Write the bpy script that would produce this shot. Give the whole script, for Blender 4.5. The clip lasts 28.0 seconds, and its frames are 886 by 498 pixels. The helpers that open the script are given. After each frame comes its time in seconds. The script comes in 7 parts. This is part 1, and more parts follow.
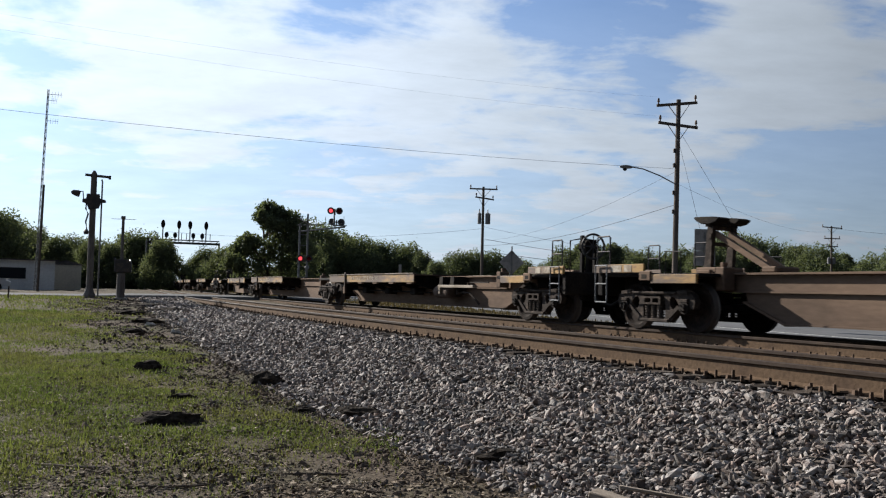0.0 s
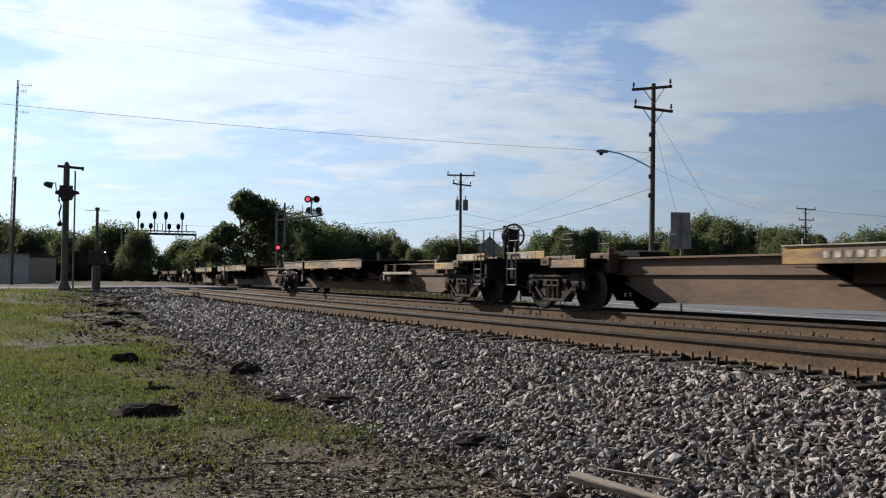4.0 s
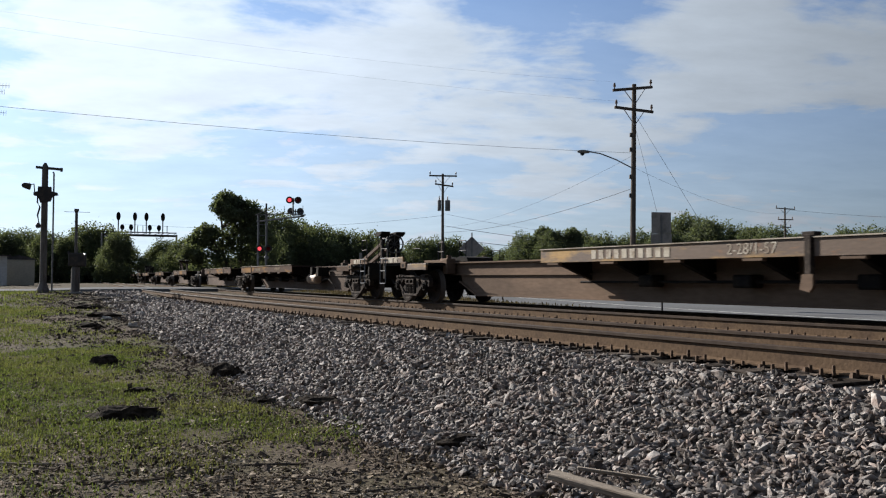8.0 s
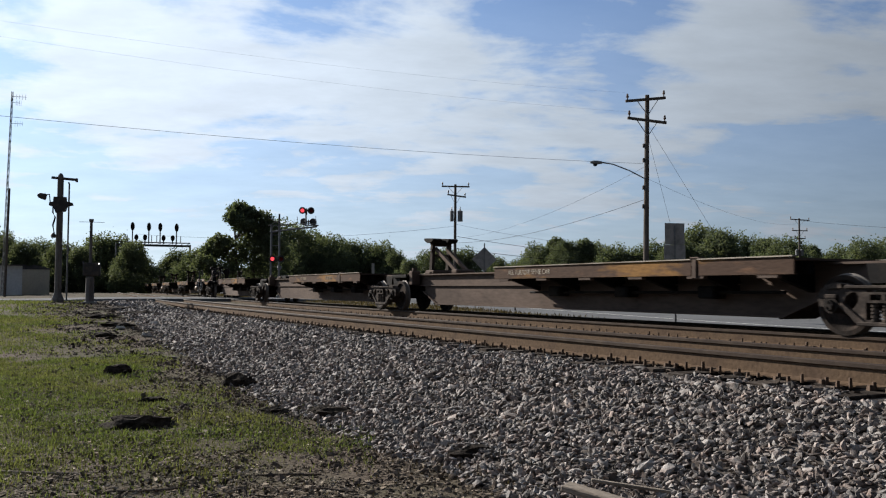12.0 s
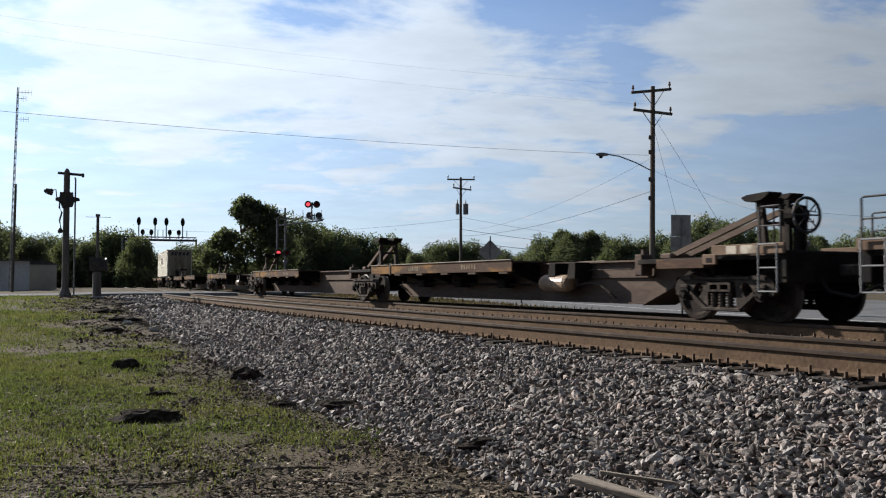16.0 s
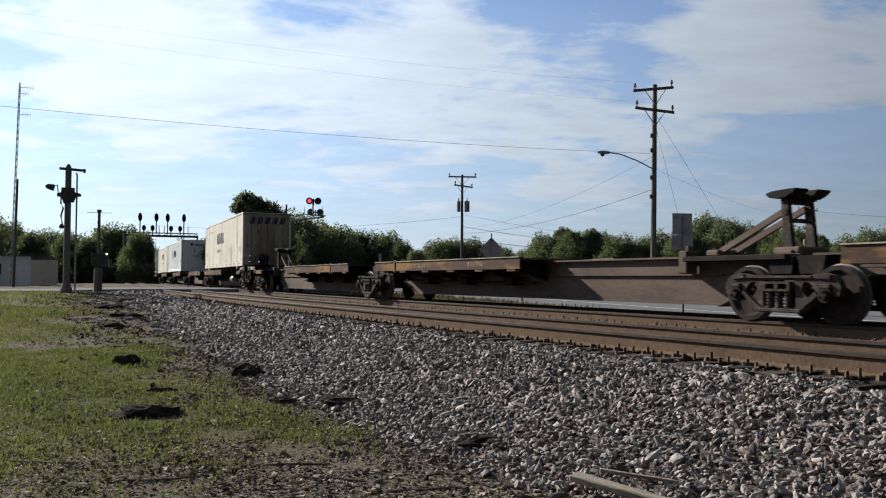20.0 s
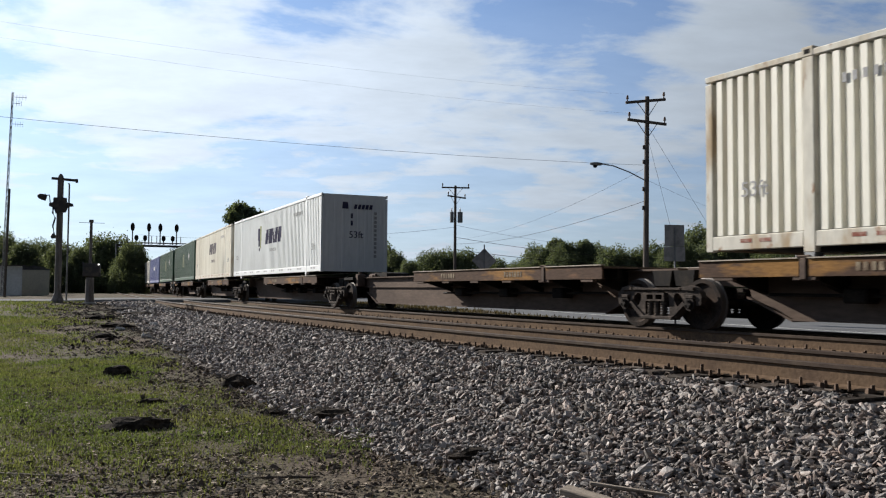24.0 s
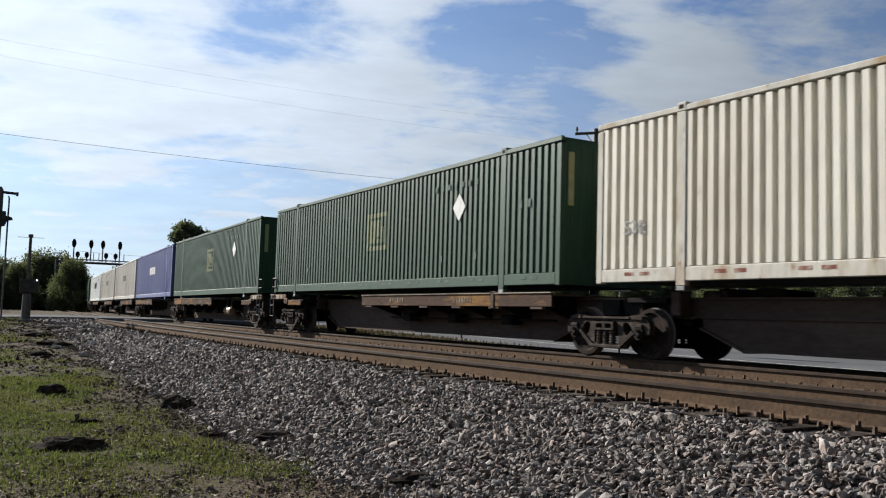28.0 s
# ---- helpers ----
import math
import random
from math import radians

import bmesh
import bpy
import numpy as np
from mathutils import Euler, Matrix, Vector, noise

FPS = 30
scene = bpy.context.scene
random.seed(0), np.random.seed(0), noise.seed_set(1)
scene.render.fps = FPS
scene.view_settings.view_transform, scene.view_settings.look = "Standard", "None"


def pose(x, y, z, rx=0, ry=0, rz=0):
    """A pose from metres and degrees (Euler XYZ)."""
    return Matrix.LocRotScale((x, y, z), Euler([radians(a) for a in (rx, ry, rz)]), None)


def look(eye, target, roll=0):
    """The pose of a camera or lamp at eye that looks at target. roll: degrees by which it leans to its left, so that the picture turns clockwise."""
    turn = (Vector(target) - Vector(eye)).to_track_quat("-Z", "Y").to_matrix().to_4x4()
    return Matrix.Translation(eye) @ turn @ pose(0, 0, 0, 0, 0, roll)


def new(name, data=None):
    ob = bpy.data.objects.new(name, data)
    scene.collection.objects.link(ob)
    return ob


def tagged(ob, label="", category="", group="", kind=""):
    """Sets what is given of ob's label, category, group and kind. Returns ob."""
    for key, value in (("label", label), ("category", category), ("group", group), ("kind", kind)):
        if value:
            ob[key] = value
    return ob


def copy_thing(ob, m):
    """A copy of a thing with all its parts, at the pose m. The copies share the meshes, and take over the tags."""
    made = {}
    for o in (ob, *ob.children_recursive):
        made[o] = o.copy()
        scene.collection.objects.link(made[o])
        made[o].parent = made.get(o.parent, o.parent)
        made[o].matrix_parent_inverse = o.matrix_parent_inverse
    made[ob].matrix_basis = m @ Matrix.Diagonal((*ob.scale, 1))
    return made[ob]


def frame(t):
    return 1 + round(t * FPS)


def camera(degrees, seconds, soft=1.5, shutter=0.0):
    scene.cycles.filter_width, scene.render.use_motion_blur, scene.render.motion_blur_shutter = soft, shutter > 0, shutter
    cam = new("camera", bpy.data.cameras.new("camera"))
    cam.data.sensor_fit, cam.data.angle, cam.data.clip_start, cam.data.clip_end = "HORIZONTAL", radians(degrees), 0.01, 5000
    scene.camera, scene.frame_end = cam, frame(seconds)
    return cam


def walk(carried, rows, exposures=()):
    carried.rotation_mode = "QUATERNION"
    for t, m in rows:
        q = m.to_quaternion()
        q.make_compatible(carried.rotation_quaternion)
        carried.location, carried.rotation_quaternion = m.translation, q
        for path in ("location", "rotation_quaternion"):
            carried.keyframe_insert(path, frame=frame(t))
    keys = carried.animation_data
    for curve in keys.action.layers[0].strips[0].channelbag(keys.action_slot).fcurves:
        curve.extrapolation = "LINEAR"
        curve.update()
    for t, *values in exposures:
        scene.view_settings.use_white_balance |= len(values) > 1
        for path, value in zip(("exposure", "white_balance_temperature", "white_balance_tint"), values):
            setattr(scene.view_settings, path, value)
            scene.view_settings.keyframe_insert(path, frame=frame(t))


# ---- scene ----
cam = camera(54.3, 28.0, soft=1.15, shutter=0.1)

# Handheld stance beside the track: seconds, x, y, z, yaw, pitch, roll
STANCE = [
    (0.0, -0.032, -0.002, 0.636, -0.74, 2.80, -1.36),
    (0.5, -0.003, -0.007, 0.635, -2.44, 3.09, -0.81),
    (1.0, -0.004, -0.001, 0.635, -3.40, 2.87, -1.13),
    (1.5, -0.022, -0.004, 0.630, -1.46, 3.06, -0.77),
    (2.0, -0.022, 0.002, 0.632, -1.72, 2.61, -0.79),
    (2.5, -0.018, 0.010, 0.630, -1.72, 2.20, -0.61),
    (3.0, -0.017, 0.020, 0.634, -1.82, 2.04, -0.55),
    (3.5, -0.013, 0.015, 0.634, -2.21, 1.95, -0.53),
    (5.5, -0.015, 0.004, 0.637, -1.68, 1.96, 0.01),
    (6.0, -0.013, 0.002, 0.639, -1.62, 2.10, -0.08),
    (6.5, -0.010, 0.002, 0.636, -1.78, 2.19, -0.34),
    (7.0, -0.013, -0.003, 0.632, -1.93, 2.26, -0.15),
    (7.5, -0.002, 0.003, 0.631, -2.50, 2.13, -0.30),
    (8.0, 0.008, 0.001, 0.632, -3.28, 1.99, -0.21),
    (8.5, 0.017, 0.002, 0.634, -3.84, 2.23, -0.18),
    (9.0, 0.011, 0.001, 0.627, -3.89, 2.51, 0.04),
    (9.5, 0.007, 0.004, 0.626, -3.76, 2.85, -0.52),
    (10.0, -0.007, 0.001, 0.626, -2.89, 2.96, -0.52),
    (10.5, -0.007, 0.010, 0.628, -2.40, 2.69, -0.29),
    (11.0, -0.009, 0.009, 0.626, -2.21, 2.56, -0.14),
    (11.5, -0.014, 0.008, 0.626, -2.11, 2.56, -0.33),
    (12.0, -0.002, 0.005, 0.631, -2.47, 2.69, -0.35),
    (12.5, 0.001, 0.003, 0.626, -2.93, 2.63, -0.62),
    (14.5, -0.008, 0.015, 0.626, -2.42, 1.98, -0.13),
    (15.0, -0.008, 0.009, 0.625, -2.18, 2.04, -0.00),
    (15.5, -0.011, 0.013, 0.625, -2.08, 2.09, -0.05),
    (16.0, -0.011, 0.009, 0.629, -2.08, 2.23, -0.05),
    (16.5, -0.012, 0.001, 0.627, -1.72, 2.43, 0.13),
    (17.0, -0.014, 0.002, 0.630, -1.62, 2.45, 0.04),
    (17.5, -0.014, -0.000, 0.628, -1.67, 2.46, 0.02),
    (18.0, -0.004, 0.004, 0.630, -2.24, 2.50, -0.20),
    (18.5, 0.002, 0.002, 0.630, -2.88, 2.39, -0.52),
    (19.0, 0.003, -0.004, 0.630, -3.17, 2.28, -0.44),
    (19.5, -0.005, 0.005, 0.631, -2.68, 2.20, -0.40),
    (20.0, -0.013, 0.011, 0.629, -2.02, 2.05, -0.33),
    (20.5, -0.009, 0.013, 0.630, -1.81, 2.15, -0.49),
    (21.0, -0.015, -0.007, 0.634, -1.65, 2.51, -0.49),
    (21.5, -0.018, -0.001, 0.629, -1.47, 2.88, -0.49),
    (23.5, -0.010, -0.000, 0.635, -1.78, 2.70, -0.76),
    (24.0, 0.007, -0.002, 0.646, -2.47, 2.75, -0.43),
    (24.5, 0.023, -0.015, 0.634, -3.84, 3.58, -0.37),
    (25.0, 0.021, -0.014, 0.632, -4.11, 3.93, -1.06),
    (25.5, 0.024, -0.019, 0.637, -4.60, 4.22, -2.45),
    (26.0, 0.030, -0.016, 0.630, -5.28, 4.47, -2.51),
    (26.5, 0.035, -0.018, 0.628, -5.88, 4.65, -2.16),
    (27.0, 0.041, -0.013, 0.628, -6.11, 4.57, -2.07),
    (27.5, 0.034, -0.019, 0.623, -6.12, 4.59, -2.12),
    (28.0, 0.026, -0.011, 0.624, -5.94, 4.51, -1.71),
]
# the film camera stops down a little when the white containers fill its view
walk(cam, [(t, pose(x, y, z, 90 + pitch, roll, yaw)) for t, x, y, z, yaw, pitch, roll in STANCE],
     [(0.0, 0.95), (9.5, 0.95), (10.5, 0.83), (12.5, 0.83), (14.5, 0.95), (21.0, 0.95), (24.0, 0.9), (25.2, 0.86), (26.2, 0.79), (27.2, 0.78), (28.0, 0.83)])

# ---- light ----
SUN_YAW, SUN_UP = 46.0, 25.0


def make_world():
    world = bpy.data.worlds.new("sky")
    scene.world = world
    world.use_nodes = True
    nt = world.node_tree
    nt.nodes.clear()
    N, L = nt.nodes.new, nt.links.new
    out, bg = N("ShaderNodeOutputWorld"), N("ShaderNodeBackground")
    sky = N("ShaderNodeTexSky")
    sky.sky_type, sky.sun_disc = "NISHITA", False
    sky.sun_elevation, sky.sun_rotation = radians(SUN_UP), radians(-SUN_YAW)
    sky.air_density, sky.dust_density, sky.ozone_density = 1.0, 0.6, 2.0
    co = N("ShaderNodeTexCoord")
    sep = N("ShaderNodeSeparateXYZ")
    L(co.outputs["Generated"], sep.inputs[0])
    # cloud layer: directions dropped onto a flat layer overhead
    up = N("ShaderNodeMath")
    up.operation = "MAXIMUM"
    L(sep.outputs["Z"], up.inputs[0])
    up.inputs[1].default_value = 0.0
    add = N("ShaderNodeMath")
    add.operation = "ADD"
    L(up.outputs[0], add.inputs[0])
    add.inputs[1].default_value = 0.16
    div = []
    for axis in "XY":
        d = N("ShaderNodeMath")
        d.operation = "DIVIDE"
        L(sep.outputs[axis], d.inputs[0])
        L(add.outputs[0], d.inputs[1])
        div.append(d)
    comb = N("ShaderNodeCombineXYZ")
    L(div[0].outputs[0], comb.inputs[0])
    L(div[1].outputs[0], comb.inputs[1])
    mp = N("ShaderNodeMapping")
    mp.inputs["Rotation"].default_value = (0, 0, radians(-14))
    mp.inputs["Scale"].default_value = (0.62, 1.0, 1)
    mp.inputs["Location"].default_value = (3.1, 0.45, 0)
    L(comb.outputs[0], mp.inputs[0])
    n1, n2 = N("ShaderNodeTexNoise"), N("ShaderNodeTexNoise")
    n1.inputs["Scale"].default_value, n1.inputs["Detail"].default_value, n1.inputs["Roughness"].default_value = 2.6, 9, 0.58
    n1.inputs["Distortion"].default_value = 0.35
    n2.inputs["Scale"].default_value, n2.inputs["Detail"].default_value = 0.55, 4
    L(mp.outputs[0], n1.inputs["Vector"])
    L(mp.outputs[0], n2.inputs["Vector"])
    n3 = N("ShaderNodeTexNoise")
    n3.inputs["Scale"].default_value, n3.inputs["Detail"].default_value, n3.inputs["Roughness"].default_value = 4.2, 8, 0.6
    L(comb.outputs[0], n3.inputs["Vector"])
    puff = N("ShaderNodeMath")
    puff.operation = "MULTIPLY_ADD"
    L(n3.outputs[0], puff.inputs[0])
    puff.inputs[1].default_value = 0.52
    L(n1.outputs[0], puff.inputs[2])
    mix = N("ShaderNodeMath")
    mix.operation = "MULTIPLY_ADD"
    L(n2.outputs[0], mix.inputs[0])
    mix.inputs[1].default_value = 0.55
    L(puff.outputs[0], mix.inputs[2])
    # broad masses of cloud and clear gaps between them, each a direction, its spread and its weight
    field = mix
    for way, spread, weight in CLOUDS:
        near = N("ShaderNodeVectorMath")
        near.operation = "DOT_PRODUCT"
        L(co.outputs["Generated"], near.inputs[0])
        near.inputs[1].default_value = Vector(way).normalized()
        lobe = N("ShaderNodeMapRange")
        lobe.interpolation_type = "SMOOTHSTEP"
        lobe.inputs["From Min"].default_value, lobe.inputs["From Max"].default_value = math.cos(radians(spread)), 1.0
        lobe.inputs["To Max"].default_value = weight
        L(near.outputs["Value"], lobe.inputs["Value"])
        total = N("ShaderNodeMath")
        L(field.outputs[0], total.inputs[0])
        L(lobe.outputs[0], total.inputs[1])
        field = total
    ramp = N("ShaderNodeValToRGB")
    low = N("ShaderNodeMapRange")
    low.inputs["From Min"].default_value, low.inputs["From Max"].default_value = 0.855, 1.2
    L(field.outputs[0], low.inputs["Value"])
    ramp.color_ramp.interpolation = "EASE"
    L(low.outputs[0], ramp.inputs[0])
    # veil that thickens towards the horizon
    haze = N("ShaderNodeMapRange")
    L(sep.outputs["Z"], haze.inputs["Value"])
    haze.inputs["From Min"].default_value, haze.inputs["From Max"].default_value = 0.0, 0.36
    haze.inputs["To Min"].default_value, haze.inputs["To Max"].default_value = 0.85, 0.2
    cover = N("ShaderNodeMath")
    cover.operation = "MAXIMUM"
    L(ramp.outputs[0], cover.inputs[0])
    L(haze.outputs[0], cover.inputs[1])
    # clouds brighter towards the sun
    sun_dir = Vector((-math.sin(radians(SUN_YAW)) * math.cos(radians(SUN_UP)), math.cos(radians(SUN_YAW)) * math.cos(radians(SUN_UP)), math.sin(radians(SUN_UP))))
    dot = N("ShaderNodeVectorMath")
    dot.operation = "DOT_PRODUCT"
    L(co.outputs["Generated"], dot.inputs[0])
    dot.inputs[1].default_value = sun_dir
    half = N("ShaderNodeMapRange")
    L(dot.outputs["Value"], half.inputs["Value"])
    half.inputs["From Min"].default_value, half.inputs["From Max"].default_value = -1.0, 1.0
    square = N("ShaderNodeMath")
    square.operation = "POWER"
    L(half.outputs[0], square.inputs[0])
    square.inputs[1].default_value = 2.8
    glow = N("ShaderNodeMath")
    glow.operation = "MULTIPLY_ADD"
    L(square.outputs[0], glow.inputs[0])
    glow.inputs[1].default_value, glow.inputs[2].default_value = 1.17, 0.035
    cloud = N("ShaderNodeMixRGB")
    cloud.blend_type = "MULTIPLY"
    cloud.inputs[0].default_value = 1
    cloud.inputs[1].default_value = (0.845, 0.965, 1.12, 1)
    # billows: thicker parts of the cloud are a little greyer
    tex = N("ShaderNodeTexNoise")
    tex.inputs["Scale"].default_value, tex.inputs["Detail"].default_value, tex.inputs["Roughness"].default_value = 5.5, 8, 0.62
    L(mp.outputs[0], tex.inputs["Vector"])
    shade = N("ShaderNodeMapRange")
    shade.inputs["From Min"].default_value, shade.inputs["From Max"].default_value = 0.3, 0.7
    shade.inputs["To Min"].default_value, shade.inputs["To Max"].default_value = 1.1, 0.93
    L(tex.outputs[0], shade.inputs["Value"])
    lit = N("ShaderNodeMath")
    lit.operation = "MULTIPLY"
    L(glow.outputs[0], lit.inputs[0])
    L(shade.outputs[0], lit.inputs[1])
    L(lit.outputs[0], cloud.inputs[2])
    dim = N("ShaderNodeMixRGB")
    dim.blend_type = "MULTIPLY"
    dim.inputs[0].default_value = 1
    L(sky.outputs[0], dim.inputs[1])
    dim.inputs[2].default_value = (SKY_GAIN * 0.56, SKY_GAIN * 0.92, SKY_GAIN * 1.36, 1)
    # the clear sky too is brighter on the sun's side
    side = N("ShaderNodeMapRange")
    L(half.outputs[0], side.inputs["Value"])
    side.inputs["From Min"].default_value, side.inputs["From Max"].default_value = 0.0, 0.9
    side.inputs["To Min"].default_value, side.inputs["To Max"].default_value = 0.15, 1.12
    fade = N("ShaderNodeMixRGB")
    fade.blend_type = "MULTIPLY"
    fade.inputs[0].default_value = 1
    L(dim.outputs[0], fade.inputs[1])
    L(side.outputs[0], fade.inputs[2])
    blend = N("ShaderNodeMixRGB")
    L(cover.outputs[0], blend.inputs[0])
    L(fade.outputs[0], blend.inputs[1])
    L(cloud.outputs[0], blend.inputs[2])
    L(blend.outputs[0], bg.inputs[0])
    bg.inputs[1].default_value = 0.53
    L(bg.outputs[0], out.inputs[0])


SKY_GAIN = 0.085
CLOUDS = [((-0.331, 0.900, 0.284), 11, 0.15), ((-0.250, 0.927, 0.278), 10, 0.14), ((-0.026, 0.967, 0.253), 9, 0.07), ((0.334, 0.911, 0.241), 6.5, 0.2), ((0.390, 0.885, 0.255), 6, 0.1),
          ((0.119, 0.952, 0.290), 5, -0.08), ((0.211, 0.937, 0.278), 6, -0.12), ((0.277, 0.927, 0.262), 5, -0.12), ((0.421, 0.888, 0.184), 6, -0.08), ((-0.406, 0.874, 0.266), 4, -0.16),
          ((-0.401, 0.907, 0.131), 7, -0.08), ((0.460, 0.860, 0.222), 6, 0.08), ((0.1, 0.97, 0.16), 16, 0.06)]
make_world()
sun = new("sun", bpy.data.lights.new("sun", "SUN"))
sun.data.energy, sun.data.angle, sun.data.color = 5.2, radians(0.6), (1.0, 0.94, 0.86)
sun.matrix_world = look((-40 * math.sin(radians(SUN_YAW)), 40 * math.cos(radians(SUN_YAW)), 40 * math.tan(radians(SUN_UP))), (0, 0, 0))


# ---- materials ----
def mat(name, color, rough=0.7, metal=0.0, second=None, cover=(0.45, 0.65), scale=1.5, grain=0.25, grain_scale=30, bump=0.2, stretch=(1, 1, 1),
        third=None, third_cover=(0.6, 0.75), third_scale=6, spread=0.0, island=False, spec=0.03):
    """Paint or raw surface: base colour, a second one in patches, a third in finer ones, and fine grain with relief."""
    m = bpy.data.materials.new(name)
    m.use_nodes = True
    nt = m.node_tree
    N, L = nt.nodes.new, nt.links.new
    b = nt.nodes["Principled BSDF"]
    co = N("ShaderNodeTexCoord")
    mp = N("ShaderNodeMapping")
    mp.inputs["Scale"].default_value = stretch
    L(co.outputs["Object"], mp.inputs[0])
    last = N("ShaderNodeRGB")
    last.outputs[0].default_value = (*color, 1)
    col = last.outputs[0]

    def patches(col, other, scale, cover, detail):
        n = N("ShaderNodeTexNoise")
        n.inputs["Scale"].default_value, n.inputs["Detail"].default_value, n.inputs["Roughness"].default_value = scale, detail, 0.6
        L(mp.outputs[0], n.inputs["Vector"])
        r = N("ShaderNodeMapRange")
        r.inputs["From Min"].default_value, r.inputs["From Max"].default_value = cover
        L(n.outputs[0], r.inputs["Value"])
        x = N("ShaderNodeMixRGB")
        L(r.outputs[0], x.inputs[0])
        L(col, x.inputs[1])
        x.inputs[2].default_value = (*other, 1)
        return x.outputs[0]

    if second:
        col = patches(col, second, scale, cover, 5)
    if third:
        col = patches(col, third, third_scale, third_cover, 8)
    g = N("ShaderNodeTexNoise")
    g.inputs["Scale"].default_value, g.inputs["Detail"].default_value = grain_scale, 6
    L(mp.outputs[0], g.inputs["Vector"])
    gr = N("ShaderNodeMapRange")
    gr.inputs["From Min"].default_value, gr.inputs["From Max"].default_value = 0.25, 0.75
    gr.inputs["To Min"].default_value, gr.inputs["To Max"].default_value = 1 - grain, 1 + grain
    L(g.outputs[0], gr.inputs["Value"])
    tone = gr.outputs[0]
    if spread:
        src = N("ShaderNodeNewGeometry").outputs["Random Per Island"] if island else N("ShaderNodeObjectInfo").outputs["Random"]
        sr = N("ShaderNodeMapRange")
        sr.inputs["To Min"].default_value, sr.inputs["To Max"].default_value = 1 - spread, 1 + spread
        L(src, sr.inputs["Value"])
        mu = N("ShaderNodeMath")
        mu.operation = "MULTIPLY"
        L(tone, mu.inputs[0])
        L(sr.outputs[0], mu.inputs[1])
        tone = mu.outputs[0]
    x = N("ShaderNodeMixRGB")
    x.blend_type = "MULTIPLY"
    x.inputs[0].default_value = 1
    L(col, x.inputs[1])
    L(tone, x.inputs[2])
    L(x.outputs[0], b.inputs["Base Color"])
    b.inputs["Roughness"].default_value, b.inputs["Metallic"].default_value = rough, metal
    b.inputs["Specular IOR Level"].default_value = spec
    if bump:
        bp = N("ShaderNodeBump")
        bp.inputs["Strength"].default_value, bp.inputs["Distance"].default_value = bump, 0.02
        L(g.outputs[0], bp.inputs["Height"])
        L(bp.outputs[0], b.inputs["Normal"])
    return m


def leafy(name, color, other, passing=0.4, spread=0.2):
    """Leaves and blades: light passes through them."""
    m = bpy.data.materials.new(name)
    m.use_nodes = True
    nt = m.node_tree
    N, L = nt.nodes.new, nt.links.new
    b, out = nt.nodes["Principled BSDF"], nt.nodes["Material Output"]
    gi = N("ShaderNodeNewGeometry")
    co = N("ShaderNodeTexCoord")
    n = N("ShaderNodeTexNoise")
    n.inputs["Scale"].default_value, n.inputs["Detail"].default_value = 0.5, 3
    L(co.outputs["Object"], n.inputs["Vector"])
    r = N("ShaderNodeMapRange")
    r.inputs["From Min"].default_value, r.inputs["From Max"].default_value = 0.38, 0.62
    L(n.outputs[0], r.inputs["Value"])
    x = N("ShaderNodeMixRGB")
    L(r.outputs[0], x.inputs[0])
    x.inputs[1].default_value, x.inputs[2].default_value = (*color, 1), (*other, 1)
    t = N("ShaderNodeMapRange")
    t.inputs["To Min"].default_value, t.inputs["To Max"].default_value = 1 - spread, 1 + spread
    L(gi.outputs["Random Per Island"], t.inputs["Value"])
    y = N("ShaderNodeMixRGB")
    y.blend_type = "MULTIPLY"
    y.inputs[0].default_value = 1
    L(x.outputs[0], y.inputs[1])
    L(t.outputs[0], y.inputs[2])
    L(y.outputs[0], b.inputs["Base Color"])
    b.inputs["Roughness"].default_value, b.inputs["Specular IOR Level"].default_value = 0.7, 0.08
    tr = N("ShaderNodeBsdfTranslucent")
    warm = N("ShaderNodeMixRGB")
    warm.blend_type = "MULTIPLY"
    warm.inputs[0].default_value = 1
    L(y.outputs[0], warm.inputs[1])
    warm.inputs[2].default_value = (1.1, 1.12, 0.65, 1)
    L(warm.outputs[0], tr.inputs[0])
    ms = N("ShaderNodeMixShader")
    ms.inputs[0].default_value = passing
    L(b.outputs[0], ms.inputs[1])
    L(tr.outputs[0], ms.inputs[2])
    L(ms.outputs[0], out.inputs[0])
    return m


def glow(name, color, power):
    m = bpy.data.materials.new(name)
    m.use_nodes = True
    b = m.node_tree.nodes["Principled BSDF"]
    b.inputs["Base Color"].default_value = (*color, 1)
    b.inputs["Emission Color"].default_value = (*color, 1)
    b.inputs["Emission Strength"].default_value = power
    b.inputs["Roughness"].default_value = 0.3
    return m


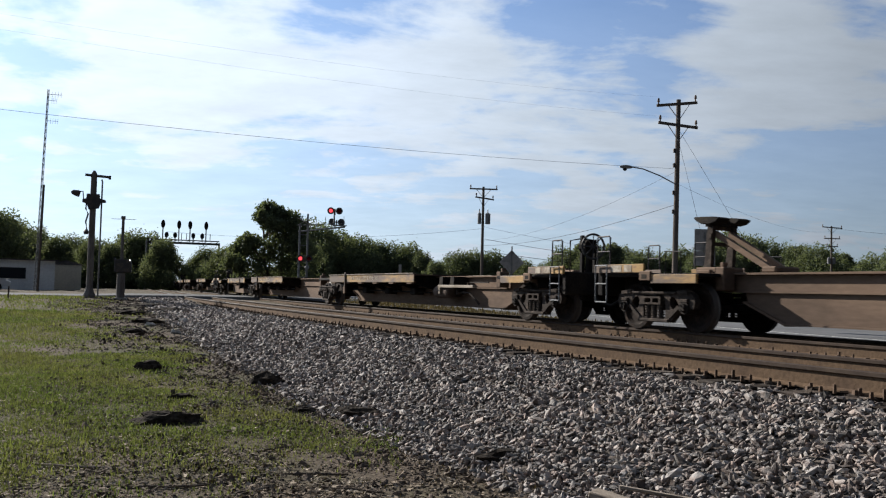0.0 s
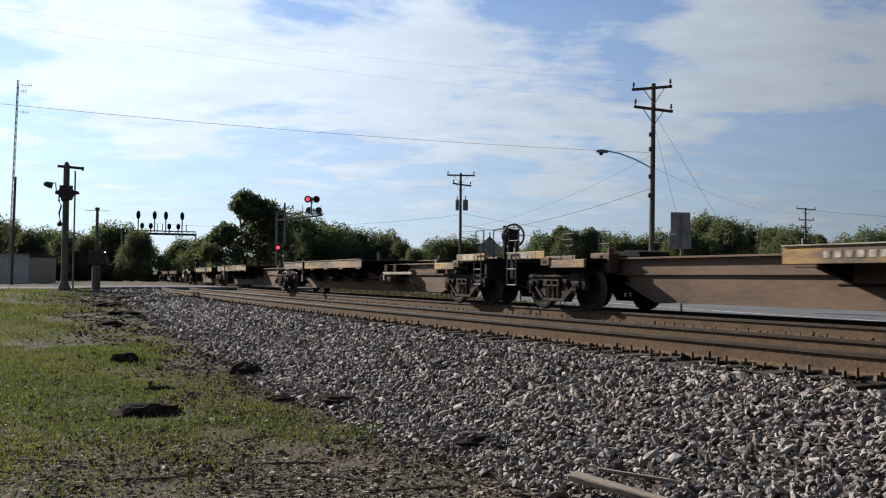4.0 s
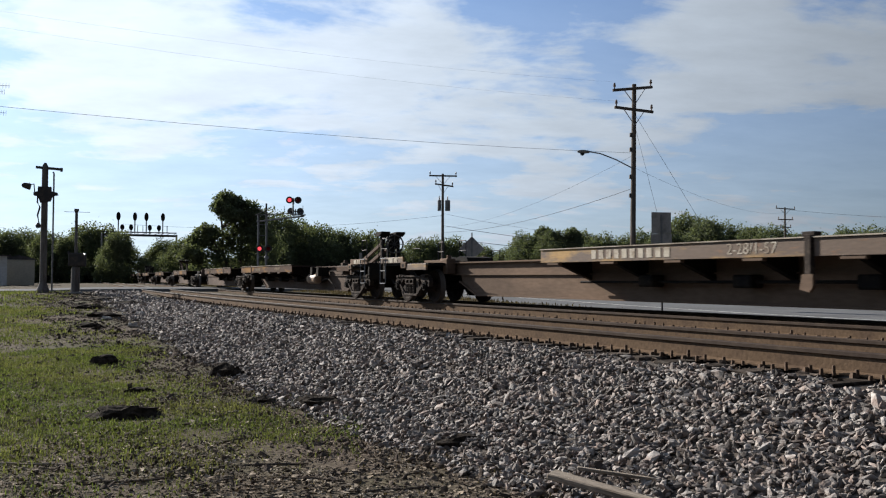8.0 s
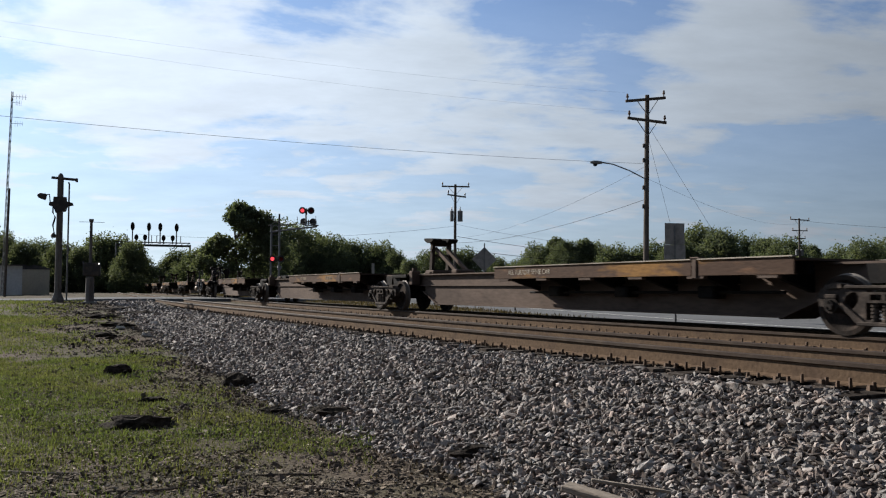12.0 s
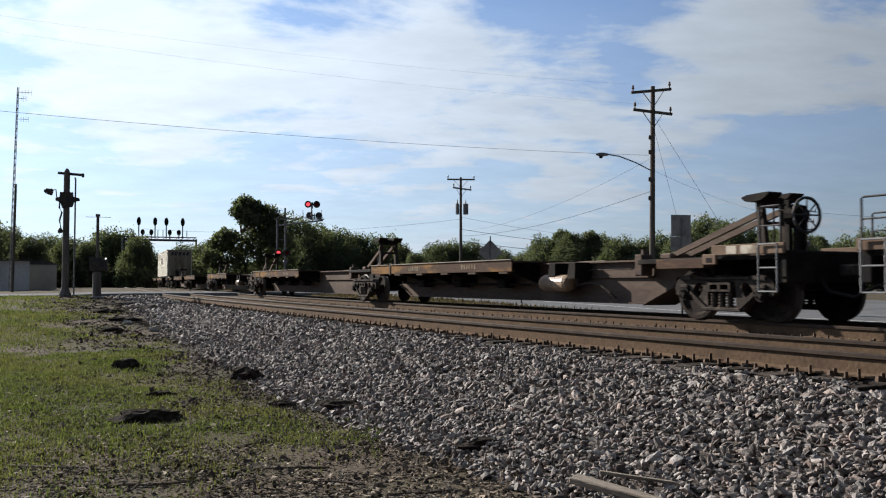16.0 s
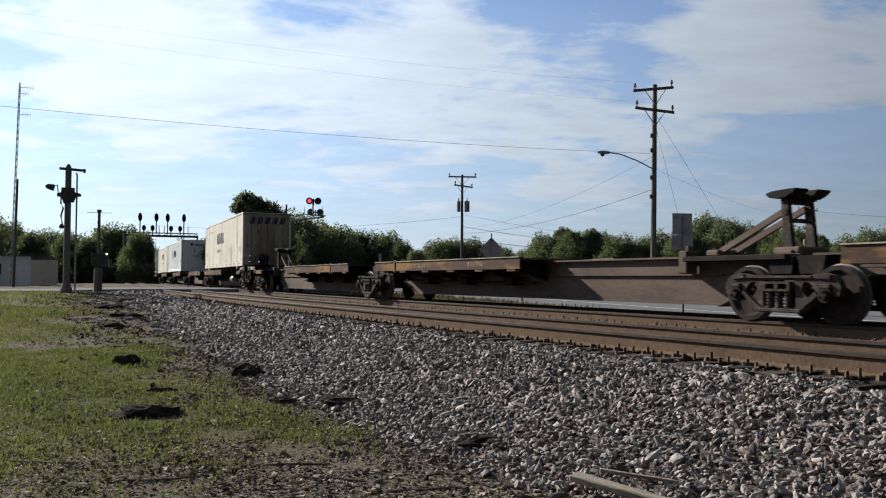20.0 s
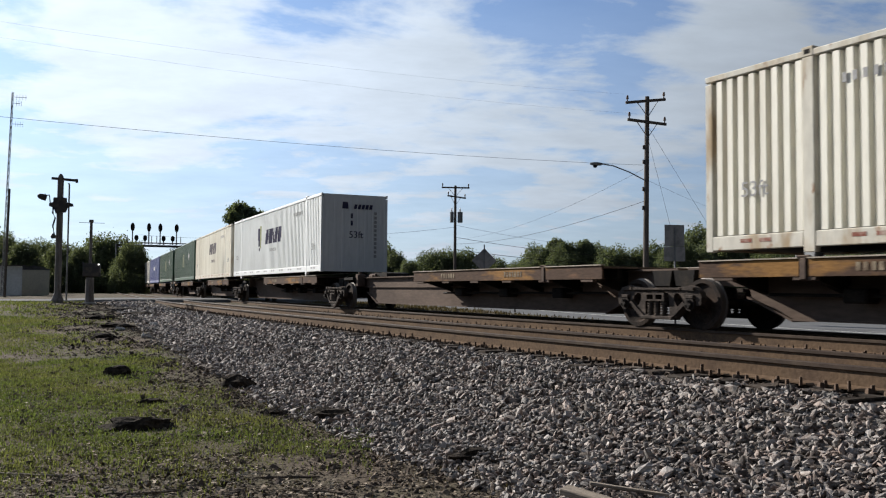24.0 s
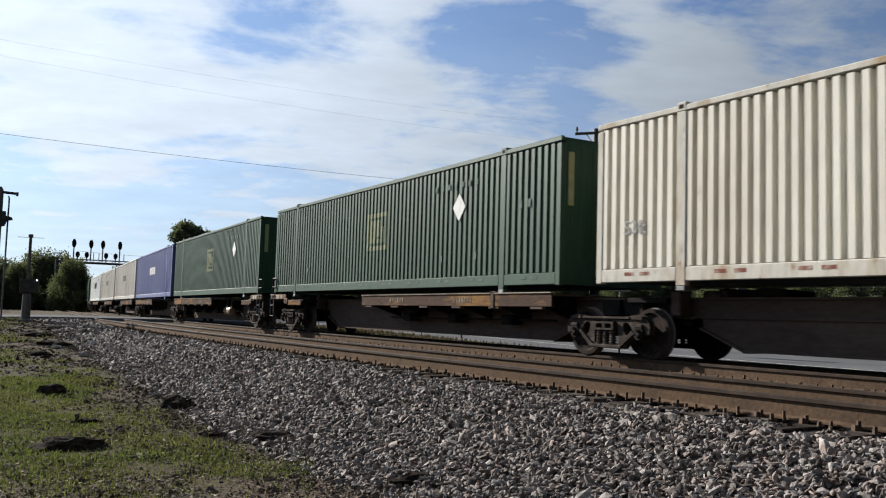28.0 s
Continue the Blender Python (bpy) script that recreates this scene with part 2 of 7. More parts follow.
M = {
    "soil": mat("soil", (0.085, 0.067, 0.052), 0.95, second=(0.06, 0.056, 0.034), cover=(0.42, 0.6), scale=0.35, grain=0.5, grain_scale=16, bump=0.9,
                third=(0.105, 0.085, 0.066), third_cover=(0.58, 0.7), third_scale=5),
    "ballast": mat("ballast", (0.06, 0.052, 0.046), 0.9, second=(0.11, 0.095, 0.085), scale=1.2, grain=0.5, grain_scale=22, bump=1.0, spread=0.45, island=True),
    "stone": mat("stone", (0.19, 0.175, 0.163), 0.7, second=(0.15, 0.115, 0.098), cover=(0.42, 0.62), scale=9, grain=0.3, grain_scale=40, bump=0.4, spread=0.68, island=True, spec=0.15),
    "stone_one": mat("stone_one", (0.19, 0.17, 0.158), 0.75, second=(0.13, 0.105, 0.09), scale=3, grain=0.3, grain_scale=40, bump=0.4, spread=0.5),
    "rusty_stone": mat("rusty_stone", (0.095, 0.075, 0.061), 0.9, second=(0.065, 0.053, 0.045), scale=1.2, grain=0.35, grain_scale=30, bump=0.5, spread=0.4, island=True),
    "rusty_bed": mat("rusty_bed", (0.13, 0.09, 0.062), 0.95, second=(0.09, 0.07, 0.055), scale=1.2, grain=0.5, grain_scale=22, bump=1.0),
    "rail": mat("rail", (0.1, 0.068, 0.045), 0.8, 0.0, second=(0.076, 0.052, 0.037), scale=3, grain=0.25, grain_scale=25, bump=0.25),
    "railtop": mat("railtop", (0.04, 0.03, 0.025), 0.6, 0.0, second=(0.06, 0.045, 0.035), scale=4, grain=0.15, grain_scale=20, bump=0.05),
    "spike": mat("spike", (0.085, 0.06, 0.045), 0.8, 0.2, grain=0.3, grain_scale=40),
    "tie": mat("tie", (0.045, 0.036, 0.03), 0.9, second=(0.11, 0.097, 0.085), cover=(0.5, 0.7), scale=3, stretch=(0.5, 3, 3), grain=0.4, grain_scale=18, bump=0.6, spread=0.4),
    "asphalt": mat("asphalt", (0.12, 0.122, 0.125), 0.85, second=(0.09, 0.09, 0.092), scale=0.3, grain=0.25, grain_scale=60, bump=0.3, third=(0.17, 0.165, 0.16), third_scale=1.5),
    "lineworn": mat("lineworn", (0.6, 0.6, 0.57), 0.8, second=(0.4, 0.4, 0.38), scale=3, grain=0.2),
    "concrete": mat("concrete", (0.32, 0.31, 0.29), 0.9, second=(0.25, 0.24, 0.22), scale=1, grain=0.2, grain_scale=30, bump=0.3),
    "wheel": mat("wheel", (0.024, 0.02, 0.018), 0.75, 0.0, second=(0.042, 0.03, 0.024), scale=5, grain=0.3, grain_scale=25, bump=0.3),
    "tread": mat("tread", (0.13, 0.118, 0.108), 0.6, 0.3, grain=0.1, bump=0.0),
    "castiron": mat("castiron", (0.042, 0.035, 0.031), 0.8, 0.0, second=(0.11, 0.087, 0.072), cover=(0.5, 0.75), scale=6, grain=0.35, grain_scale=30, bump=0.4),
    "grease": mat("grease", (0.018, 0.016, 0.015), 0.6, 0.1, second=(0.035, 0.028, 0.024), scale=4, grain=0.3),
    "yellow": mat("yellow", (0.3, 0.18, 0.06), 0.55, second=(0.105, 0.074, 0.055), cover=(0.37, 0.52), scale=1.2, spec=0.2, grain=0.15, grain_scale=14, bump=0.1, stretch=(0.6, 1, 2),
                  third=(0.16, 0.09, 0.055), third_cover=(0.62, 0.72), third_scale=4),
    "oldyellow": mat("oldyellow", (0.2, 0.108, 0.04), 0.65, second=(0.066, 0.043, 0.032), cover=(0.4, 0.49), scale=0.9, grain=0.25, grain_scale=14, bump=0.15, stretch=(0.5, 1, 2),
                     third=(0.12, 0.07, 0.045), third_cover=(0.55, 0.7), third_scale=3),
    "sill": mat("sill", (0.15, 0.106, 0.078), 0.75, second=(0.105, 0.076, 0.058), cover=(0.4, 0.62), scale=0.8, grain=0.15, grain_scale=12, bump=0.1, stretch=(0.4, 1, 1.5)),
    "oldsill": mat("oldsill", (0.112, 0.085, 0.07), 0.8, second=(0.08, 0.061, 0.051), cover=(0.4, 0.62), scale=0.8, grain=0.18, grain_scale=12, bump=0.1, stretch=(0.4, 1, 1.5)),
    "topedge": mat("topedge", (0.3, 0.265, 0.22), 0.6, second=(0.15, 0.12, 0.09), scale=2, grain=0.2, stretch=(0.5, 1, 1)),
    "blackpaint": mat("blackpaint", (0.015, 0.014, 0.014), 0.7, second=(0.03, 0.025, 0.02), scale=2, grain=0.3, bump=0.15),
    "tank": mat("tank", (0.3, 0.21, 0.14), 0.45, second=(0.16, 0.11, 0.08), cover=(0.45, 0.6), scale=2.5, spec=0.2, grain=0.2),
    "whitebox": mat("whitebox", (0.62, 0.64, 0.64), 0.5, second=(0.55, 0.57, 0.565), scale=0.6, spec=0.2, grain=0.06, grain_scale=8, bump=0.05, stretch=(1, 1, 0.3)),
    "creambox": mat("creambox", (0.67, 0.65, 0.57), 0.6, second=(0.56, 0.53, 0.45), cover=(0.42, 0.65), scale=0.7, spec=0.2, grain=0.08, grain_scale=9, bump=0.06, stretch=(1.2, 1, 0.25),
                    third=(0.3, 0.21, 0.13), third_cover=(0.66, 0.76), third_scale=4),
    # dirt and rust streaks, plus the shade between containers put into the base
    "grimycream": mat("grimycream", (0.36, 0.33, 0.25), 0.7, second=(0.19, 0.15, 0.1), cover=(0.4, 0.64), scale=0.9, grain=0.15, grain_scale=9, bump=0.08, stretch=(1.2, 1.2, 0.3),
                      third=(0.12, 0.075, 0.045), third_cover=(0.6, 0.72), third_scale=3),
    "creamrail": mat("creamrail", (0.51, 0.49, 0.43), 0.65, second=(0.34, 0.26, 0.17), cover=(0.5, 0.66), scale=1.6, grain=0.15, grain_scale=9, bump=0.08, stretch=(1, 1, 0.35),
                     third=(0.24, 0.13, 0.07), third_cover=(0.62, 0.72), third_scale=5),
    "paleemblem": mat("paleemblem", (0.27, 0.29, 0.19), 0.6, second=(0.2, 0.22, 0.15), cover=(0.45, 0.6), scale=5, grain=0.2),
    "greenbox": mat("greenbox", (0.03, 0.07, 0.045), 0.5, second=(0.026, 0.055, 0.036), scale=0.7, spec=0.2, grain=0.1, grain_scale=9, bump=0.05, stretch=(1, 1, 0.3),
                    third=(0.065, 0.1, 0.08), third_cover=(0.66, 0.8), third_scale=2.5),
    "bluebox": mat("bluebox", (0.08, 0.1, 0.24), 0.5, second=(0.11, 0.13, 0.25), scale=0.7, spec=0.2, grain=0.1, grain_scale=9, bump=0.05, stretch=(1, 1, 0.3)),
    "silverbox": mat("silverbox", (0.45, 0.44, 0.41), 0.5, 0.1, second=(0.36, 0.34, 0.3), scale=0.7, spec=0.2, grain=0.1, grain_scale=9, bump=0.05, stretch=(1, 1, 0.3)),
    "navy": mat("navy", (0.035, 0.035, 0.075), 0.6, second=(0.07, 0.065, 0.09), scale=3, grain=0.2),
    "fadednavy": mat("fadednavy", (0.13, 0.12, 0.14), 0.7, second=(0.22, 0.2, 0.19), scale=3, grain=0.3),
    "gold": mat("gold", (0.34, 0.35, 0.19), 0.55, second=(0.27, 0.28, 0.17), scale=3, grain=0.15),
    "ochre": mat("ochre", (0.2, 0.12, 0.05), 0.6, grain=0.2),
    "stencilwhite": mat("stencilwhite", (0.4, 0.36, 0.3), 0.7, second=(0.22, 0.18, 0.14), cover=(0.45, 0.62), scale=5, grain=0.2),
    "white": mat("white", (0.7, 0.7, 0.68), 0.6, second=(0.55, 0.55, 0.52), scale=4, grain=0.15),
    "redmark": mat("redmark", (0.2, 0.075, 0.055), 0.5, second=(0.35, 0.27, 0.23), scale=8, grain=0.2),
    "greymark": mat("greymark", (0.3, 0.3, 0.3), 0.6, grain=0.2),
    "faintmark": mat("faintmark", (0.12, 0.16, 0.14), 0.6, second=(0.06, 0.1, 0.08), scale=6, grain=0.2),
    "faintstencil": mat("faintstencil", (0.22, 0.18, 0.13), 0.7, second=(0.12, 0.09, 0.065), cover=(0.42, 0.58), scale=5, grain=0.2),
    "polewood": mat("polewood", (0.085, 0.073, 0.064), 0.9, second=(0.13, 0.112, 0.098), scale=2, stretch=(4, 4, 0.3), grain=0.35, grain_scale=10, bump=0.5),
    "greypost": mat("greypost", (0.16, 0.152, 0.148), 0.85, second=(0.1, 0.09, 0.082), scale=2, stretch=(3, 3, 0.5), grain=0.25, grain_scale=14, bump=0.3),
    "galv": mat("galv", (0.2, 0.205, 0.21), 0.55, 0.5, second=(0.15, 0.15, 0.155), scale=3, grain=0.15),
    "darkmetal": mat("darkmetal", (0.06, 0.06, 0.063), 0.6, 0.2, second=(0.1, 0.088, 0.08), scale=4, grain=0.2),
    "signback": mat("signback", (0.3, 0.29, 0.28), 0.6, 0.1, second=(0.2, 0.195, 0.19), scale=3, grain=0.12),
    "wire": mat("wire", (0.03, 0.03, 0.03), 0.6, grain=0.1, bump=0),
    "insulator": mat("insulator", (0.16, 0.12, 0.1), 0.3, grain=0.1, bump=0),
    "bark": mat("bark", (0.09, 0.07, 0.055), 0.95, second=(0.13, 0.105, 0.085), scale=3, stretch=(3, 3, 0.6), grain=0.4, bump=0.8),
    "leaf": leafy("leaf", (0.088, 0.108, 0.068), (0.11, 0.126, 0.075)),
    "leafdark": leafy("leafdark", (0.09, 0.108, 0.072), (0.11, 0.126, 0.08), 0.42),
    "blade": leafy("blade", (0.08, 0.102, 0.036), (0.108, 0.113, 0.05), 0.45, 0.45),
    "dryblade": leafy("dryblade", (0.08, 0.06, 0.036), (0.055, 0.044, 0.028), 0.3, 0.4),
    "litter": mat("litter", (0.16, 0.13, 0.1), 0.9, second=(0.27, 0.235, 0.19), cover=(0.5, 0.65), scale=3, grain=0.3, bump=0.1, spread=0.6, island=True),
    "clod": mat("clod", (0.022, 0.018, 0.015), 0.95, second=(0.04, 0.032, 0.025), scale=6, grain=0.5, grain_scale=25, bump=1.0),
    "cinder": mat("cinder", (0.05, 0.042, 0.035), 0.95, second=(0.075, 0.06, 0.048), scale=3, grain=0.4, grain_scale=25, bump=0.8, spread=0.5, island=True),
    "oldplank": mat("oldplank", (0.26, 0.22, 0.18), 0.9, second=(0.16, 0.13, 0.1), scale=3, stretch=(0.5, 4, 4), grain=0.35, grain_scale=20, bump=0.6),
    "brick": mat("brick", (0.2, 0.1, 0.075), 0.9, second=(0.15, 0.085, 0.065), scale=0.8, grain=0.25, grain_scale=6, bump=0.3),
    "shedwall": mat("shedwall", (0.75, 0.76, 0.75), 0.7, second=(0.68, 0.68, 0.66), scale=0.5, grain=0.1, grain_scale=5),
    "beigewall": mat("beigewall", (0.62, 0.57, 0.46), 0.8, second=(0.55, 0.5, 0.4), scale=0.5, grain=0.1, grain_scale=5),
    "roof": mat("roof", (0.11, 0.1, 0.1), 0.85, second=(0.08, 0.075, 0.07), scale=0.7, grain=0.2, grain_scale=5),
    "redpaint": mat("redpaint", (0.4, 0.05, 0.03), 0.5, second=(0.3, 0.05, 0.03), scale=2, grain=0.1),
    "carpaint": mat("carpaint", (0.6, 0.6, 0.6), 0.25, 0.1, grain=0.03, bump=0),
    "darkglass": mat("darkglass", (0.02, 0.025, 0.03), 0.08, grain=0.02, bump=0),
    "rubber": mat("rubber", (0.02, 0.02, 0.02), 0.85, grain=0.2),
    "redlamp": glow("redlamp", (0.9, 0.07, 0.09), 0.75),
    "dimred": mat("dimred", (0.12, 0.012, 0.015), 0.2, grain=0.05, bump=0),
    "whitelamp": glow("whitelamp", (1.0, 1.0, 0.95), 0.7),
}


# ---- shapes ----
def bx(bm, x0, x1, y0, y1, z0, z1, bevel=0.0):
    r = bmesh.ops.create_cube(bm, size=1, matrix=Matrix.LocRotScale(((x0 + x1) / 2, (y0 + y1) / 2, (z0 + z1) / 2), None, (abs(x1 - x0), abs(y1 - y0), abs(z1 - z0))))
    if bevel:
        edges = list({e for v in r["verts"] for e in v.link_edges})
        bmesh.ops.bevel(bm, geom=edges, offset=bevel, segments=1, affect="EDGES")


def rod(bm, a, b, r0, r1=None, seg=10, caps=True):
    a, b = Vector(a), Vector(b)
    d = b - a
    m = Matrix.Translation((a + b) / 2) @ d.to_track_quat("Z", "Y").to_matrix().to_4x4()
    bmesh.ops.create_cone(bm, cap_ends=caps, segments=seg, radius1=r0, radius2=r0 if r1 is None else r1, depth=d.length, matrix=m)


def bar(bm, a, b, w, h):
    """A square bar from a to b."""
    a, b = Vector(a), Vector(b)
    d = b - a
    m = Matrix.Translation((a + b) / 2) @ d.to_track_quat("X", "Z").to_matrix().to_4x4() @ Matrix.Diagonal((d.length, w, h, 1))
    bmesh.ops.create_cube(bm, size=1, matrix=m)


def prism(bm, pts, y0, y1):
    """An outline in x and z, drawn out from y0 to y1."""
    v0 = [bm.verts.new((x, y0, z)) for x, z in pts]
    v1 = [bm.verts.new((x, y1, z)) for x, z in pts]
    n = len(pts)
    bm.faces.new(v0)
    bm.faces.new(v1[::-1])
    for i in range(n):
        bm.faces.new((v0[i], v1[i], v1[(i + 1) % n], v0[(i + 1) % n]))
    bmesh.ops.recalc_face_normals(bm, faces=bm.faces)


def plate(bm, outline, holes, y0, y1):
    """A flat casting in x and z with holes through it, from y0 to y1."""
    edges = []
    for loop in [outline] + list(holes):
        vs = [bm.verts.new((x, y0, z)) for x, z in loop]
        edges += [bm.edges.new((vs[i], vs[(i + 1) % len(vs)])) for i in range(len(vs))]
    made = bmesh.ops.triangle_fill(bm, edges=edges, use_beauty=True)
    faces = [g for g in made["geom"] if isinstance(g, bmesh.types.BMFace)]
    grown = bmesh.ops.extrude_face_region(bm, geom=faces, use_keep_orig=True)
    bmesh.ops.translate(bm, verts=[g for g in grown["geom"] if isinstance(g, bmesh.types.BMVert)], vec=(0, y1 - y0, 0))


def tube(bm, pts, r, seg=6):
    """One continuous bent pipe."""
    pts = [Vector(p) for p in pts]
    rings = []
    for i, p in enumerate(pts):
        d = (pts[min(i + 1, len(pts) - 1)] - pts[max(i - 1, 0)]).normalized()
        side = d.cross(Vector((0, 0, 1)))
        side = side.normalized() if side.length > 0.05 else Vector((0, 1, 0))
        up = side.cross(d)
        rings.append([bm.verts.new(p + (side * math.cos(2 * math.pi * k / seg) + up * math.sin(2 * math.pi * k / seg)) * r) for k in range(seg)])
    for a, b in zip(rings, rings[1:]):
        for k in range(seg):
            bm.faces.new((a[k], a[(k + 1) % seg], b[(k + 1) % seg], b[k]))
    bm.faces.new(rings[0])
    bm.faces.new(rings[-1][::-1])


def lathe(bm, profile, seg, m):
    """Turns (radius, height) pairs about z and sets the result at m."""
    rings = []
    for r, z in profile:
        rings.append([bm.verts.new(m @ Vector((r * math.cos(2 * math.pi * i / seg), r * math.sin(2 * math.pi * i / seg), z))) for i in range(seg)])
    for a, b in zip(rings, rings[1:]):
        for i in range(seg):
            bm.faces.new((a[i], a[(i + 1) % seg], b[(i + 1) % seg], b[i]))
    bm.faces.new(rings[0][::-1])
    bm.faces.new(rings[-1])


def mesh_of(name, bm, material):
    me = bpy.data.meshes.new(name)
    bmesh.ops.recalc_face_normals(bm, faces=bm.faces)
    bm.to_mesh(me)
    bm.free()
    for k in (material if isinstance(material, (list, tuple)) else [material]):
        me.materials.append(k)
    return me


def part(name, bm, material, parent, label=""):
    ob = new(name, mesh_of(name, bm, material))
    ob.parent = parent
    return tagged(ob, label)


def share(ob, parent, m=None):
    """Another piece on the same mesh."""
    o = new(ob.name.split(".")[0], ob.data)
    o.parent = parent
    if m is not None:
        o.matrix_basis = m
    return o


def thing(name, label, category, group="", m=None):
    ob = new(name)
    ob.empty_display_size = 0.2
    if m is not None:
        ob.matrix_basis = m
    return tagged(ob, label, category, group)


def cloud_mesh(name, verts, faces, material, smooth=False):
    """A mesh from number arrays: many small pieces joined."""
    me = bpy.data.meshes.new(name)
    verts, faces = np.asarray(verts, np.float32), np.asarray(faces, np.int32)
    n = faces.shape[1]
    me.vertices.add(len(verts))
    me.vertices.foreach_set("co", verts.ravel())
    me.loops.add(faces.size)
    me.loops.foreach_set("vertex_index", faces.ravel())
    me.polygons.add(len(faces))
    me.polygons.foreach_set("loop_start", np.arange(0, faces.size, n, dtype=np.int32))
    me.polygons.foreach_set("loop_total", np.full(len(faces), n, np.int32))
    me.update(calc_edges=True)
    me.validate()
    me.materials.append(material)
    if smooth:
        me.shade_smooth()
    else:
        me.shade_flat()
    return me


def lettering(text, size, material, parent, m, name="lettering", extrude=0.002):
    cu = bpy.data.curves.new(name, "FONT")
    cu.body, cu.size, cu.align_x, cu.align_y, cu.extrude = text, size, "CENTER", "CENTER", extrude
    tmp = bpy.data.objects.new(name, cu)
    me = bpy.data.meshes.new_from_object(tmp)
    me.materials.append(material)
    bpy.data.objects.remove(tmp)
    ob = new(name, me)
    ob.parent, ob.matrix_basis = parent, m
    return ob


# ---- the line of the railway ----
NEAR_OFF, HEADING, BEND, BEND_END, SPACING = 7.81, 27.14, 0.0023, 57.0, 4.15
HALF_GAUGE = 0.755


def head_at(s):
    """Heading of the line, in radians, s metres up the line."""
    return radians(90 + HEADING) - BEND * np.clip(s, -60.0, BEND_END)


_S = np.linspace(-700, 900, 6401)
_H = head_at((_S[1:] + _S[:-1]) / 2)
_X = np.concatenate([[0], np.cumsum(np.cos(_H) * np.diff(_S))])
_Y = np.concatenate([[0], np.cumsum(np.sin(_H) * np.diff(_S))])
_A0 = radians(90 + HEADING)
_X += NEAR_OFF * math.sin(_A0) - np.interp(0, _S, _X)
_Y += -NEAR_OFF * math.cos(_A0) - np.interp(0, _S, _Y)


def on_line(s, off=0.0):
    """Place s metres up the line and off metres beyond the near track's middle."""
    h = head_at(s)
    return np.interp(s, _S, _X) + np.sin(h) * off, np.interp(s, _S, _Y) - np.cos(h) * off


def along(x, y):
    """Metres up the line and off it, for arrays of places."""
    x, y = np.atleast_1d(np.asarray(x, float)), np.atleast_1d(np.asarray(y, float))
    pick = slice(0, None, 20)
    cx, cy, cs = _X[pick], _Y[pick], _S[pick]
    s = np.empty(len(x))
    for i in range(0, len(x), 4000):
        d = (x[i:i + 4000, None] - cx) ** 2 + (y[i:i + 4000, None] - cy) ** 2
        s[i:i + 4000] = cs[d.argmin(1)]
    for _ in range(3):
        h = head_at(s)
        s = s + (x - np.interp(s, _S, _X)) * np.cos(h) + (y - np.interp(s, _S, _Y)) * np.sin(h)
    h = head_at(s)
    off = (x - np.interp(s, _S, _X)) * np.sin(h) - (y - np.interp(s, _S, _Y)) * np.cos(h)
    return s, off


def smooth_step(a, b, x):
    t = np.clip((x - a) / (b - a), 0, 1)
    return t * t * (3 - 2 * t)


def ground_z(x, y):
    s, off = along(x, y)
    rise = smooth_step(14, 46, s)
    near = -0.92 + 0.78 * rise
    far = -0.5 + 0.36 * rise
    z = near + (far - near) * smooth_step(-2, 8, off)
    x, y = np.atleast_1d(x), np.atleast_1d(y)
    lump = 0.03 * np.sin(x * 1.3 + 0.7 * y) * np.sin(0.9 * y - 0.4 * x) + 0.02 * np.sin(3.1 * x + 1.0) * np.sin(2.7 * y)
    return z + lump * (off < -3)


def gz(x, y):
    return float(ground_z(x, y)[0])


def bearing(az, dist):
    """Place at az degrees to the left of straight ahead of the stance, dist metres away."""
    return -math.sin(radians(az)) * dist, math.cos(radians(az)) * dist


# ---- the setting: ground, roads, bed, tracks ----
def sweep(name, material, s_list, profile, z_follow=False):
    """Draws a cross-section of (off, z) along the line."""
    verts, faces = [], []
    n = len(profile)
    for s in s_list:
        for off, z in profile:
            x, y = on_line(s, off)
            verts.append((x, y, z + (gz(x, y) if z_follow else 0)))
    for i in range(len(s_list) - 1):
        for j in range(n - 1):
            a = i * n + j
            faces.append((a, a + 1, a + n + 1, a + n))
    return cloud_mesh(name, verts, faces, material)


def make_ground():
    def steps(lo, hi, fine, far):
        mid = np.arange(lo, hi + 0.01, fine)
        out, d = [], fine
        p = hi
        while p < far:
            d *= 1.5
            p += d
            out.append(p)
        low = [lo - (q - hi) for q in out][::-1]
        return np.concatenate([low, mid, out])
    gx, gy = steps(-45, 45, 0.75, 3500), steps(-5, 95, 0.75, 3500)
    X, Y = np.meshgrid(gx, gy)
    Z = ground_z(X.ravel(), Y.ravel())
    V = np.stack([X.ravel(), Y.ravel(), Z], 1)
    n = len(gx)
    i, j = np.meshgrid(np.arange(len(gx) - 1), np.arange(len(gy) - 1))
    a = (j * n + i).ravel()
    F = np.stack([a, a + 1, a + n + 1, a + n], 1)
    tagged(new("ground", cloud_mesh("ground", V, F, M["soil"], True)), "bare brown soil with patches of short green grass", "ground", kind="structure")


make_ground()

LINE_S = list(np.arange(-8, 62, 1.0)) + list(np.arange(62, 260, 6.0))
LINE_LONG = list(np.arange(-380, -8, 8.0)) + LINE_S
bed = new("ballast_bed", sweep("ballast_bed", M["ballast"], LINE_LONG, [(-4.3, -1.0), (-3.9, -0.93), (-2.9, -0.66), (-1.75, -0.31), (-1.35, -0.255), (0, -0.25), (1.5, -0.25),
                                                                         (2.05, -0.3), (2.6, -0.235), (4.15, -0.225), (5.7, -0.235), (6.1, -0.3), (7.4, -0.62), (7.8, -0.8)]))
tagged(bed, "sloping bed of grey crushed stone under two tracks", "ballast", kind="structure")

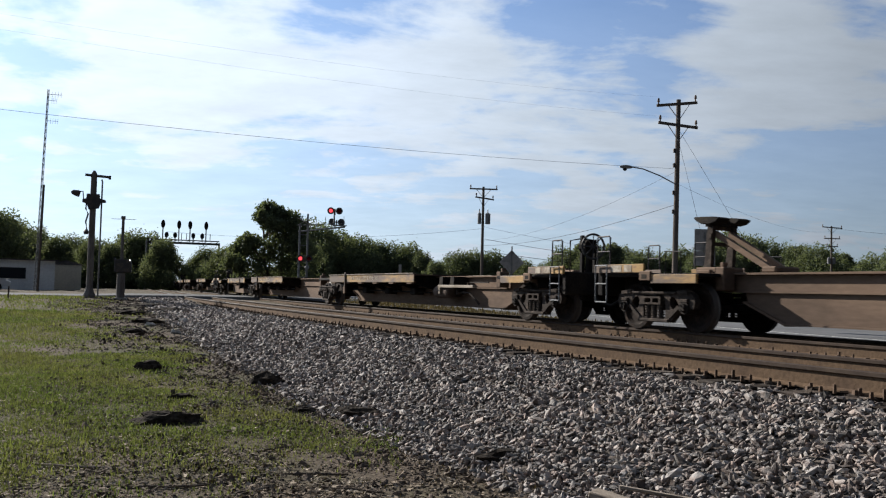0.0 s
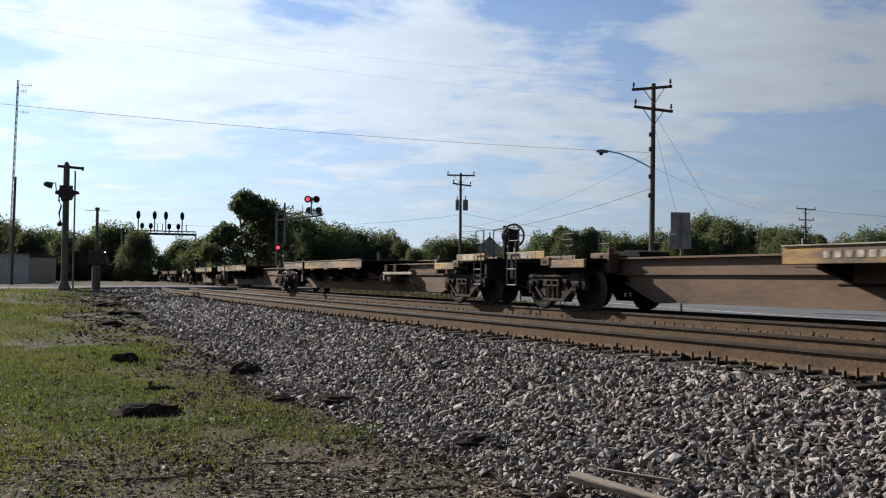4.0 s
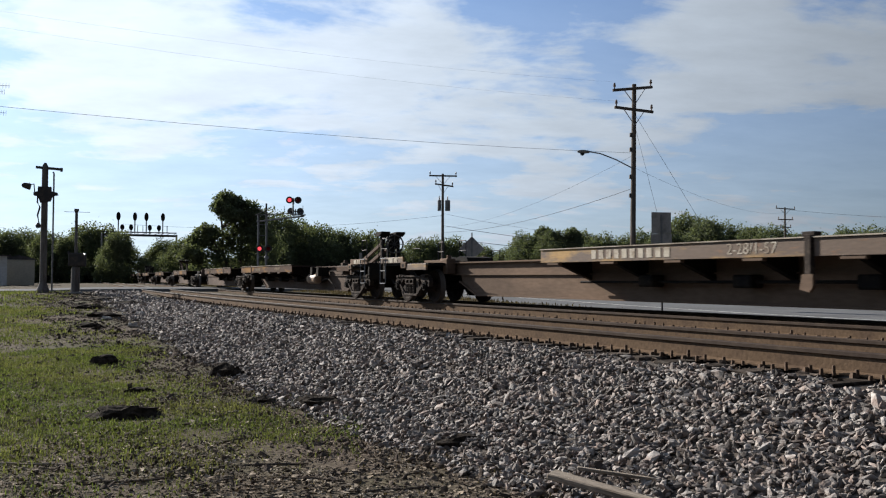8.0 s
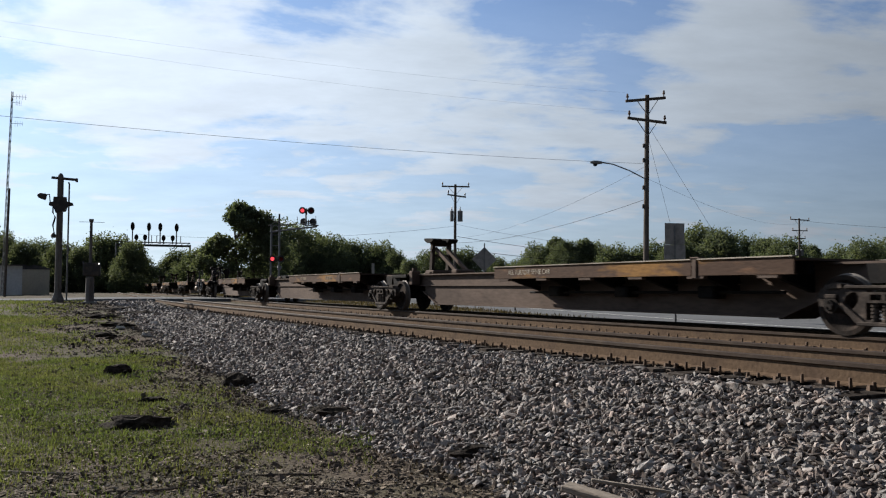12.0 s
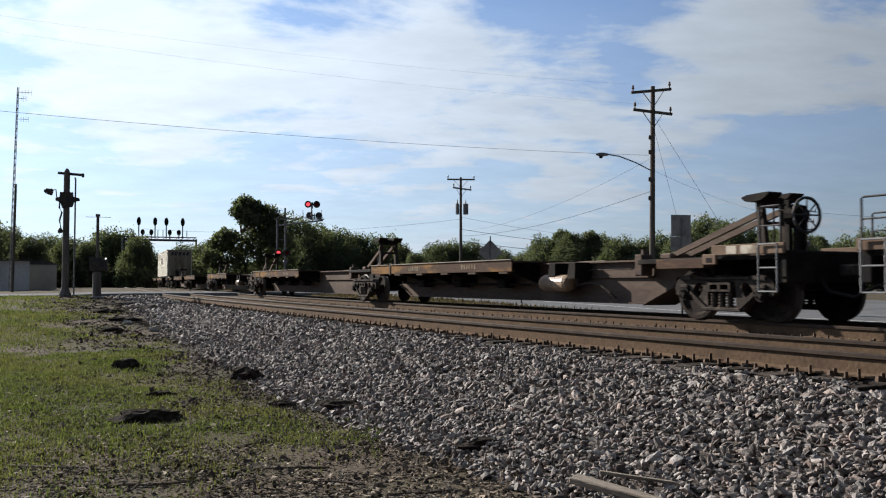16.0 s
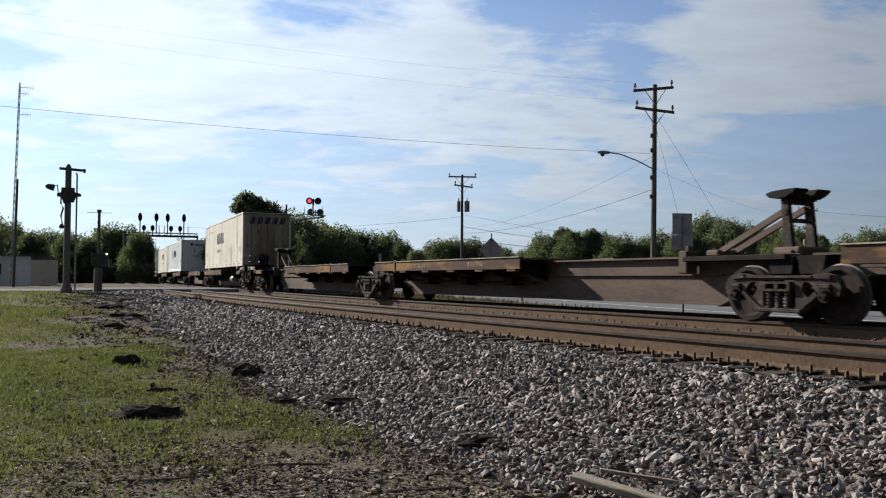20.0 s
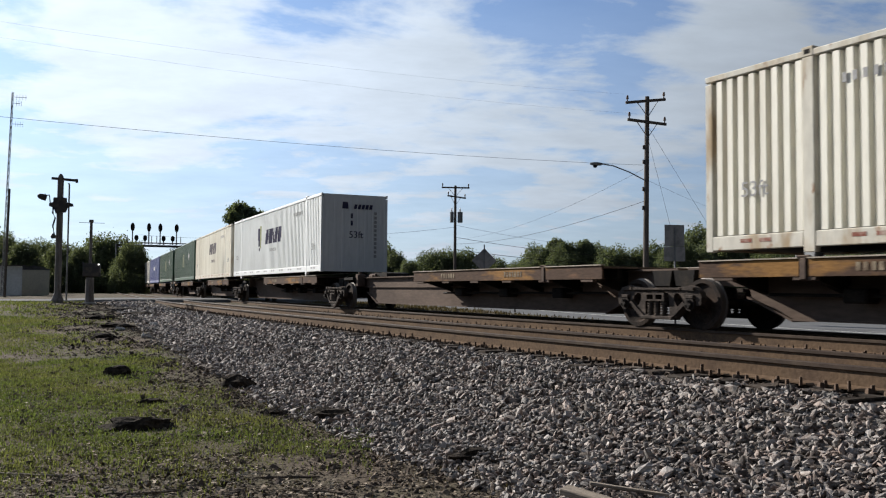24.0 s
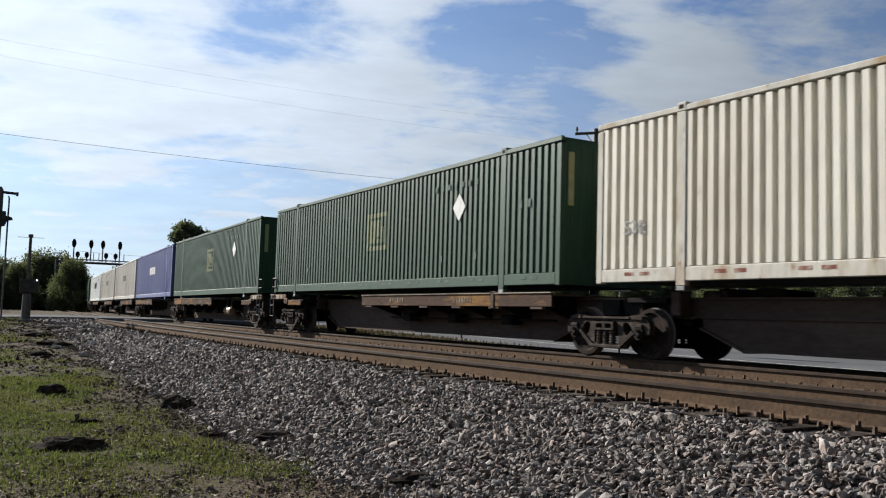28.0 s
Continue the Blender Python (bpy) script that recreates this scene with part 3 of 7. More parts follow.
# the road beside the line, with its worn edge line
road = new("road", sweep("road", M["asphalt"], list(np.arange(-120, 60, 3.0)) + list(np.arange(60, 240, 12.0)), [(11.6, -0.05), (11.7, 0.03), (24, 0.06), (33, 0.03), (33.2, -0.05)], True))
tagged(road, "grey worn asphalt road running beside the railway", "road", kind="structure")
edge_line = new("road_edge_line", sweep("road_edge_line", M["lineworn"], list(np.arange(-60, 50, 2.0)), [(14.3, 0.041), (14.42, 0.041)], True))
tagged(edge_line, "worn white edge line on the road", "road marking", kind="structure")

CROSS_A, CROSS_B = 50.0, 59.0


def make_crossing():
    """The street that crosses both tracks on a hump, and the planks between the rails."""
    v, fc = [], []
    offs = list(np.linspace(-80, -2.2, 40)) + [-1.6] + [5.8, 6.4] + list(np.linspace(8, 60, 20))
    for o in offs:
        for k, s in enumerate((CROSS_A - 0.15, CROSS_A, (CROSS_A + CROSS_B) / 2, CROSS_B, CROSS_B + 0.15)):
            x, y = on_line(s, o)
            lift = smooth_step(-9, -1.6, o) if o < 2 else 1 - smooth_step(5.8, 12, o)
            z = gz(x, y) * (1 - lift) + lift * -0.02 + (0.05 if 0 < k < 4 else -0.15)
            v.append((x, y, z))
    for i in range(len(offs) - 1):
        for k in range(4):
            a = i * 5 + k
            fc.append((a, a + 1, a + 6, a + 5))
    tagged(new("crossing_road", cloud_mesh("crossing_road", v, fc, M["asphalt"])), "grey asphalt street that crosses the tracks", "road", kind="structure")


make_crossing()

RAIL = [(-0.075, -0.212), (-0.075, -0.198), (-0.014, -0.176), (-0.011, -0.05), (-0.038, -0.04), (-0.036, -0.008), (-0.028, 0.0)]
RAIL = RAIL + [(-a, b) for a, b in RAIL[::-1]]
TIE_STEP = 0.5


def make_track(name, mid, label):
    track = thing(name, label, "railway track")
    tagged(track, kind="structure")
    for side in (-1, 1):
        c = mid + side * HALF_GAUGE
        prof = [(c + a, b) for a, b in RAIL]
        me = sweep("rail", M["rail"], LINE_LONG, prof + prof[:1])
        me.materials.append(M["railtop"])
        top = len(prof)
        for f_i, f in enumerate(me.polygons):
            if 4 <= f_i % top <= 8:
                f.material_index = 1
        o = new("rail", me)
        o.parent = track
        tagged(o, "rusty steel rail with a worn running surface")
    rnd = random.Random(7 + int(mid))
    shapes = []
    for k in range(4):
        bm = bmesh.new()
        bx(bm, -0.115, 0.115, -1.22 - (0.0, 0.05, 0.11, 0.2)[k], 1.22 + (0.11, 0.2, 0.0, 0.05)[k], -0.39, -0.217, 0.012)
        for v in bm.verts:
            v.co += Vector((rnd.uniform(-0.008, 0.008), rnd.uniform(-0.02, 0.02), rnd.uniform(-0.006, 0.003)))
        shapes.append(mesh_of("tie", bm, M["tie"]))
    far_v, far_f = [], []
    s = -6.0
    while s < 250:
        if not (CROSS_A - 0.5 < s < CROSS_B + 0.5):
            x, y = on_line(s, mid)
            m = pose(x, y, 0, 0, 0, math.degrees(head_at(s)) + rnd.uniform(-1.5, 1.5))
            m.translation += Vector((0, 0, rnd.uniform(-0.004, 0.0)))
            if s < 62:
                o = new("tie", rnd.choice(shapes))
                o.parent, o.matrix_basis = track, m
            else:
                b = len(far_v)
                for p in ((-.11, -1.3, -.36), (.11, -1.3, -.36), (.11, 1.3, -.36), (-.11, 1.3, -.36), (-.11, -1.3, -.193), (.11, -1.3, -.193), (.11, 1.3, -.193), (-.11, 1.3, -.193)):
                    far_v.append(m @ Vector(p))
                far_f += [(b + 4, b + 5, b + 6, b + 7), (b, b + 1, b + 5, b + 4), (b + 1, b + 2, b + 6, b + 5), (b + 2, b + 3, b + 7, b + 6), (b + 3, b, b + 4, b + 7)]
        s += TIE_STEP + rnd.uniform(-0.03, 0.03)
    o = new("far_ties", cloud_mesh("far_ties", [tuple(v) for v in far_v], far_f, M["tie"]))
    o.parent = track
    tagged(o, kind="stuff")
    # spikes, rail anchors and tie plates
    bm_v, bm_f = [], []
    s = -6.0
    while s < 50:
        for side in (-1, 1):
            for dx, dy, w, h in ((-0.06, -0.105, 0.014, 0.045), (0.05, 0.105, 0.014, 0.045), (0.04, -0.14, 0.016, 0.03), (0.2, -0.09, 0.017, 0.05), (0.23, -0.1, 0.03, 0.022), (0.26, 0.09, 0.018, 0.04)):
                x, y = on_line(s + dx + rnd.uniform(-.02, .02), mid + side * HALF_GAUGE + dy)
                b = len(bm_v)
                t = -0.205 + h * rnd.uniform(0.6, 1.7)
                for p in ((-w, -w, -.225), (w, -w, -.225), (w, w, -.225), (-w, w, -.225), (-w * .8, -w * .8, t), (w * .8, -w * .8, t), (w * .8, w * .8, t), (-w * .8, w * .8, t)):
                    bm_v.append((x + p[0], y + p[1], p[2]))
                bm_f += [(b + 4, b + 5, b + 6, b + 7), (b, b + 1, b + 5, b + 4), (b + 1, b + 2, b + 6, b + 5), (b + 2, b + 3, b + 7, b + 6), (b + 3, b, b + 4, b + 7)]
        s += TIE_STEP
    o = new("spikes", cloud_mesh("spikes", bm_v, bm_f, M["spike"]))
    o.parent = track
    tagged(o, "rusty spikes and rail anchors", kind="stuff")
    # rubber and plank panels where the street crosses
    for k, (a, b2) in enumerate(((-1.55, -0.86), (-0.62, 0.62), (0.86, 1.55))):
        me = sweep("crossing_panel", M["concrete"], list(np.arange(CROSS_A, CROSS_B + 0.1, 1.0)), [(mid + a, -0.2), (mid + a, 0.0), (mid + b2, 0.0), (mid + b2, -0.2)])
        o = new("crossing_panel", me)
        o.parent = track


make_track("near_track", 0.0, "empty railway track with rusty rails on dark wooden ties")
make_track("far_track", SPACING, "railway track with rusty rails, carrying the train")


# ---- loose stone, grass and litter ----
ICO_V = []
_g = (1 + 5 ** 0.5) / 2
for _a, _b in ((1, _g), (-1, _g), (1, -_g), (-1, -_g)):
    ICO_V += [(0, _a, _b), (_a, _b, 0), (_b, 0, _a)]
ICO_V = np.array(ICO_V) / math.sqrt(1 + _g * _g)


def ico_faces():
    bm = bmesh.new()
    for v in ICO_V:
        bm.verts.new(v)
    r = bmesh.ops.convex_hull(bm, input=bm.verts)
    bm.verts.index_update()
    f = np.array([[v.index for v in fc.verts] for fc in bm.faces])
    bm.free()
    return f


ICO_F = ico_faces()


def turn_matrices(rng, n):
    q = rng.normal(size=(n, 4))
    q /= np.linalg.norm(q, axis=1)[:, None]
    w, x, y, z = q.T
    return np.stack([np.stack([1 - 2 * (y * y + z * z), 2 * (x * y - z * w), 2 * (x * z + y * w)], -1),
                     np.stack([2 * (x * y + z * w), 1 - 2 * (x * x + z * z), 2 * (y * z - x * w)], -1),
                     np.stack([2 * (x * z - y * w), 2 * (y * z + x * w), 1 - 2 * (x * x + y * y)], -1)], 1)


def scatter_stones(name, material, x, y, z, size, rng, label, flat=0.74):
    n = len(x)
    R3 = turn_matrices(rng, n)
    sc = size[:, None] * np.stack([rng.uniform(1.0, 1.95, n), rng.uniform(0.6, 1.05, n), rng.uniform(0.3, 0.75, n)], 1)
    rad = rng.uniform(0.58, 1.25, (n, 12, 1))
    v = ICO_V[None] * rad * sc[:, None, :]
    v = np.einsum("nij,nkj->nki", R3, v)
    v[:, :, 2] *= 0.85
    v += np.stack([x, y, z], 1)[:, None, :]
    f = ICO_F[None] + (np.arange(n) * 12)[:, None, None]
    o = new(name, cloud_mesh(name, v.reshape(-1, 3), f.reshape(-1, 3), material))
    return tagged(o, label, "gravel", kind="stuff")


def bed_z(off):
    return np.interp(off, [-4.3, -3.9, -2.9, -1.75, -1.35, 0, 1.5, 2.05, 2.6, 4.15, 5.7, 6.1, 7.4], [-1.0, -0.93, -0.66, -0.3, -0.25, -0.235, -0.235, -0.3, -0.235, -0.225, -0.235, -0.3, -0.62])


def make_stones():
    rng = np.random.default_rng(3)
    xs, ys, zs, sz = [], [], [], []
    for s0, s1, dens, size in ((-24, 0.5, 120, 0.05), (0.5, 9, 620, 0.0275), (9, 16, 480, 0.031), (16, 28, 290, 0.038), (28, 50, 130, 0.052)):
        n = int((s1 - s0) * 3.0 * dens)
        s, off = rng.uniform(s0, s1, n), rng.uniform(-4.25, -1.2, n)
        thin = rng.uniform(-4.9, -3.55, n)
        keep = (off > thin) & ((off < -1.45) | (np.sin(s * 5.3) + np.sin(s * 12.1 + 1.0) > 0.1)) & (off > np.interp(s, [8, 12, 17, 26, 34, 50], [-9, -4.0, -3.5, -3.4, -3.3, -2.9]) + rng.normal(0, 0.25, n))
        s, off = s[keep], off[keep]
        x, y = on_line(s, off)
        xs.append(x), ys.append(y), sz.append(size * rng.lognormal(0, 0.28, len(s)))
        z = np.maximum(bed_z(off), ground_z(x, y))
        zs.append(z + 0.012 + rng.uniform(-0.01, 0.022, len(s)))
    scatter_stones("loose_ballast", M["stone"], *map(np.concatenate, (xs, ys, zs, sz)), rng, "loose grey crushed stone on the bank")
    # between the rails and between the tracks, stained brown
    n = 16000
    s, off = 2 + 46 * rng.random(n) ** 1.4, rng.uniform(-1.2, 7.3, n)
    gap = np.minimum(abs(abs(off) - HALF_GAUGE), abs(abs(off - SPACING) - HALF_GAUGE)) > 0.11
    s, off = s[gap], off[gap]
    x, y = on_line(s, off)
    scatter_stones("stained_ballast", M["rusty_stone"], x, y, bed_z(off) + rng.uniform(-0.015, 0.015, len(s)), 0.036 * rng.lognormal(0, 0.25, len(s)), rng, "rust-stained crushed stone between the rails")
    # pebbles and chips strewn over the foreground soil
    n = 26000
    s, off = 2 + 42 * rng.random(n) ** 1.5, -3.7 - 3.6 * rng.random(n) ** 1.8
    x, y = on_line(s, off)
    scatter_stones("strewn_pebbles", M["rusty_stone"], x, y, ground_z(x, y) + 0.004, np.where(s < 18, 0.015 * (1 + s / 45), 0.012) * rng.lognormal(0, 0.4, n), rng, "small brown pebbles and chips strewn on soil")


def make_cinders():
    """Dark cinders and earth crumbs on the bare strip beside the bed, up to the crossing."""
    rng = np.random.default_rng(17)
    n = 6500
    s, off = rng.uniform(17, 49, n), -5.0 + rng.normal(0, 0.95, n)
    keep = (off < -2.9) & (off > np.interp(s, [17, 24, 49], [-5.4, -7.2, -8.0]))
    s, off = s[keep], off[keep]
    x, y = on_line(s, off)
    z = np.maximum(ground_z(x, y), bed_z(np.maximum(off, -4.3)))
    scatter_stones("dark_cinders", M["cinder"], x, y, z - 0.005, 0.025 * rng.lognormal(0, 0.5, len(s)), rng, "dark cinders and crumbled earth beside the bed")


make_stones()
make_cinders()


def make_big_stones():
    """The larger stones nearest to the stance, one by one."""
    rng = random.Random(11)
    kinds = []
    for k in range(10):
        bm = bmesh.new()
        for v in ICO_V:
            bm.verts.new(Vector(v) * rng.uniform(0.75, 1.2))
        bmesh.ops.convex_hull(bm, input=bm.verts)
        kinds.append(mesh_of("stone", bm, M["stone_one"]))
    for _ in range(260):
        s, off = rng.uniform(2.5, 9), rng.uniform(-3.9, -1.7)
        x, y = on_line(s, off)
        k = rng.uniform(0.022, 0.036)
        o = new("stone", rng.choice(kinds))
        o.parent = bed
        o.matrix_basis = Matrix.LocRotScale((x, y, max(float(bed_z(off)), gz(x, y)) + 0.03), Euler([rng.uniform(0, 6) for _ in range(3)]), (k * rng.uniform(1, 1.5), k * rng.uniform(0.7, 1), k * rng.uniform(0.5, 0.8)))


make_big_stones()


def make_blades(name, material, x, y, height, rng, label, width=0.006, lean=0.5):
    n = len(x)
    z = ground_z(x, y)
    a = rng.uniform(0, 2 * np.pi, n)
    h = height * rng.lognormal(0, 0.35, n)
    ln = lean * h * rng.uniform(0.2, 1.3, n)
    w = width * rng.uniform(0.6, 1.4, n)
    dx, dy = np.cos(a), np.sin(a)
    px, py = -dy * w, dx * w
    b = np.stack([x, y, z - 0.005], 1)
    P = np.zeros((n, 5, 3))
    P[:, 0] = b + np.stack([px, py, 0 * px], 1)
    P[:, 1] = b - np.stack([px, py, 0 * px], 1)
    m = b + np.stack([dx * ln * 0.35, dy * ln * 0.35, h * 0.62], 1)
    P[:, 2] = m - 0.75 * np.stack([px, py, 0 * px], 1)
    P[:, 3] = m + 0.75 * np.stack([px, py, 0 * px], 1)
    P[:, 4] = b + np.stack([dx * ln, dy * ln, h * 0.95], 1)
    F = np.array([[0, 1, 2], [0, 2, 3], [3, 2, 4]])[None] + (np.arange(n) * 5)[:, None, None]
    return tagged(new(name, cloud_mesh(name, P.reshape(-1, 3), F.reshape(-1, 3), material)), label, "grass", kind="stuff")


def clump_field(x, y, seed):
    """Patches at two sizes, about -1 to 1."""
    out = np.empty(len(x))
    for i in range(len(x)):
        a, c = float(x[i]), float(y[i])
        out[i] = noise.noise(Vector((a * 0.45 + seed, c * 0.3, 0))) * 1.3 + noise.noise(Vector((a * 1.6, c * 1.3 + seed, 5))) * 0.9
    return out


def make_grass():
    rng = np.random.default_rng(5)
    xs, ys = [], []
    for d0, d1, n in ((6, 10, 34000), (10, 20, 130000), (20, 34, 80000), (34, 56, 30000)):
        az = np.radians(rng.uniform(2, 34, n))
        d = np.sqrt(rng.uniform(d0 ** 2, d1 ** 2, n))
        x, y = -np.sin(az) * d, np.cos(az) * d
        s, off = along(x, y)
        cover = 1.35 * clump_field(x, y, 1.0) + 0.1 + np.interp(off, [-12, -7.5, -6.0, -5.0, -4.0, -3.5], [0.9, 0.5, 0.0, -0.7, -1.5, -3]) + 0.75 * smooth_step(12.5, 10.0, d) + np.interp(d, [6, 7.8, 9.6, 18], [-2.2, -1.1, 0.15, 0.6])
        cover -= 0.55 * smooth_step(17, 24, s) * smooth_step(-7.0, -5.5, off)
        keep = (cover > rng.normal(0.0, 0.5, n)) & ~((s > CROSS_A - 1) & (s < CROSS_B + 1)) & (off < -3.6)
        xs.append(x[keep]), ys.append(y[keep])
    x, y = np.concatenate(xs), np.concatenate(ys)
    d = np.hypot(x, y)
    # the verge behind and beside the stance
    n = 40000
    bx_, by_ = rng.uniform(-26, 26, n), rng.uniform(-22, 8, n)
    s, off = along(bx_, by_)
    near = (clump_field(bx_, by_, 1.0) + np.interp(off, [-12, -6, -4.5], [0.8, 0.2, -1.5]) > rng.normal(0, 0.5, n)) & (off < -4) & ((abs(np.arctan2(bx_, by_)) > 0.62) | (by_ < 0))
    x, y = np.concatenate([x, bx_[near]]), np.concatenate([y, by_[near]])
    d = np.hypot(x, y)
    make_blades("grass", M["blade"], x, y, np.interp(d, [4, 20, 50], [0.034, 0.042, 0.085]), rng, "short patchy green grass on the verge", width=np.interp(d, [4, 20, 50], [0.004, 0.007, 0.02]), lean=0.6)
    n = 14000
    az = np.radians(rng.uniform(-14, 34, n))
    d = np.sqrt(rng.uniform(3.2 ** 2, 16 ** 2, n))
    x, y = -np.sin(az) * d, np.cos(az) * d
    s, off = along(x, y)
    k = off < -3.5
    make_blades("dry_grass", M["dryblade"], x[k], y[k], np.full(k.sum(), 0.03), rng, "dead grass and straw lying on the soil", width=0.005, lean=1.6)
    # leaf litter: small curled flakes
    n = 52000
    az = np.radians(rng.uniform(-20, 36, n))
    d = 5.4 + 10 * rng.random(n) ** 1.3
    az[:12000], d[:12000] = rng.uniform(0, 2 * np.pi, 12000), rng.uniform(0.5, 12, 12000)
    x, y = -np.sin(az) * d, np.cos(az) * d
    s, off = along(x, y)
    k = off < -3.3
    x, y = x[k], y[k]
    n = len(x)
    R3 = turn_matrices(rng, n)
    R3[:, 2, :] *= 0.4
    flake = np.array([[-1, -0.4, 0.1], [0.1, -0.6, 0.0], [1, 0.1, 0.25], [0, 0.55, 0.05]])
    V = np.einsum("nij,kj->nki", R3, flake) * (0.02 * rng.lognormal(0, 0.4, n))[:, None, None] + np.stack([x, y, ground_z(x, y) + 0.012], 1)[:, None, :]
    tagged(new("leaf_litter", cloud_mesh("leaf_litter", V.reshape(-1, 3), np.arange(n * 4).reshape(n, 4), M["litter"])), "dead brown leaves and bark flakes on soil", "leaf litter", kind="stuff")
    # beyond the road
    n = 26000
    s, off = rng.uniform(-20, 120, n), rng.uniform(7.6, 11.5, n)
    x, y = on_line(s, off)
    make_blades("far_verge_grass", M["dryblade"], x, y, np.full(n, 0.1), rng, "thin dry grass between track and road", width=0.02)


make_grass()


def make_clods():
    """Dark lumps of rotten tie wood and earth, a plank, and sticks."""
    def lump(name, x, y, lx, ly, h, rz, seed, label, category, material="clod"):
        rnd = random.Random(seed)
        bm = bmesh.new()
        bmesh.ops.create_icosphere(bm, subdivisions=3, radius=1)
        for v in bm.verts:
            n = noise.noise(v.co * 1.7 + Vector((seed, 0, 0))) * 0.45 + noise.noise(v.co * 5 + Vector((seed, 3, 0))) * 0.25
            v.co *= 1 + n
            v.co = Vector((v.co.x * lx, v.co.y * ly, max(v.co.z, -0.25) * h))
        ob = new(name, mesh_of(name, bm, M[material]))
        ob.matrix_basis = pose(x, y, gz(x, y) + 0.02, 0, 0, rz)
        return tagged(ob, label, category, "lumps on the verge")
    for k, (x, y, lx, ly, h, rz) in enumerate(((-2.97, 9.9, 0.4, 0.2, 0.13, 4), (-5.1, 15.6, 0.28, 0.16, 0.13, -8), (-2.65, 13.9, 0.24, 0.17, 0.17, 0), (-0.9, 10.6, 0.3, 0.18, 0.1, -5),
                                               (0.7, 8.0, 0.36, 0.13, 0.1, 25), (-1.6, 10.9, 0.16, 0.1, 0.05, 10), (-9.0, 27.5, 0.5, 0.3, 0.12, 10), (-8.2, 24.0, 0.3, 0.2, 0.1, 10),
                                               (-10.8, 31.0, 0.5, 0.3, 0.12, 0), (-10.2, 33.6, 0.7, 0.4, 0.1, 10),
                                               (-11.8, 36.5, 0.8, 0.4, 0.1, 15), (-3.4, 11.9, 0.16, 0.1, 0.05, 40))):
        lump("clod", x, y, lx, ly, h, rz, k + 2, "dark lump of earth and rotten wood on the verge", "clod")
    for k, (x, y) in enumerate(((-8.5, 26.2), (-8.1, 28.4), (-7.2, 24.4))):
        lump("pale_rock", x, y, 0.14, 0.1, 0.09, 20 * k, 30 + k, "pale broken rock lying on dark soil", "rock", "concrete")
    bm = bmesh.new()
    bx(bm, -0.4, 0.4, -0.06, 0.06, -0.02, 0.025, 0.008)
    for v in bm.verts:
        v.co.z += 0.03 * v.co.x + 0.012 * noise.noise(v.co * 7)
        v.co.y *= 1 - 0.5 * max(0, v.co.x)
    pl = new("broken_plank", mesh_of("broken_plank", bm, M["oldplank"]))
    x, y = 1.43, 5.85
    pl.matrix_basis = pose(x, y, gz(x, y) + 0.12, 4, 8, -40)
    tagged(pl, "weathered grey splintered plank lying on gravel", "plank")
    bm = bmesh.new()
    bx(bm, -0.3, 0.3, -0.02, 0.02, -0.01, 0.012, 0.004)
    sp = new("wood_splinter", mesh_of("wood_splinter", bm, M["oldplank"]))
    sp.matrix_basis = pose(1.62, 6.1, gz(1.62, 6.1) + 0.17, 0, 6, -14)
    tagged(sp, "pale splinter of weathered wood on gravel", "stick")
    rnd = random.Random(9)
    for k, (x, y, r, ln) in enumerate(((-2.95, 7.3, -10, 0.4), (-1.4, 8.6, 35, 0.25), (-2.2, 8.0, 60, 0.2), (-1.0, 7.4, 5, 0.3), (0.1, 6.4, 10, 0.3), (-0.6, 6.7, -20, 0.25), (-2.0, 6.7, 15, 0.3))):
        bm = bmesh.new()
        pts = [(-ln + 2 * ln * i / 4, rnd.uniform(-0.03, 0.03), 0.012 + rnd.uniform(0, 0.012)) for i in range(5)]
        for a, b in zip(pts, pts[1:]):
            rod(bm, a, b, 0.011, 0.008, 6)
        o = new("stick", mesh_of("stick", bm, M["oldplank" if k == 0 else "bark"]))
        o.matrix_basis = pose(x, y, gz(x, y), 0, 0, r)
        tagged(o, "thin dry stick lying on the soil", "stick", "sticks on the verge")


make_clods()


# ---- poles, signals and signs ----
def wire(name, a, b, sag, r, label, n=14):
    a, b = Vector(a), Vector(b)
    bm = bmesh.new()
    pts = []
    for i in range(n + 1):
        t = i / n
        p = a.lerp(b, t)
        p.z -= sag * 4 * t * (1 - t)
        pts.append(p)
    tube(bm, pts, r, 5)
    return tagged(new(name, mesh_of(name, bm, M["wire"])), label, "wire", "overhead wires")


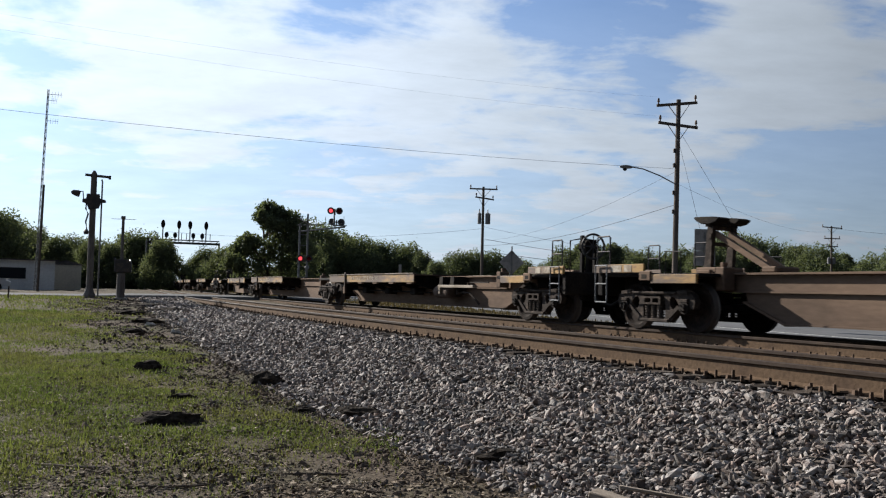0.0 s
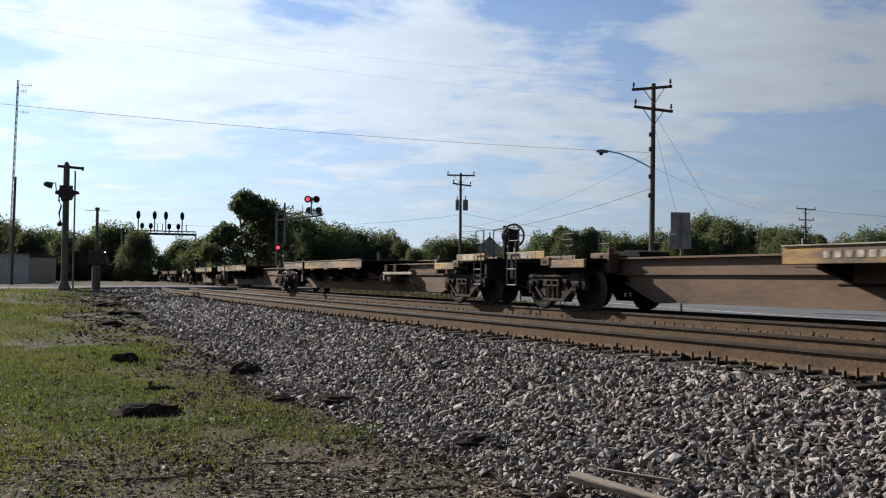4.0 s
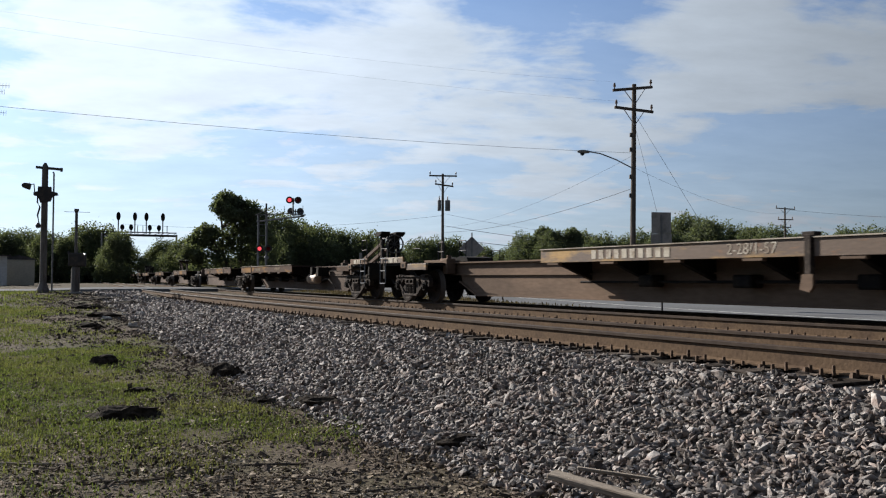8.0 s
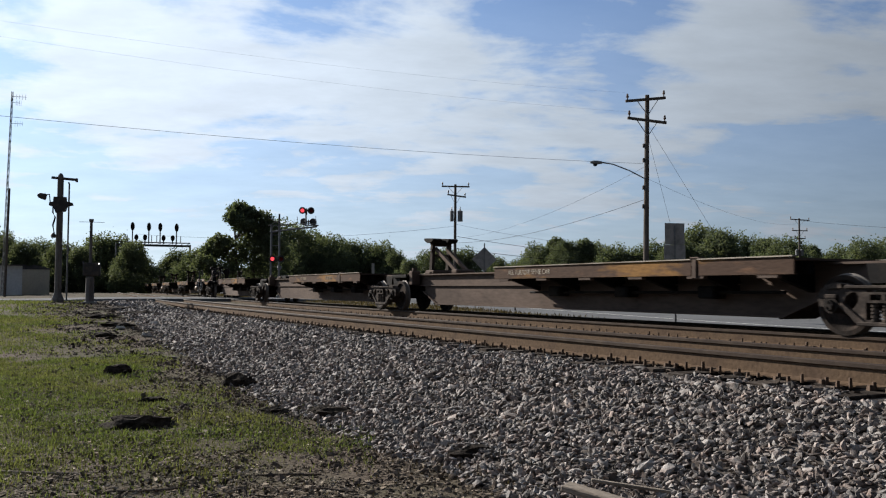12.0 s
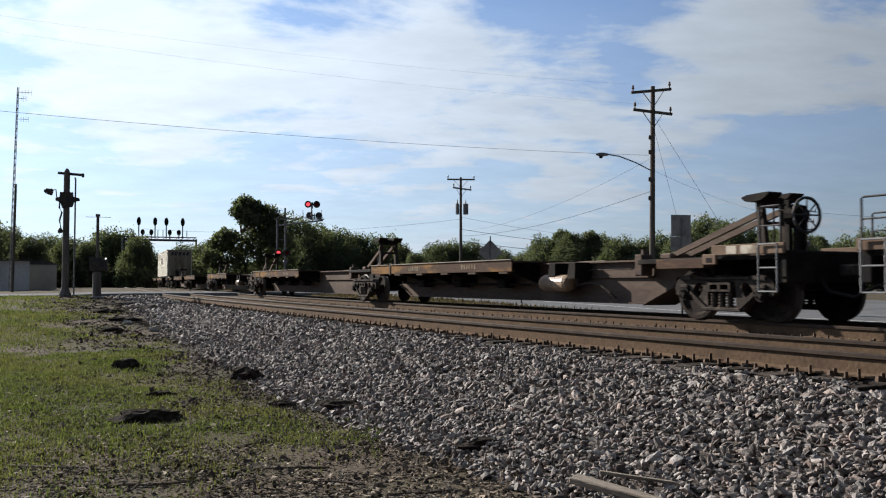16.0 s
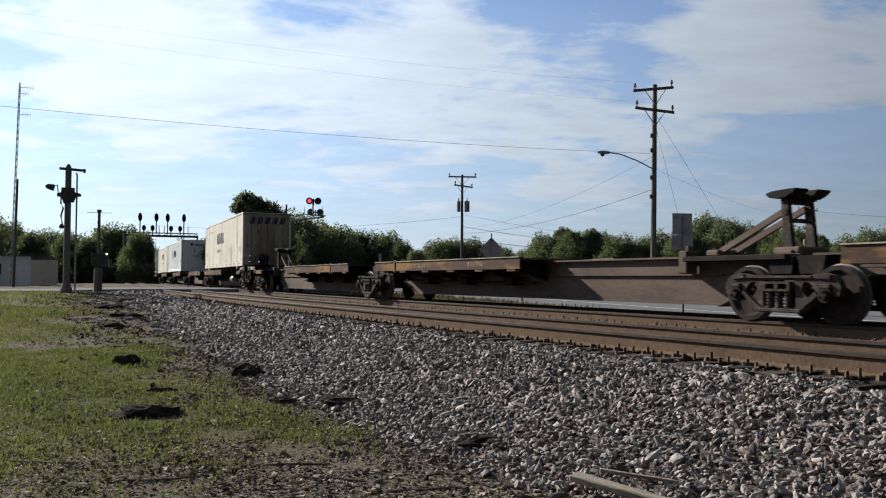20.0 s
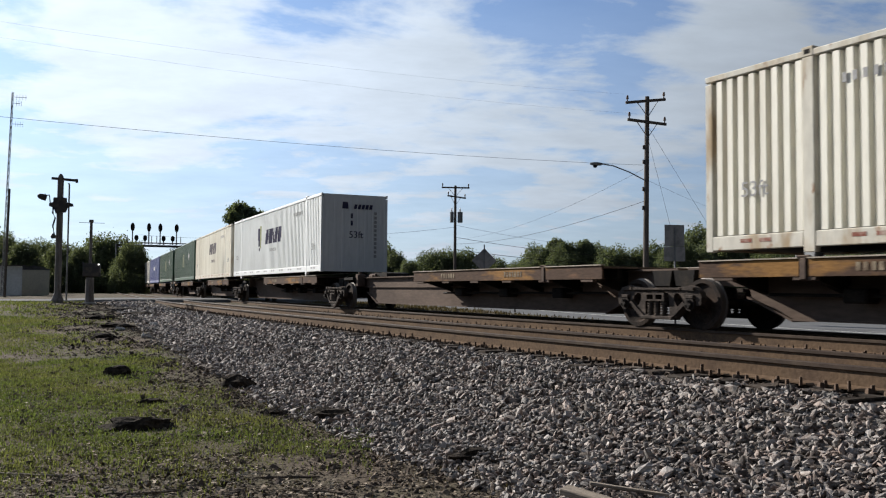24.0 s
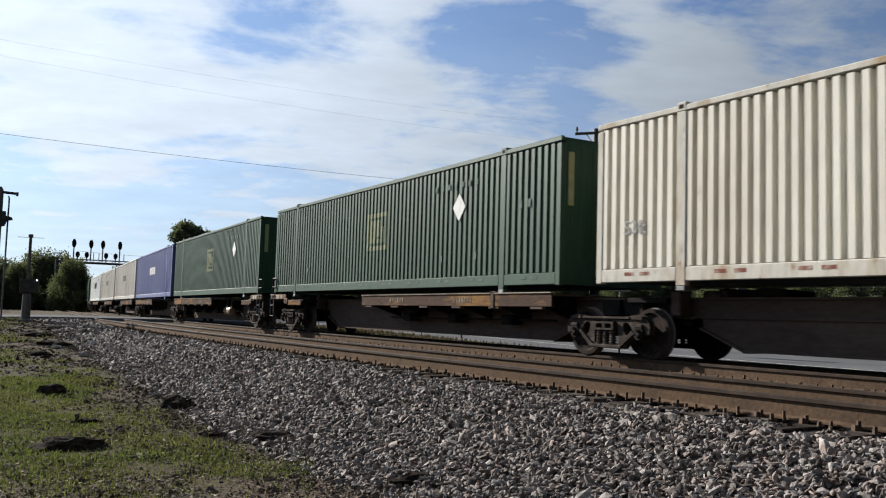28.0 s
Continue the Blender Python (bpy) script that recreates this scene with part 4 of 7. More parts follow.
def utility_pole(x, y, top, arms, label, arm_turn=0.0, lean=0.0, thick=0.145):
    """arms: (height, half length left, half length right, slope)."""
    z0 = gz(x, y)
    p = thing("utility_pole", label, "utility pole", "utility poles", pose(x, y, z0, 0, lean, arm_turn))
    h = top - z0
    bm = bmesh.new()
    rod(bm, (0, 0, -0.3), (0, 0, h), thick, thick * 0.7, 14)
    part("shaft", bm, M["polewood"], p)
    for hz, l, r, slope in arms:
        k = hz - z0
        bm = bmesh.new()
        bar(bm, (-l, -0.14, k + slope), (r, -0.14, k - slope), 0.11, 0.12)
        part("crossarm", bm, M["polewood"], p)
        for e in (-l * 0.55, r * 0.55):
            bm = bmesh.new()
            bar(bm, (e, -0.14, k), (0, -0.12, k - 0.75), 0.035, 0.03)
            part("brace", bm, M["galv"], p)
        for e in (-l + 0.08, r - 0.08):
            bm = bmesh.new()
            lathe(bm, [(0.03, 0.0), (0.03, 0.1), (0.06, 0.11), (0.07, 0.17), (0.045, 0.2), (0.055, 0.24), (0.03, 0.3)], 10, Matrix.Translation((e, -0.14, k + 0.06 + (slope if e < 0 else -slope))))
            part("insulator", bm, M["insulator"], p)
    return p, z0


# the pole with the street lamp
PX, PY = bearing(-15.65, 42.0)
PTOP = 0.63 + 42 * math.tan(radians(12.55))
pole_a, z_a = utility_pole(PX, PY, PTOP, [(PTOP - 0.25, 1.1, 0.85, -0.12), (PTOP - 1.25, 1.0, 0.9, 0.08)], "tall dark wooden utility pole with two crossarms", 4, 0.7)
LAMP_H = 0.63 + 42 * math.tan(radians(7.2)) - z_a
bm = bmesh.new()
pts = [(-0.1, -0.1, LAMP_H), (-0.95, -0.3, LAMP_H + 0.34), (-1.8, -0.5, LAMP_H + 0.58), (-2.45, -0.6, LAMP_H + 0.64)]
tube(bm, pts, 0.03, 8)
part("lamp_arm", bm, M["galv"], pole_a)
bm = bmesh.new()
lathe(bm, [(0.03, -0.32), (0.09, -0.25), (0.13, -0.05), (0.12, 0.15), (0.05, 0.3)], 12, pose(-2.65, -0.62, LAMP_H + 0.62, 0, -90, 0) @ Matrix.Diagonal((0.7, 1, 1, 1)))
part("lamp_head", bm, M["galv"], pole_a, "grey street lamp head, unlit")
bm = bmesh.new()
lathe(bm, [(0.04, 0.0), (0.1, -0.04), (0.09, -0.1), (0.02, -0.14)], 12, Matrix.Translation((-2.7, -0.62, LAMP_H + 0.57)))
part("lamp_lens", bm, M["darkglass"], pole_a)
for k, hh in enumerate((LAMP_H - 0.4, LAMP_H - 1.3, LAMP_H + 0.9, LAMP_H + 1.6)):
    bm = bmesh.new()
    bx(bm, -0.2, -0.09, -0.06, 0.06, hh - 0.1, hh + 0.1, 0.02)
    part("bracket", bm, M["darkmetal"], pole_a)

# the pole with the transformer
QX, QY = bearing(-3.25, 74.0)
QTOP = 0.63 + 74 * math.tan(radians(6.97))
pole_b, z_b = utility_pole(QX, QY, QTOP, [(QTOP - 0.2, 1.2, 1.2, 0.0), (QTOP - 1.0, 0.7, 0.9, 0.1)], "wooden utility pole with grey transformers and a crossarm", 4)
for dx, r in ((0.42, 0.22), (-0.3, 0.16)):
    bm = bmesh.new()
    hh = QTOP - z_b - 2.75
    lathe(bm, [(r * 0.95, -0.45), (r, -0.4), (r, 0.35), (r * 1.06, 0.37), (r * 1.0, 0.45), (r * 0.3, 0.5)], 14, Matrix.Translation((dx, -0.05, hh)))
    can = part("transformer", bm, M["galv"], pole_b, "grey transformer can")
    bm = bmesh.new()
    lathe(bm, [(0.04, 0), (0.06, 0.1), (0.03, 0.2), (0.05, 0.28), (0.02, 0.36)], 8, Matrix.Translation((dx, 0, hh + 0.48)))
    part("bushing", bm, M["insulator"], can)

RX, RY = bearing(-24.9, 120.0)
RTOP = 0.63 + 120 * math.tan(radians(4.5))
pole_c, z_c = utility_pole(RX, RY, RTOP, [(RTOP - 0.2, 1.4, 1.4, 0.05), (RTOP - 1.6, 1.1, 1.1, 0.0), (RTOP - 2.6, 0.8, 0.8, 0)], "distant wooden utility pole with three crossarms", 10)
for dx in (-0.35, 0.35):
    bm = bmesh.new()
    lathe(bm, [(0.2, -0.4), (0.22, 0.3), (0.1, 0.42)], 12, Matrix.Translation((dx, 0, RTOP - z_c - 4.4)))
    part("transformer", bm, M["galv"], pole_c)

# pole out of sight that carries the wires over the stance
WX, WY = -32.0, 17.0
pole_d, z_d = utility_pole(WX, WY, 9.9, [(9.7, 1.0, 1.0, 0), (8.7, 1.0, 1.0, 0)], "wooden utility pole with two crossarms beside the verge", -60)


wire("overhead_wire", (PX - 0.1, PY, 0.63 + 6.05), (WX, WY, 6.5), 0.6, 0.0065, "black cable from pole to pole over the tracks")
for k, (dx, zz, sag, r) in enumerate(((-0.95, PTOP + 0.1, 0.9, 0.002), (-0.3, PTOP - 0.85, 0.9, 0.002))):
    wire("overhead_wire", (PX + dx, PY, zz), (WX + dx, WY, 9.95 - k * 0.3), sag, r, "thin power line over the tracks")
wire("overhead_wire", (PX, PY, 0.63 + 42 * math.tan(radians(5.9))), (QX, QY, 0.63 + 74 * math.tan(radians(3.1))), 0.5, 0.011, "black cable sagging between two poles")
wire("overhead_wire", (PX, PY, 0.63 + 42 * math.tan(radians(8.0))), (QX, QY, 0.63 + 74 * math.tan(radians(3.4))), 0.7, 0.006, "thin cable sagging between two poles")
wire("overhead_wire", (PX, PY, 0.63 + 42 * math.tan(radians(7.3))), (RX, RY, 0.63 + 120 * math.tan(radians(4.2))), 0.9, 0.006, "thin cable sagging between two poles")
wire("overhead_wire", (RX, RY, RTOP - 0.3), (RX + 45, RY - 12, RTOP - 1.0), 1.2, 0.015, "thin cable leaving a distant pole")
for k, (e0, e1, r) in enumerate(((4.35, 3.0, 0.014), (3.55, 2.5, 0.026), (2.75, 2.0, 0.03), (2.3, 1.5, 0.014))):
    x2, y2 = bearing(-16 - k, 92)
    wire("overhead_wire", (QX, QY, 0.63 + 74 * math.tan(radians(e0))), (x2, y2, 0.63 + 92 * math.tan(radians(e1 - 0.35))), 0.4, r * 0.7, "cable leaving the transformer pole")
wire("guy_wire", (PX, PY, PTOP - 1.4), (PX + 2.9, PY + 2.0, gz(PX + 2.9, PY + 2)), 0, 0.007, "steel guy wire from pole to ground")
wire("guy_wire", (PX, PY, PTOP - 1.2), (PX + 6.2, PY + 1.5, gz(PX + 6.2, PY + 1.5)), 0, 0.007, "steel guy wire from pole to ground")
wire("overhead_wire", (QX, QY, QTOP - 3.6), (QX - 30, QY + 10, QTOP - 3.9), 0.7, 0.01, "thin cable leaving the transformer pole")


def sign_post(x, y, kind, label):
    z0 = gz(x, y)
    s = thing("road_sign", label, "road sign", "", pose(x, y, z0, 0, 0, 3 if kind == "diamond" else 8))
    bm = bmesh.new()
    h = 3.25 if kind == "diamond" else 3.55
    bx(bm, -0.03, 0.03, -0.02, 0.02, -0.2, h - 0.1, 0.006)
    part("post", bm, M["galv"], s)
    bm = bmesh.new()
    if kind == "diamond":
        c, d = 2.35, 0.62
        prism(bm, [(0, c - d), (d, c), (0, c + d), (-d, c)], 0.022, 0.03)
        part("panel", bm, M["signback"], s, "bare metal back of a diamond sign")
    else:
        bx(bm, -0.39, 0.39, 0.022, 0.03, 2.75, 3.55, 0.003)
        part("panel", bm, M["signback"], s, "bare metal back of a square sign")
        bm = bmesh.new()
        bx(bm, -0.42, 0.42, 0.022, 0.03, 2.2, 2.742, 0.003)
        part("lower_panel", bm, M["signback"], s, "bare metal back of a wide sign")
    return s


sx, sy = bearing(-5.2, 43.0)
sign_post(sx, sy, "diamond", "grey back of a diamond road sign on a post")
sx, sy = bearing(-17.5, 33.0)
sign_post(sx, sy, "square", "grey backs of two road sign panels on one post")

# low posts along the road's edge
bm = bmesh.new()
rod(bm, (0, 0, -0.1), (0, 0, 0.62), 0.035, 0.03, 8)
first = thing("marker_post", "short dark marker post beside the road", "post", "posts along the road")
part("shaft", bm, M["darkmetal"], first)
bm = bmesh.new()
bx(bm, -0.04, 0.04, -0.045, -0.03, 0.42, 0.58, 0.004)
part("plate", bm, M["galv"], first)
for k, (s, off) in enumerate(((21.5, 12.3), (32.0, 12.3), (43.0, 12.3), (11.0, 12.3), (62.0, 12.3))):
    x, y = on_line(s, off)
    m = pose(x, y, gz(x, y), 0, 0, 20)
    if k == 0:
        first.matrix_basis = m
    else:
        copy_thing(first, m)


def board_post():
    x, y = bearing(2.17, 56.0)
    g = thing("board_post", "narrow pale board on a thin post beyond the road", "post", "", pose(x, y, gz(x, y), 0, 0, 4))
    h = 2.3 - gz(x, y)
    bm = bmesh.new()
    bx(bm, -0.03, 0.03, -0.02, 0.02, -0.2, h - 0.05, 0.005)
    part("post", bm, M["galv"], g)
    bm = bmesh.new()
    bx(bm, -0.09, 0.09, -0.04, -0.02, h - 0.75, h, 0.006)
    part("board", bm, M["concrete"], g)


board_post()


def flasher_pair(parent, c, half, lit, facing=1):
    """Two round crossing lights on a crossbar; c is the middle, facing -1 turns them to the stance."""
    bm = bmesh.new()
    rod(bm, (c[0] - half, c[1], c[2]), (c[0] + half, c[1], c[2]), 0.035, seg=8)
    rod(bm, (c[0], c[1], c[2] - 0.3), (c[0], c[1], c[2] + 0.15), 0.045, seg=8)
    part("light_bar", bm, M["darkmetal"], parent)
    for k, sgn in enumerate((-1, 1)):
        x = c[0] + sgn * half
        bm = bmesh.new()
        lathe(bm, [(0.25, 0.0), (0.25, 0.02), (0.17, 0.03), (0.17, 0.2), (0.08, 0.26)], 18, pose(x, c[1] + 0.02 * facing, c[2], -90 if facing < 0 else 90, 0, 0))
        lamp = part("light_housing", bm, M["darkmetal"], parent, "round black light with a backing disc")
        bm = bmesh.new()
        lathe(bm, [(0.135, 0.0), (0.125, 0.02), (0.07, 0.04)], 16, pose(x, c[1] + 0.02 * facing, c[2], 90 if facing < 0 else -90, 0, 0))
        part("lens", bm, M["redlamp"] if lit[k] else M["dimred"], lamp, "glowing red lens" if lit[k] else "dark red lens")
        bm = bmesh.new()
        for i in range(7):
            a0, a1 = radians(i * 180 / 7), radians((i + 1) * 180 / 7)
            p = [(x + 0.165 * math.cos(a), c[1] + d, c[2] + 0.165 * math.sin(a)) for a, d in ((a0, 0), (a1, 0), (a1, -0.28 * (facing < 0) + 0.28 * (facing > 0)), (a0, -0.28 * (facing < 0) + 0.28 * (facing > 0)))]
            bm.faces.new([bm.verts.new(q) for q in p])
        part("visor", bm, M["darkmetal"], lamp)


def cantilever():
    """Crossing signal: a mast, a trussed arm over the street and red lights, on the far side of the tracks."""
    x, y = bearing(8.55, 62.0)
    z0 = gz(x, y)
    g = thing("crossing_signal", "grey cantilever crossing signal with red flashing lights", "crossing signal", "", pose(x, y, z0, 0, 0, 8))
    H = 5.3
    for dx in (-0.28, 0.28):
        bm = bmesh.new()
        rod(bm, (dx, 0, 0), (dx, 0, H), 0.085, 0.07, 10)
        part("mast", bm, M["galv"], g)
    bm = bmesh.new()
    bx(bm, -0.5, 0.5, -0.35, 0.35, -0.1, 0.25, 0.03)
    part("footing", bm, M["concrete"], g)
    for k in range(6):
        bm = bmesh.new()
        bar(bm, (-0.28, 0, 0.8 + k * 0.75), (0.28, 0, 0.8 + k * 0.75), 0.04, 0.04)
        part("rung", bm, M["galv"], g)
    bm = bmesh.new()
    tube(bm, [(-0.4, 0, H - 0.55), (1.4, -0.1, H - 0.3), (2.9, -0.2, H - 0.12)], 0.06, 8)
    part("arm", bm, M["galv"], g)
    bm = bmesh.new()
    tube(bm, [(-0.4, 0, H - 0.1), (1.4, -0.1, H + 0.05), (2.9, -0.2, H + 0.1)], 0.025, 8)
    part("rail_line", bm, M["galv"], g)
    for k in range(5):
        xx = 0.2 + k * 0.65
        bm = bmesh.new()
        rod(bm, (xx, -0.1, H - 0.45 + xx * 0.12), (xx, -0.1, H + 0.5 + xx * 0.05), 0.02, seg=6)
        part("upright", bm, M["galv"], g)
    bm = bmesh.new()
    bx(bm, 2.0, 3.0, -0.4, 0.1, H - 0.06, H + 0.0, 0.01)
    part("walkway", bm, M["galv"], g)
    bm = bmesh.new()
    rod(bm, (2.1, -0.2, H - 0.1), (2.1, -0.2, H + 1.15), 0.05, seg=8)
    part("light_post", bm, M["galv"], g)
    flasher_pair(g, (2.15, -0.3, H + 1.0), 0.3, (True, False), -1)
    flasher_pair(g, (2.3, 0.25, H + 0.25), 0.33, (False, False), 1)
    flasher_pair(g, (0.12, -0.25, 2.85), 0.3, (True, False), -1)
    bm = bmesh.new()
    lathe(bm, [(0.12, 0), (0.16, 0.12), (0.12, 0.25)], 12, pose(0.3, -0.2, 2.1, 0, 0, 0))
    part("bell", bm, M["galv"], g)
    bm = bmesh.new()
    bx(bm, 0.2, 0.32, -0.02, 0.02, H - 0.1, H + 0.75, 0.01)
    part("back_plate", bm, M["darkmetal"], g)
    bm = bmesh.new()
    bar(bm, (-0.5, -0.12, H - 0.1), (0.55, -0.12, H + 0.45), 0.2, 0.03)
    bar(bm, (-0.5, -0.15, H + 0.45), (0.55, -0.15, H - 0.1), 0.2, 0.03)
    part("crossbuck", bm, M["signback"], g)


cantilever()


def near_crossing_signal():
    """Thick old signal post on the near side of the tracks, its lights and boards turned along the street."""
    x, y = bearing(21.54, 47.0)
    z0 = gz(x, y)
    g = thing("crossing_signal", "dark crossing signal post with lights turned away and boards edge on", "crossing signal", "", pose(x, y, z0, 0, 0, 20))
    H = 6.3
    bm = bmesh.new()
    lathe(bm, [(0.3, -0.1), (0.3, 0.12), (0.22, 0.3), (0.16, 0.5), (0.145, H - 0.1), (0.12, H), (0.05, H + 0.12)], 14, Matrix.Identity(4))
    part("mast", bm, M["greypost"], g)
    bm = bmesh.new()
    bar(bm, (-0.42, -0.05, H - 0.12), (0.76, -0.05, H - 0.18), 0.12, 0.12)
    rod(bm, (0.74, -0.05, H - 0.29), (0.74, -0.05, H - 0.1), 0.06, seg=8)
    part("top_board", bm, M["darkmetal"], g)
    bm = bmesh.new()
    tube(bm, [(0.4, 0.1, 0.1), (0.4, 0.1, H - 0.4), (0.36, 0.1, H - 0.3)], 0.04, 8)
    part("conduit", bm, M["galv"], g)
    bm = bmesh.new()
    prism(bm, [(-0.3, H - 1.08), (0.3, H - 1.08), (0.32, H - 1.3), (0.58, H - 1.36), (0.62, H - 1.46), (0.36, H - 1.52), (0.28, H - 1.78), (-0.2, H - 1.86), (-0.3, H - 1.56), (-0.5, H - 1.5), (-0.5, H - 1.38), (-0.32, H - 1.32)], -0.2, 0.2)
    part("junction_box", bm, M["darkmetal"], g)
    for k, (dx, dz, sgn) in enumerate(((-0.82, -1.06, -1),)):
        bm = bmesh.new()
        lathe(bm, [(0.05, 0.22), (0.12, 0.15), (0.15, 0.0), (0.16, -0.2)], 14, pose(dx, 0, H + dz, 0, 90 * sgn + (14 if sgn < 0 else 0), 0))
        lamp = part("light_housing", bm, M["darkmetal"], g)
        bm = bmesh.new()
        lathe(bm, [(0.17, 0.0), (0.17, 0.02)], 18, pose(dx + 0.12 * -sgn, 0, H + dz, 0, 90, 0))
        part("backing_disc", bm, M["darkmetal"], lamp)
        bm = bmesh.new()
        tube(bm, [(0.1 * sgn, 0, H + dz - 0.35), (dx * 0.55, 0, H + dz - 0.3), (dx * 0.6, 0, H + dz + 0.1), (dx, 0, H + dz + 0.05)], 0.035, 6)
        part("light_arm", bm, M["darkmetal"], g)
    bm = bmesh.new()
    tube(bm, [(-0.3, -0.1, H - 1.5), (-0.32, -0.15, H - 1.85), (-0.2, -0.17, H - 2.1), (-0.3, -0.16, H - 2.5), (-0.22, -0.16, H - 2.95)], 0.045, 6)
    part("cable", bm, M["rubber"], g)
    bm = bmesh.new()
    lathe(bm, [(0.1, -0.12), (0.13, 0), (0.05, 0.12)], 10, Matrix.Translation((-0.26, -0.15, H - 3.0)))
    part("bell", bm, M["darkmetal"], g)


near_crossing_signal()


def relay_post():
    x, y = bearing(19.75, 45.0)
    z0 = gz(x, y)
    g = thing("relay_post", "thin post with a grey equipment box and small light", "signal post", "", pose(x, y, z0, 0, 0, 15))
    bm = bmesh.new()
    lathe(bm, [(0.23, -0.1), (0.2, 0.1), (0.19, 1.3), (0.075, 1.36), (0.065, 3.95), (0.11, 4.0), (0.1, 4.1)], 12, Matrix.Identity(4))
    part("mast", bm, M["greypost"], g)
    bm = bmesh.new()
    bx(bm, -0.32, 0.46, -0.2, 0.2, 1.35, 1.98, 0.03)
    bx(bm, -0.36, -0.28, -0.1, 0.1, 1.9, 2.06, 0.02)
    part("equipment_box", bm, M["darkmetal"], g, "grey equipment box")
    bm = bmesh.new()
    lathe(bm, [(0.02, 0), (0.045, 0.05), (0.01, 0.08)], 8, Matrix.Translation((0.4, -0.22, 1.9)))
    part("lamp", bm, M["whitelamp"], g, "small white light")
    bm = bmesh.new()
    bar(bm, (-0.55, 0, 3.95), (0.6, 0, 3.95), 0.02, 0.02)
    part("top_bar", bm, M["galv"], g)
    bm = bmesh.new()
    bx(bm, -0.3, 0.3, -0.3, 0.3, -0.15, 0.12, 0.03)
    part("footing", bm, M["concrete"], g)


relay_post()


def gantry():
    """Signal bridge over both tracks, with tall and low heads."""
    s = 136.0
    h = math.degrees(head_at(s))
    x, y = bearing(16.09, 140.0)
    g = thing("signal_bridge", "grey steel signal bridge with round black signal heads", "signal bridge", "", pose(x, y, 0, 0, 0, h - 90))
    H, W0, W1 = 7.35, -5.4, 5.4
    for xx in (W0, W1):
        bm = bmesh.new()
        for dy in (-0.4, 0.4):
            rod(bm, (xx, dy, -0.6), (xx, dy, H), 0.11, seg=8)
        for k in range(9):
            bar(bm, (xx, -0.4, k * 0.8), (xx, 0.4, k * 0.8 + 0.7), 0.05, 0.05)
        part("leg", bm, M["galv"], g)
    bm = bmesh.new()
    for dy in (-0.4, 0.4):
        for dz in (0, 0.55):
            bar(bm, (W0, dy, H - 0.3 + dz), (W1, dy, H - 0.3 + dz), 0.12, 0.12)
    for k in range(12):
        x0 = W0 + k * (W1 - W0) / 12
        bar(bm, (x0, -0.4, H - 0.3), (x0 + (W1 - W0) / 12, -0.4, H + 0.25), 0.06, 0.06)
        bar(bm, (x0, 0.4, H - 0.3), (x0 + (W1 - W0) / 12, 0.4, H + 0.25), 0.06, 0.06)
    bx(bm, W0, W1, -0.3, 0.3, H - 0.3, H - 0.05)
    part("truss", bm, M["darkmetal"], g)
    for k in range(4):
        bm = bmesh.new()
        bar(bm, (W0 + (1.57, 5.06, 5.81, 9.34)[k], -0.5, H + 0.2), (W0 + (1.57, 5.06, 5.81, 9.34)[k], -0.5, H + 1.3), 0.2, 0.1)
        part("ladder_cage", bm, M["darkmetal"], g)
    for xx, tall in ((-3.12, 1), (-2.55, 0), (-1.3, 0), (-0.76, 1), (0.89, 1), (1.4, 0), (2.74, 0), (3.3, 1)):
        top = H + (2.6 if tall else 0.95)
        bm = bmesh.new()
        rod(bm, (xx, -0.5, H), (xx, -0.5, top), 0.09, seg=8)
        mast = part("signal_mast", bm, M["galv"], g)
        bm = bmesh.new()
        hh = 0.66 if tall else 0.46
        n = 16
        v0 = [bm.verts.new((xx + 0.31 * math.sin(2 * math.pi * i / n), -0.62, top + hh * math.cos(2 * math.pi * i / n))) for i in range(n)]
        v1 = [bm.verts.new((xx + 0.29 * math.sin(2 * math.pi * i / n), -0.5, top + (hh - 0.02) * math.cos(2 * math.pi * i / n))) for i in range(n)]
        bm.faces.new(v0)
        bm.faces.new(v1[::-1])
        for i in range(n):
            bm.faces.new((v0[i], v1[i], v1[(i + 1) % n], v0[(i + 1) % n]))
        head = part("signal_head", bm, M["blackpaint"], mast, "oval black signal head")
    return g


gantry()


def antenna_mast():
    x, y = bearing(24.56, 78.0)
    z0 = gz(x, y)
    g = thing("antenna_mast", "tall thin lattice antenna mast beside a wooden pole", "antenna mast", "", pose(x, y, z0, 0, 1.3, 0))
    H = 16.6
    for k in range(3):
        a = radians(120 * k)
        bm = bmesh.new()
        rod(bm, (0.1 * math.cos(a), 0.1 * math.sin(a), 0), (0.07 * math.cos(a), 0.07 * math.sin(a), H), 0.024, seg=6)
        part("mast_leg", bm, M["galv"], g)
    bm = bmesh.new()
    for i in range(28):
        z = 0.3 + i * 0.57
        for k in range(3):
            a, b = radians(120 * k), radians(120 * (k + 1))
            bar(bm, (0.08 * math.cos(a), 0.08 * math.sin(a), z), (0.08 * math.cos(b), 0.08 * math.sin(b), z + 0.5), 0.016, 0.016)
    part("lacing", bm, M["galv"], g)
    for z, l in ((H - 0.4, 1.1), (H - 2.6, 0.9), (H - 0.9, 0.6)):
        bm = bmesh.new()
        bar(bm, (0, 0, z), (l, 0.1, z), 0.03, 0.03)
        for k in range(4):
            bar(bm, (0.3 + k * l * 0.22, 0.1, z - 0.22), (0.3 + k * l * 0.22, 0.1, z + 0.22), 0.015, 0.015)
        part("antenna", bm, M["galv"], g)


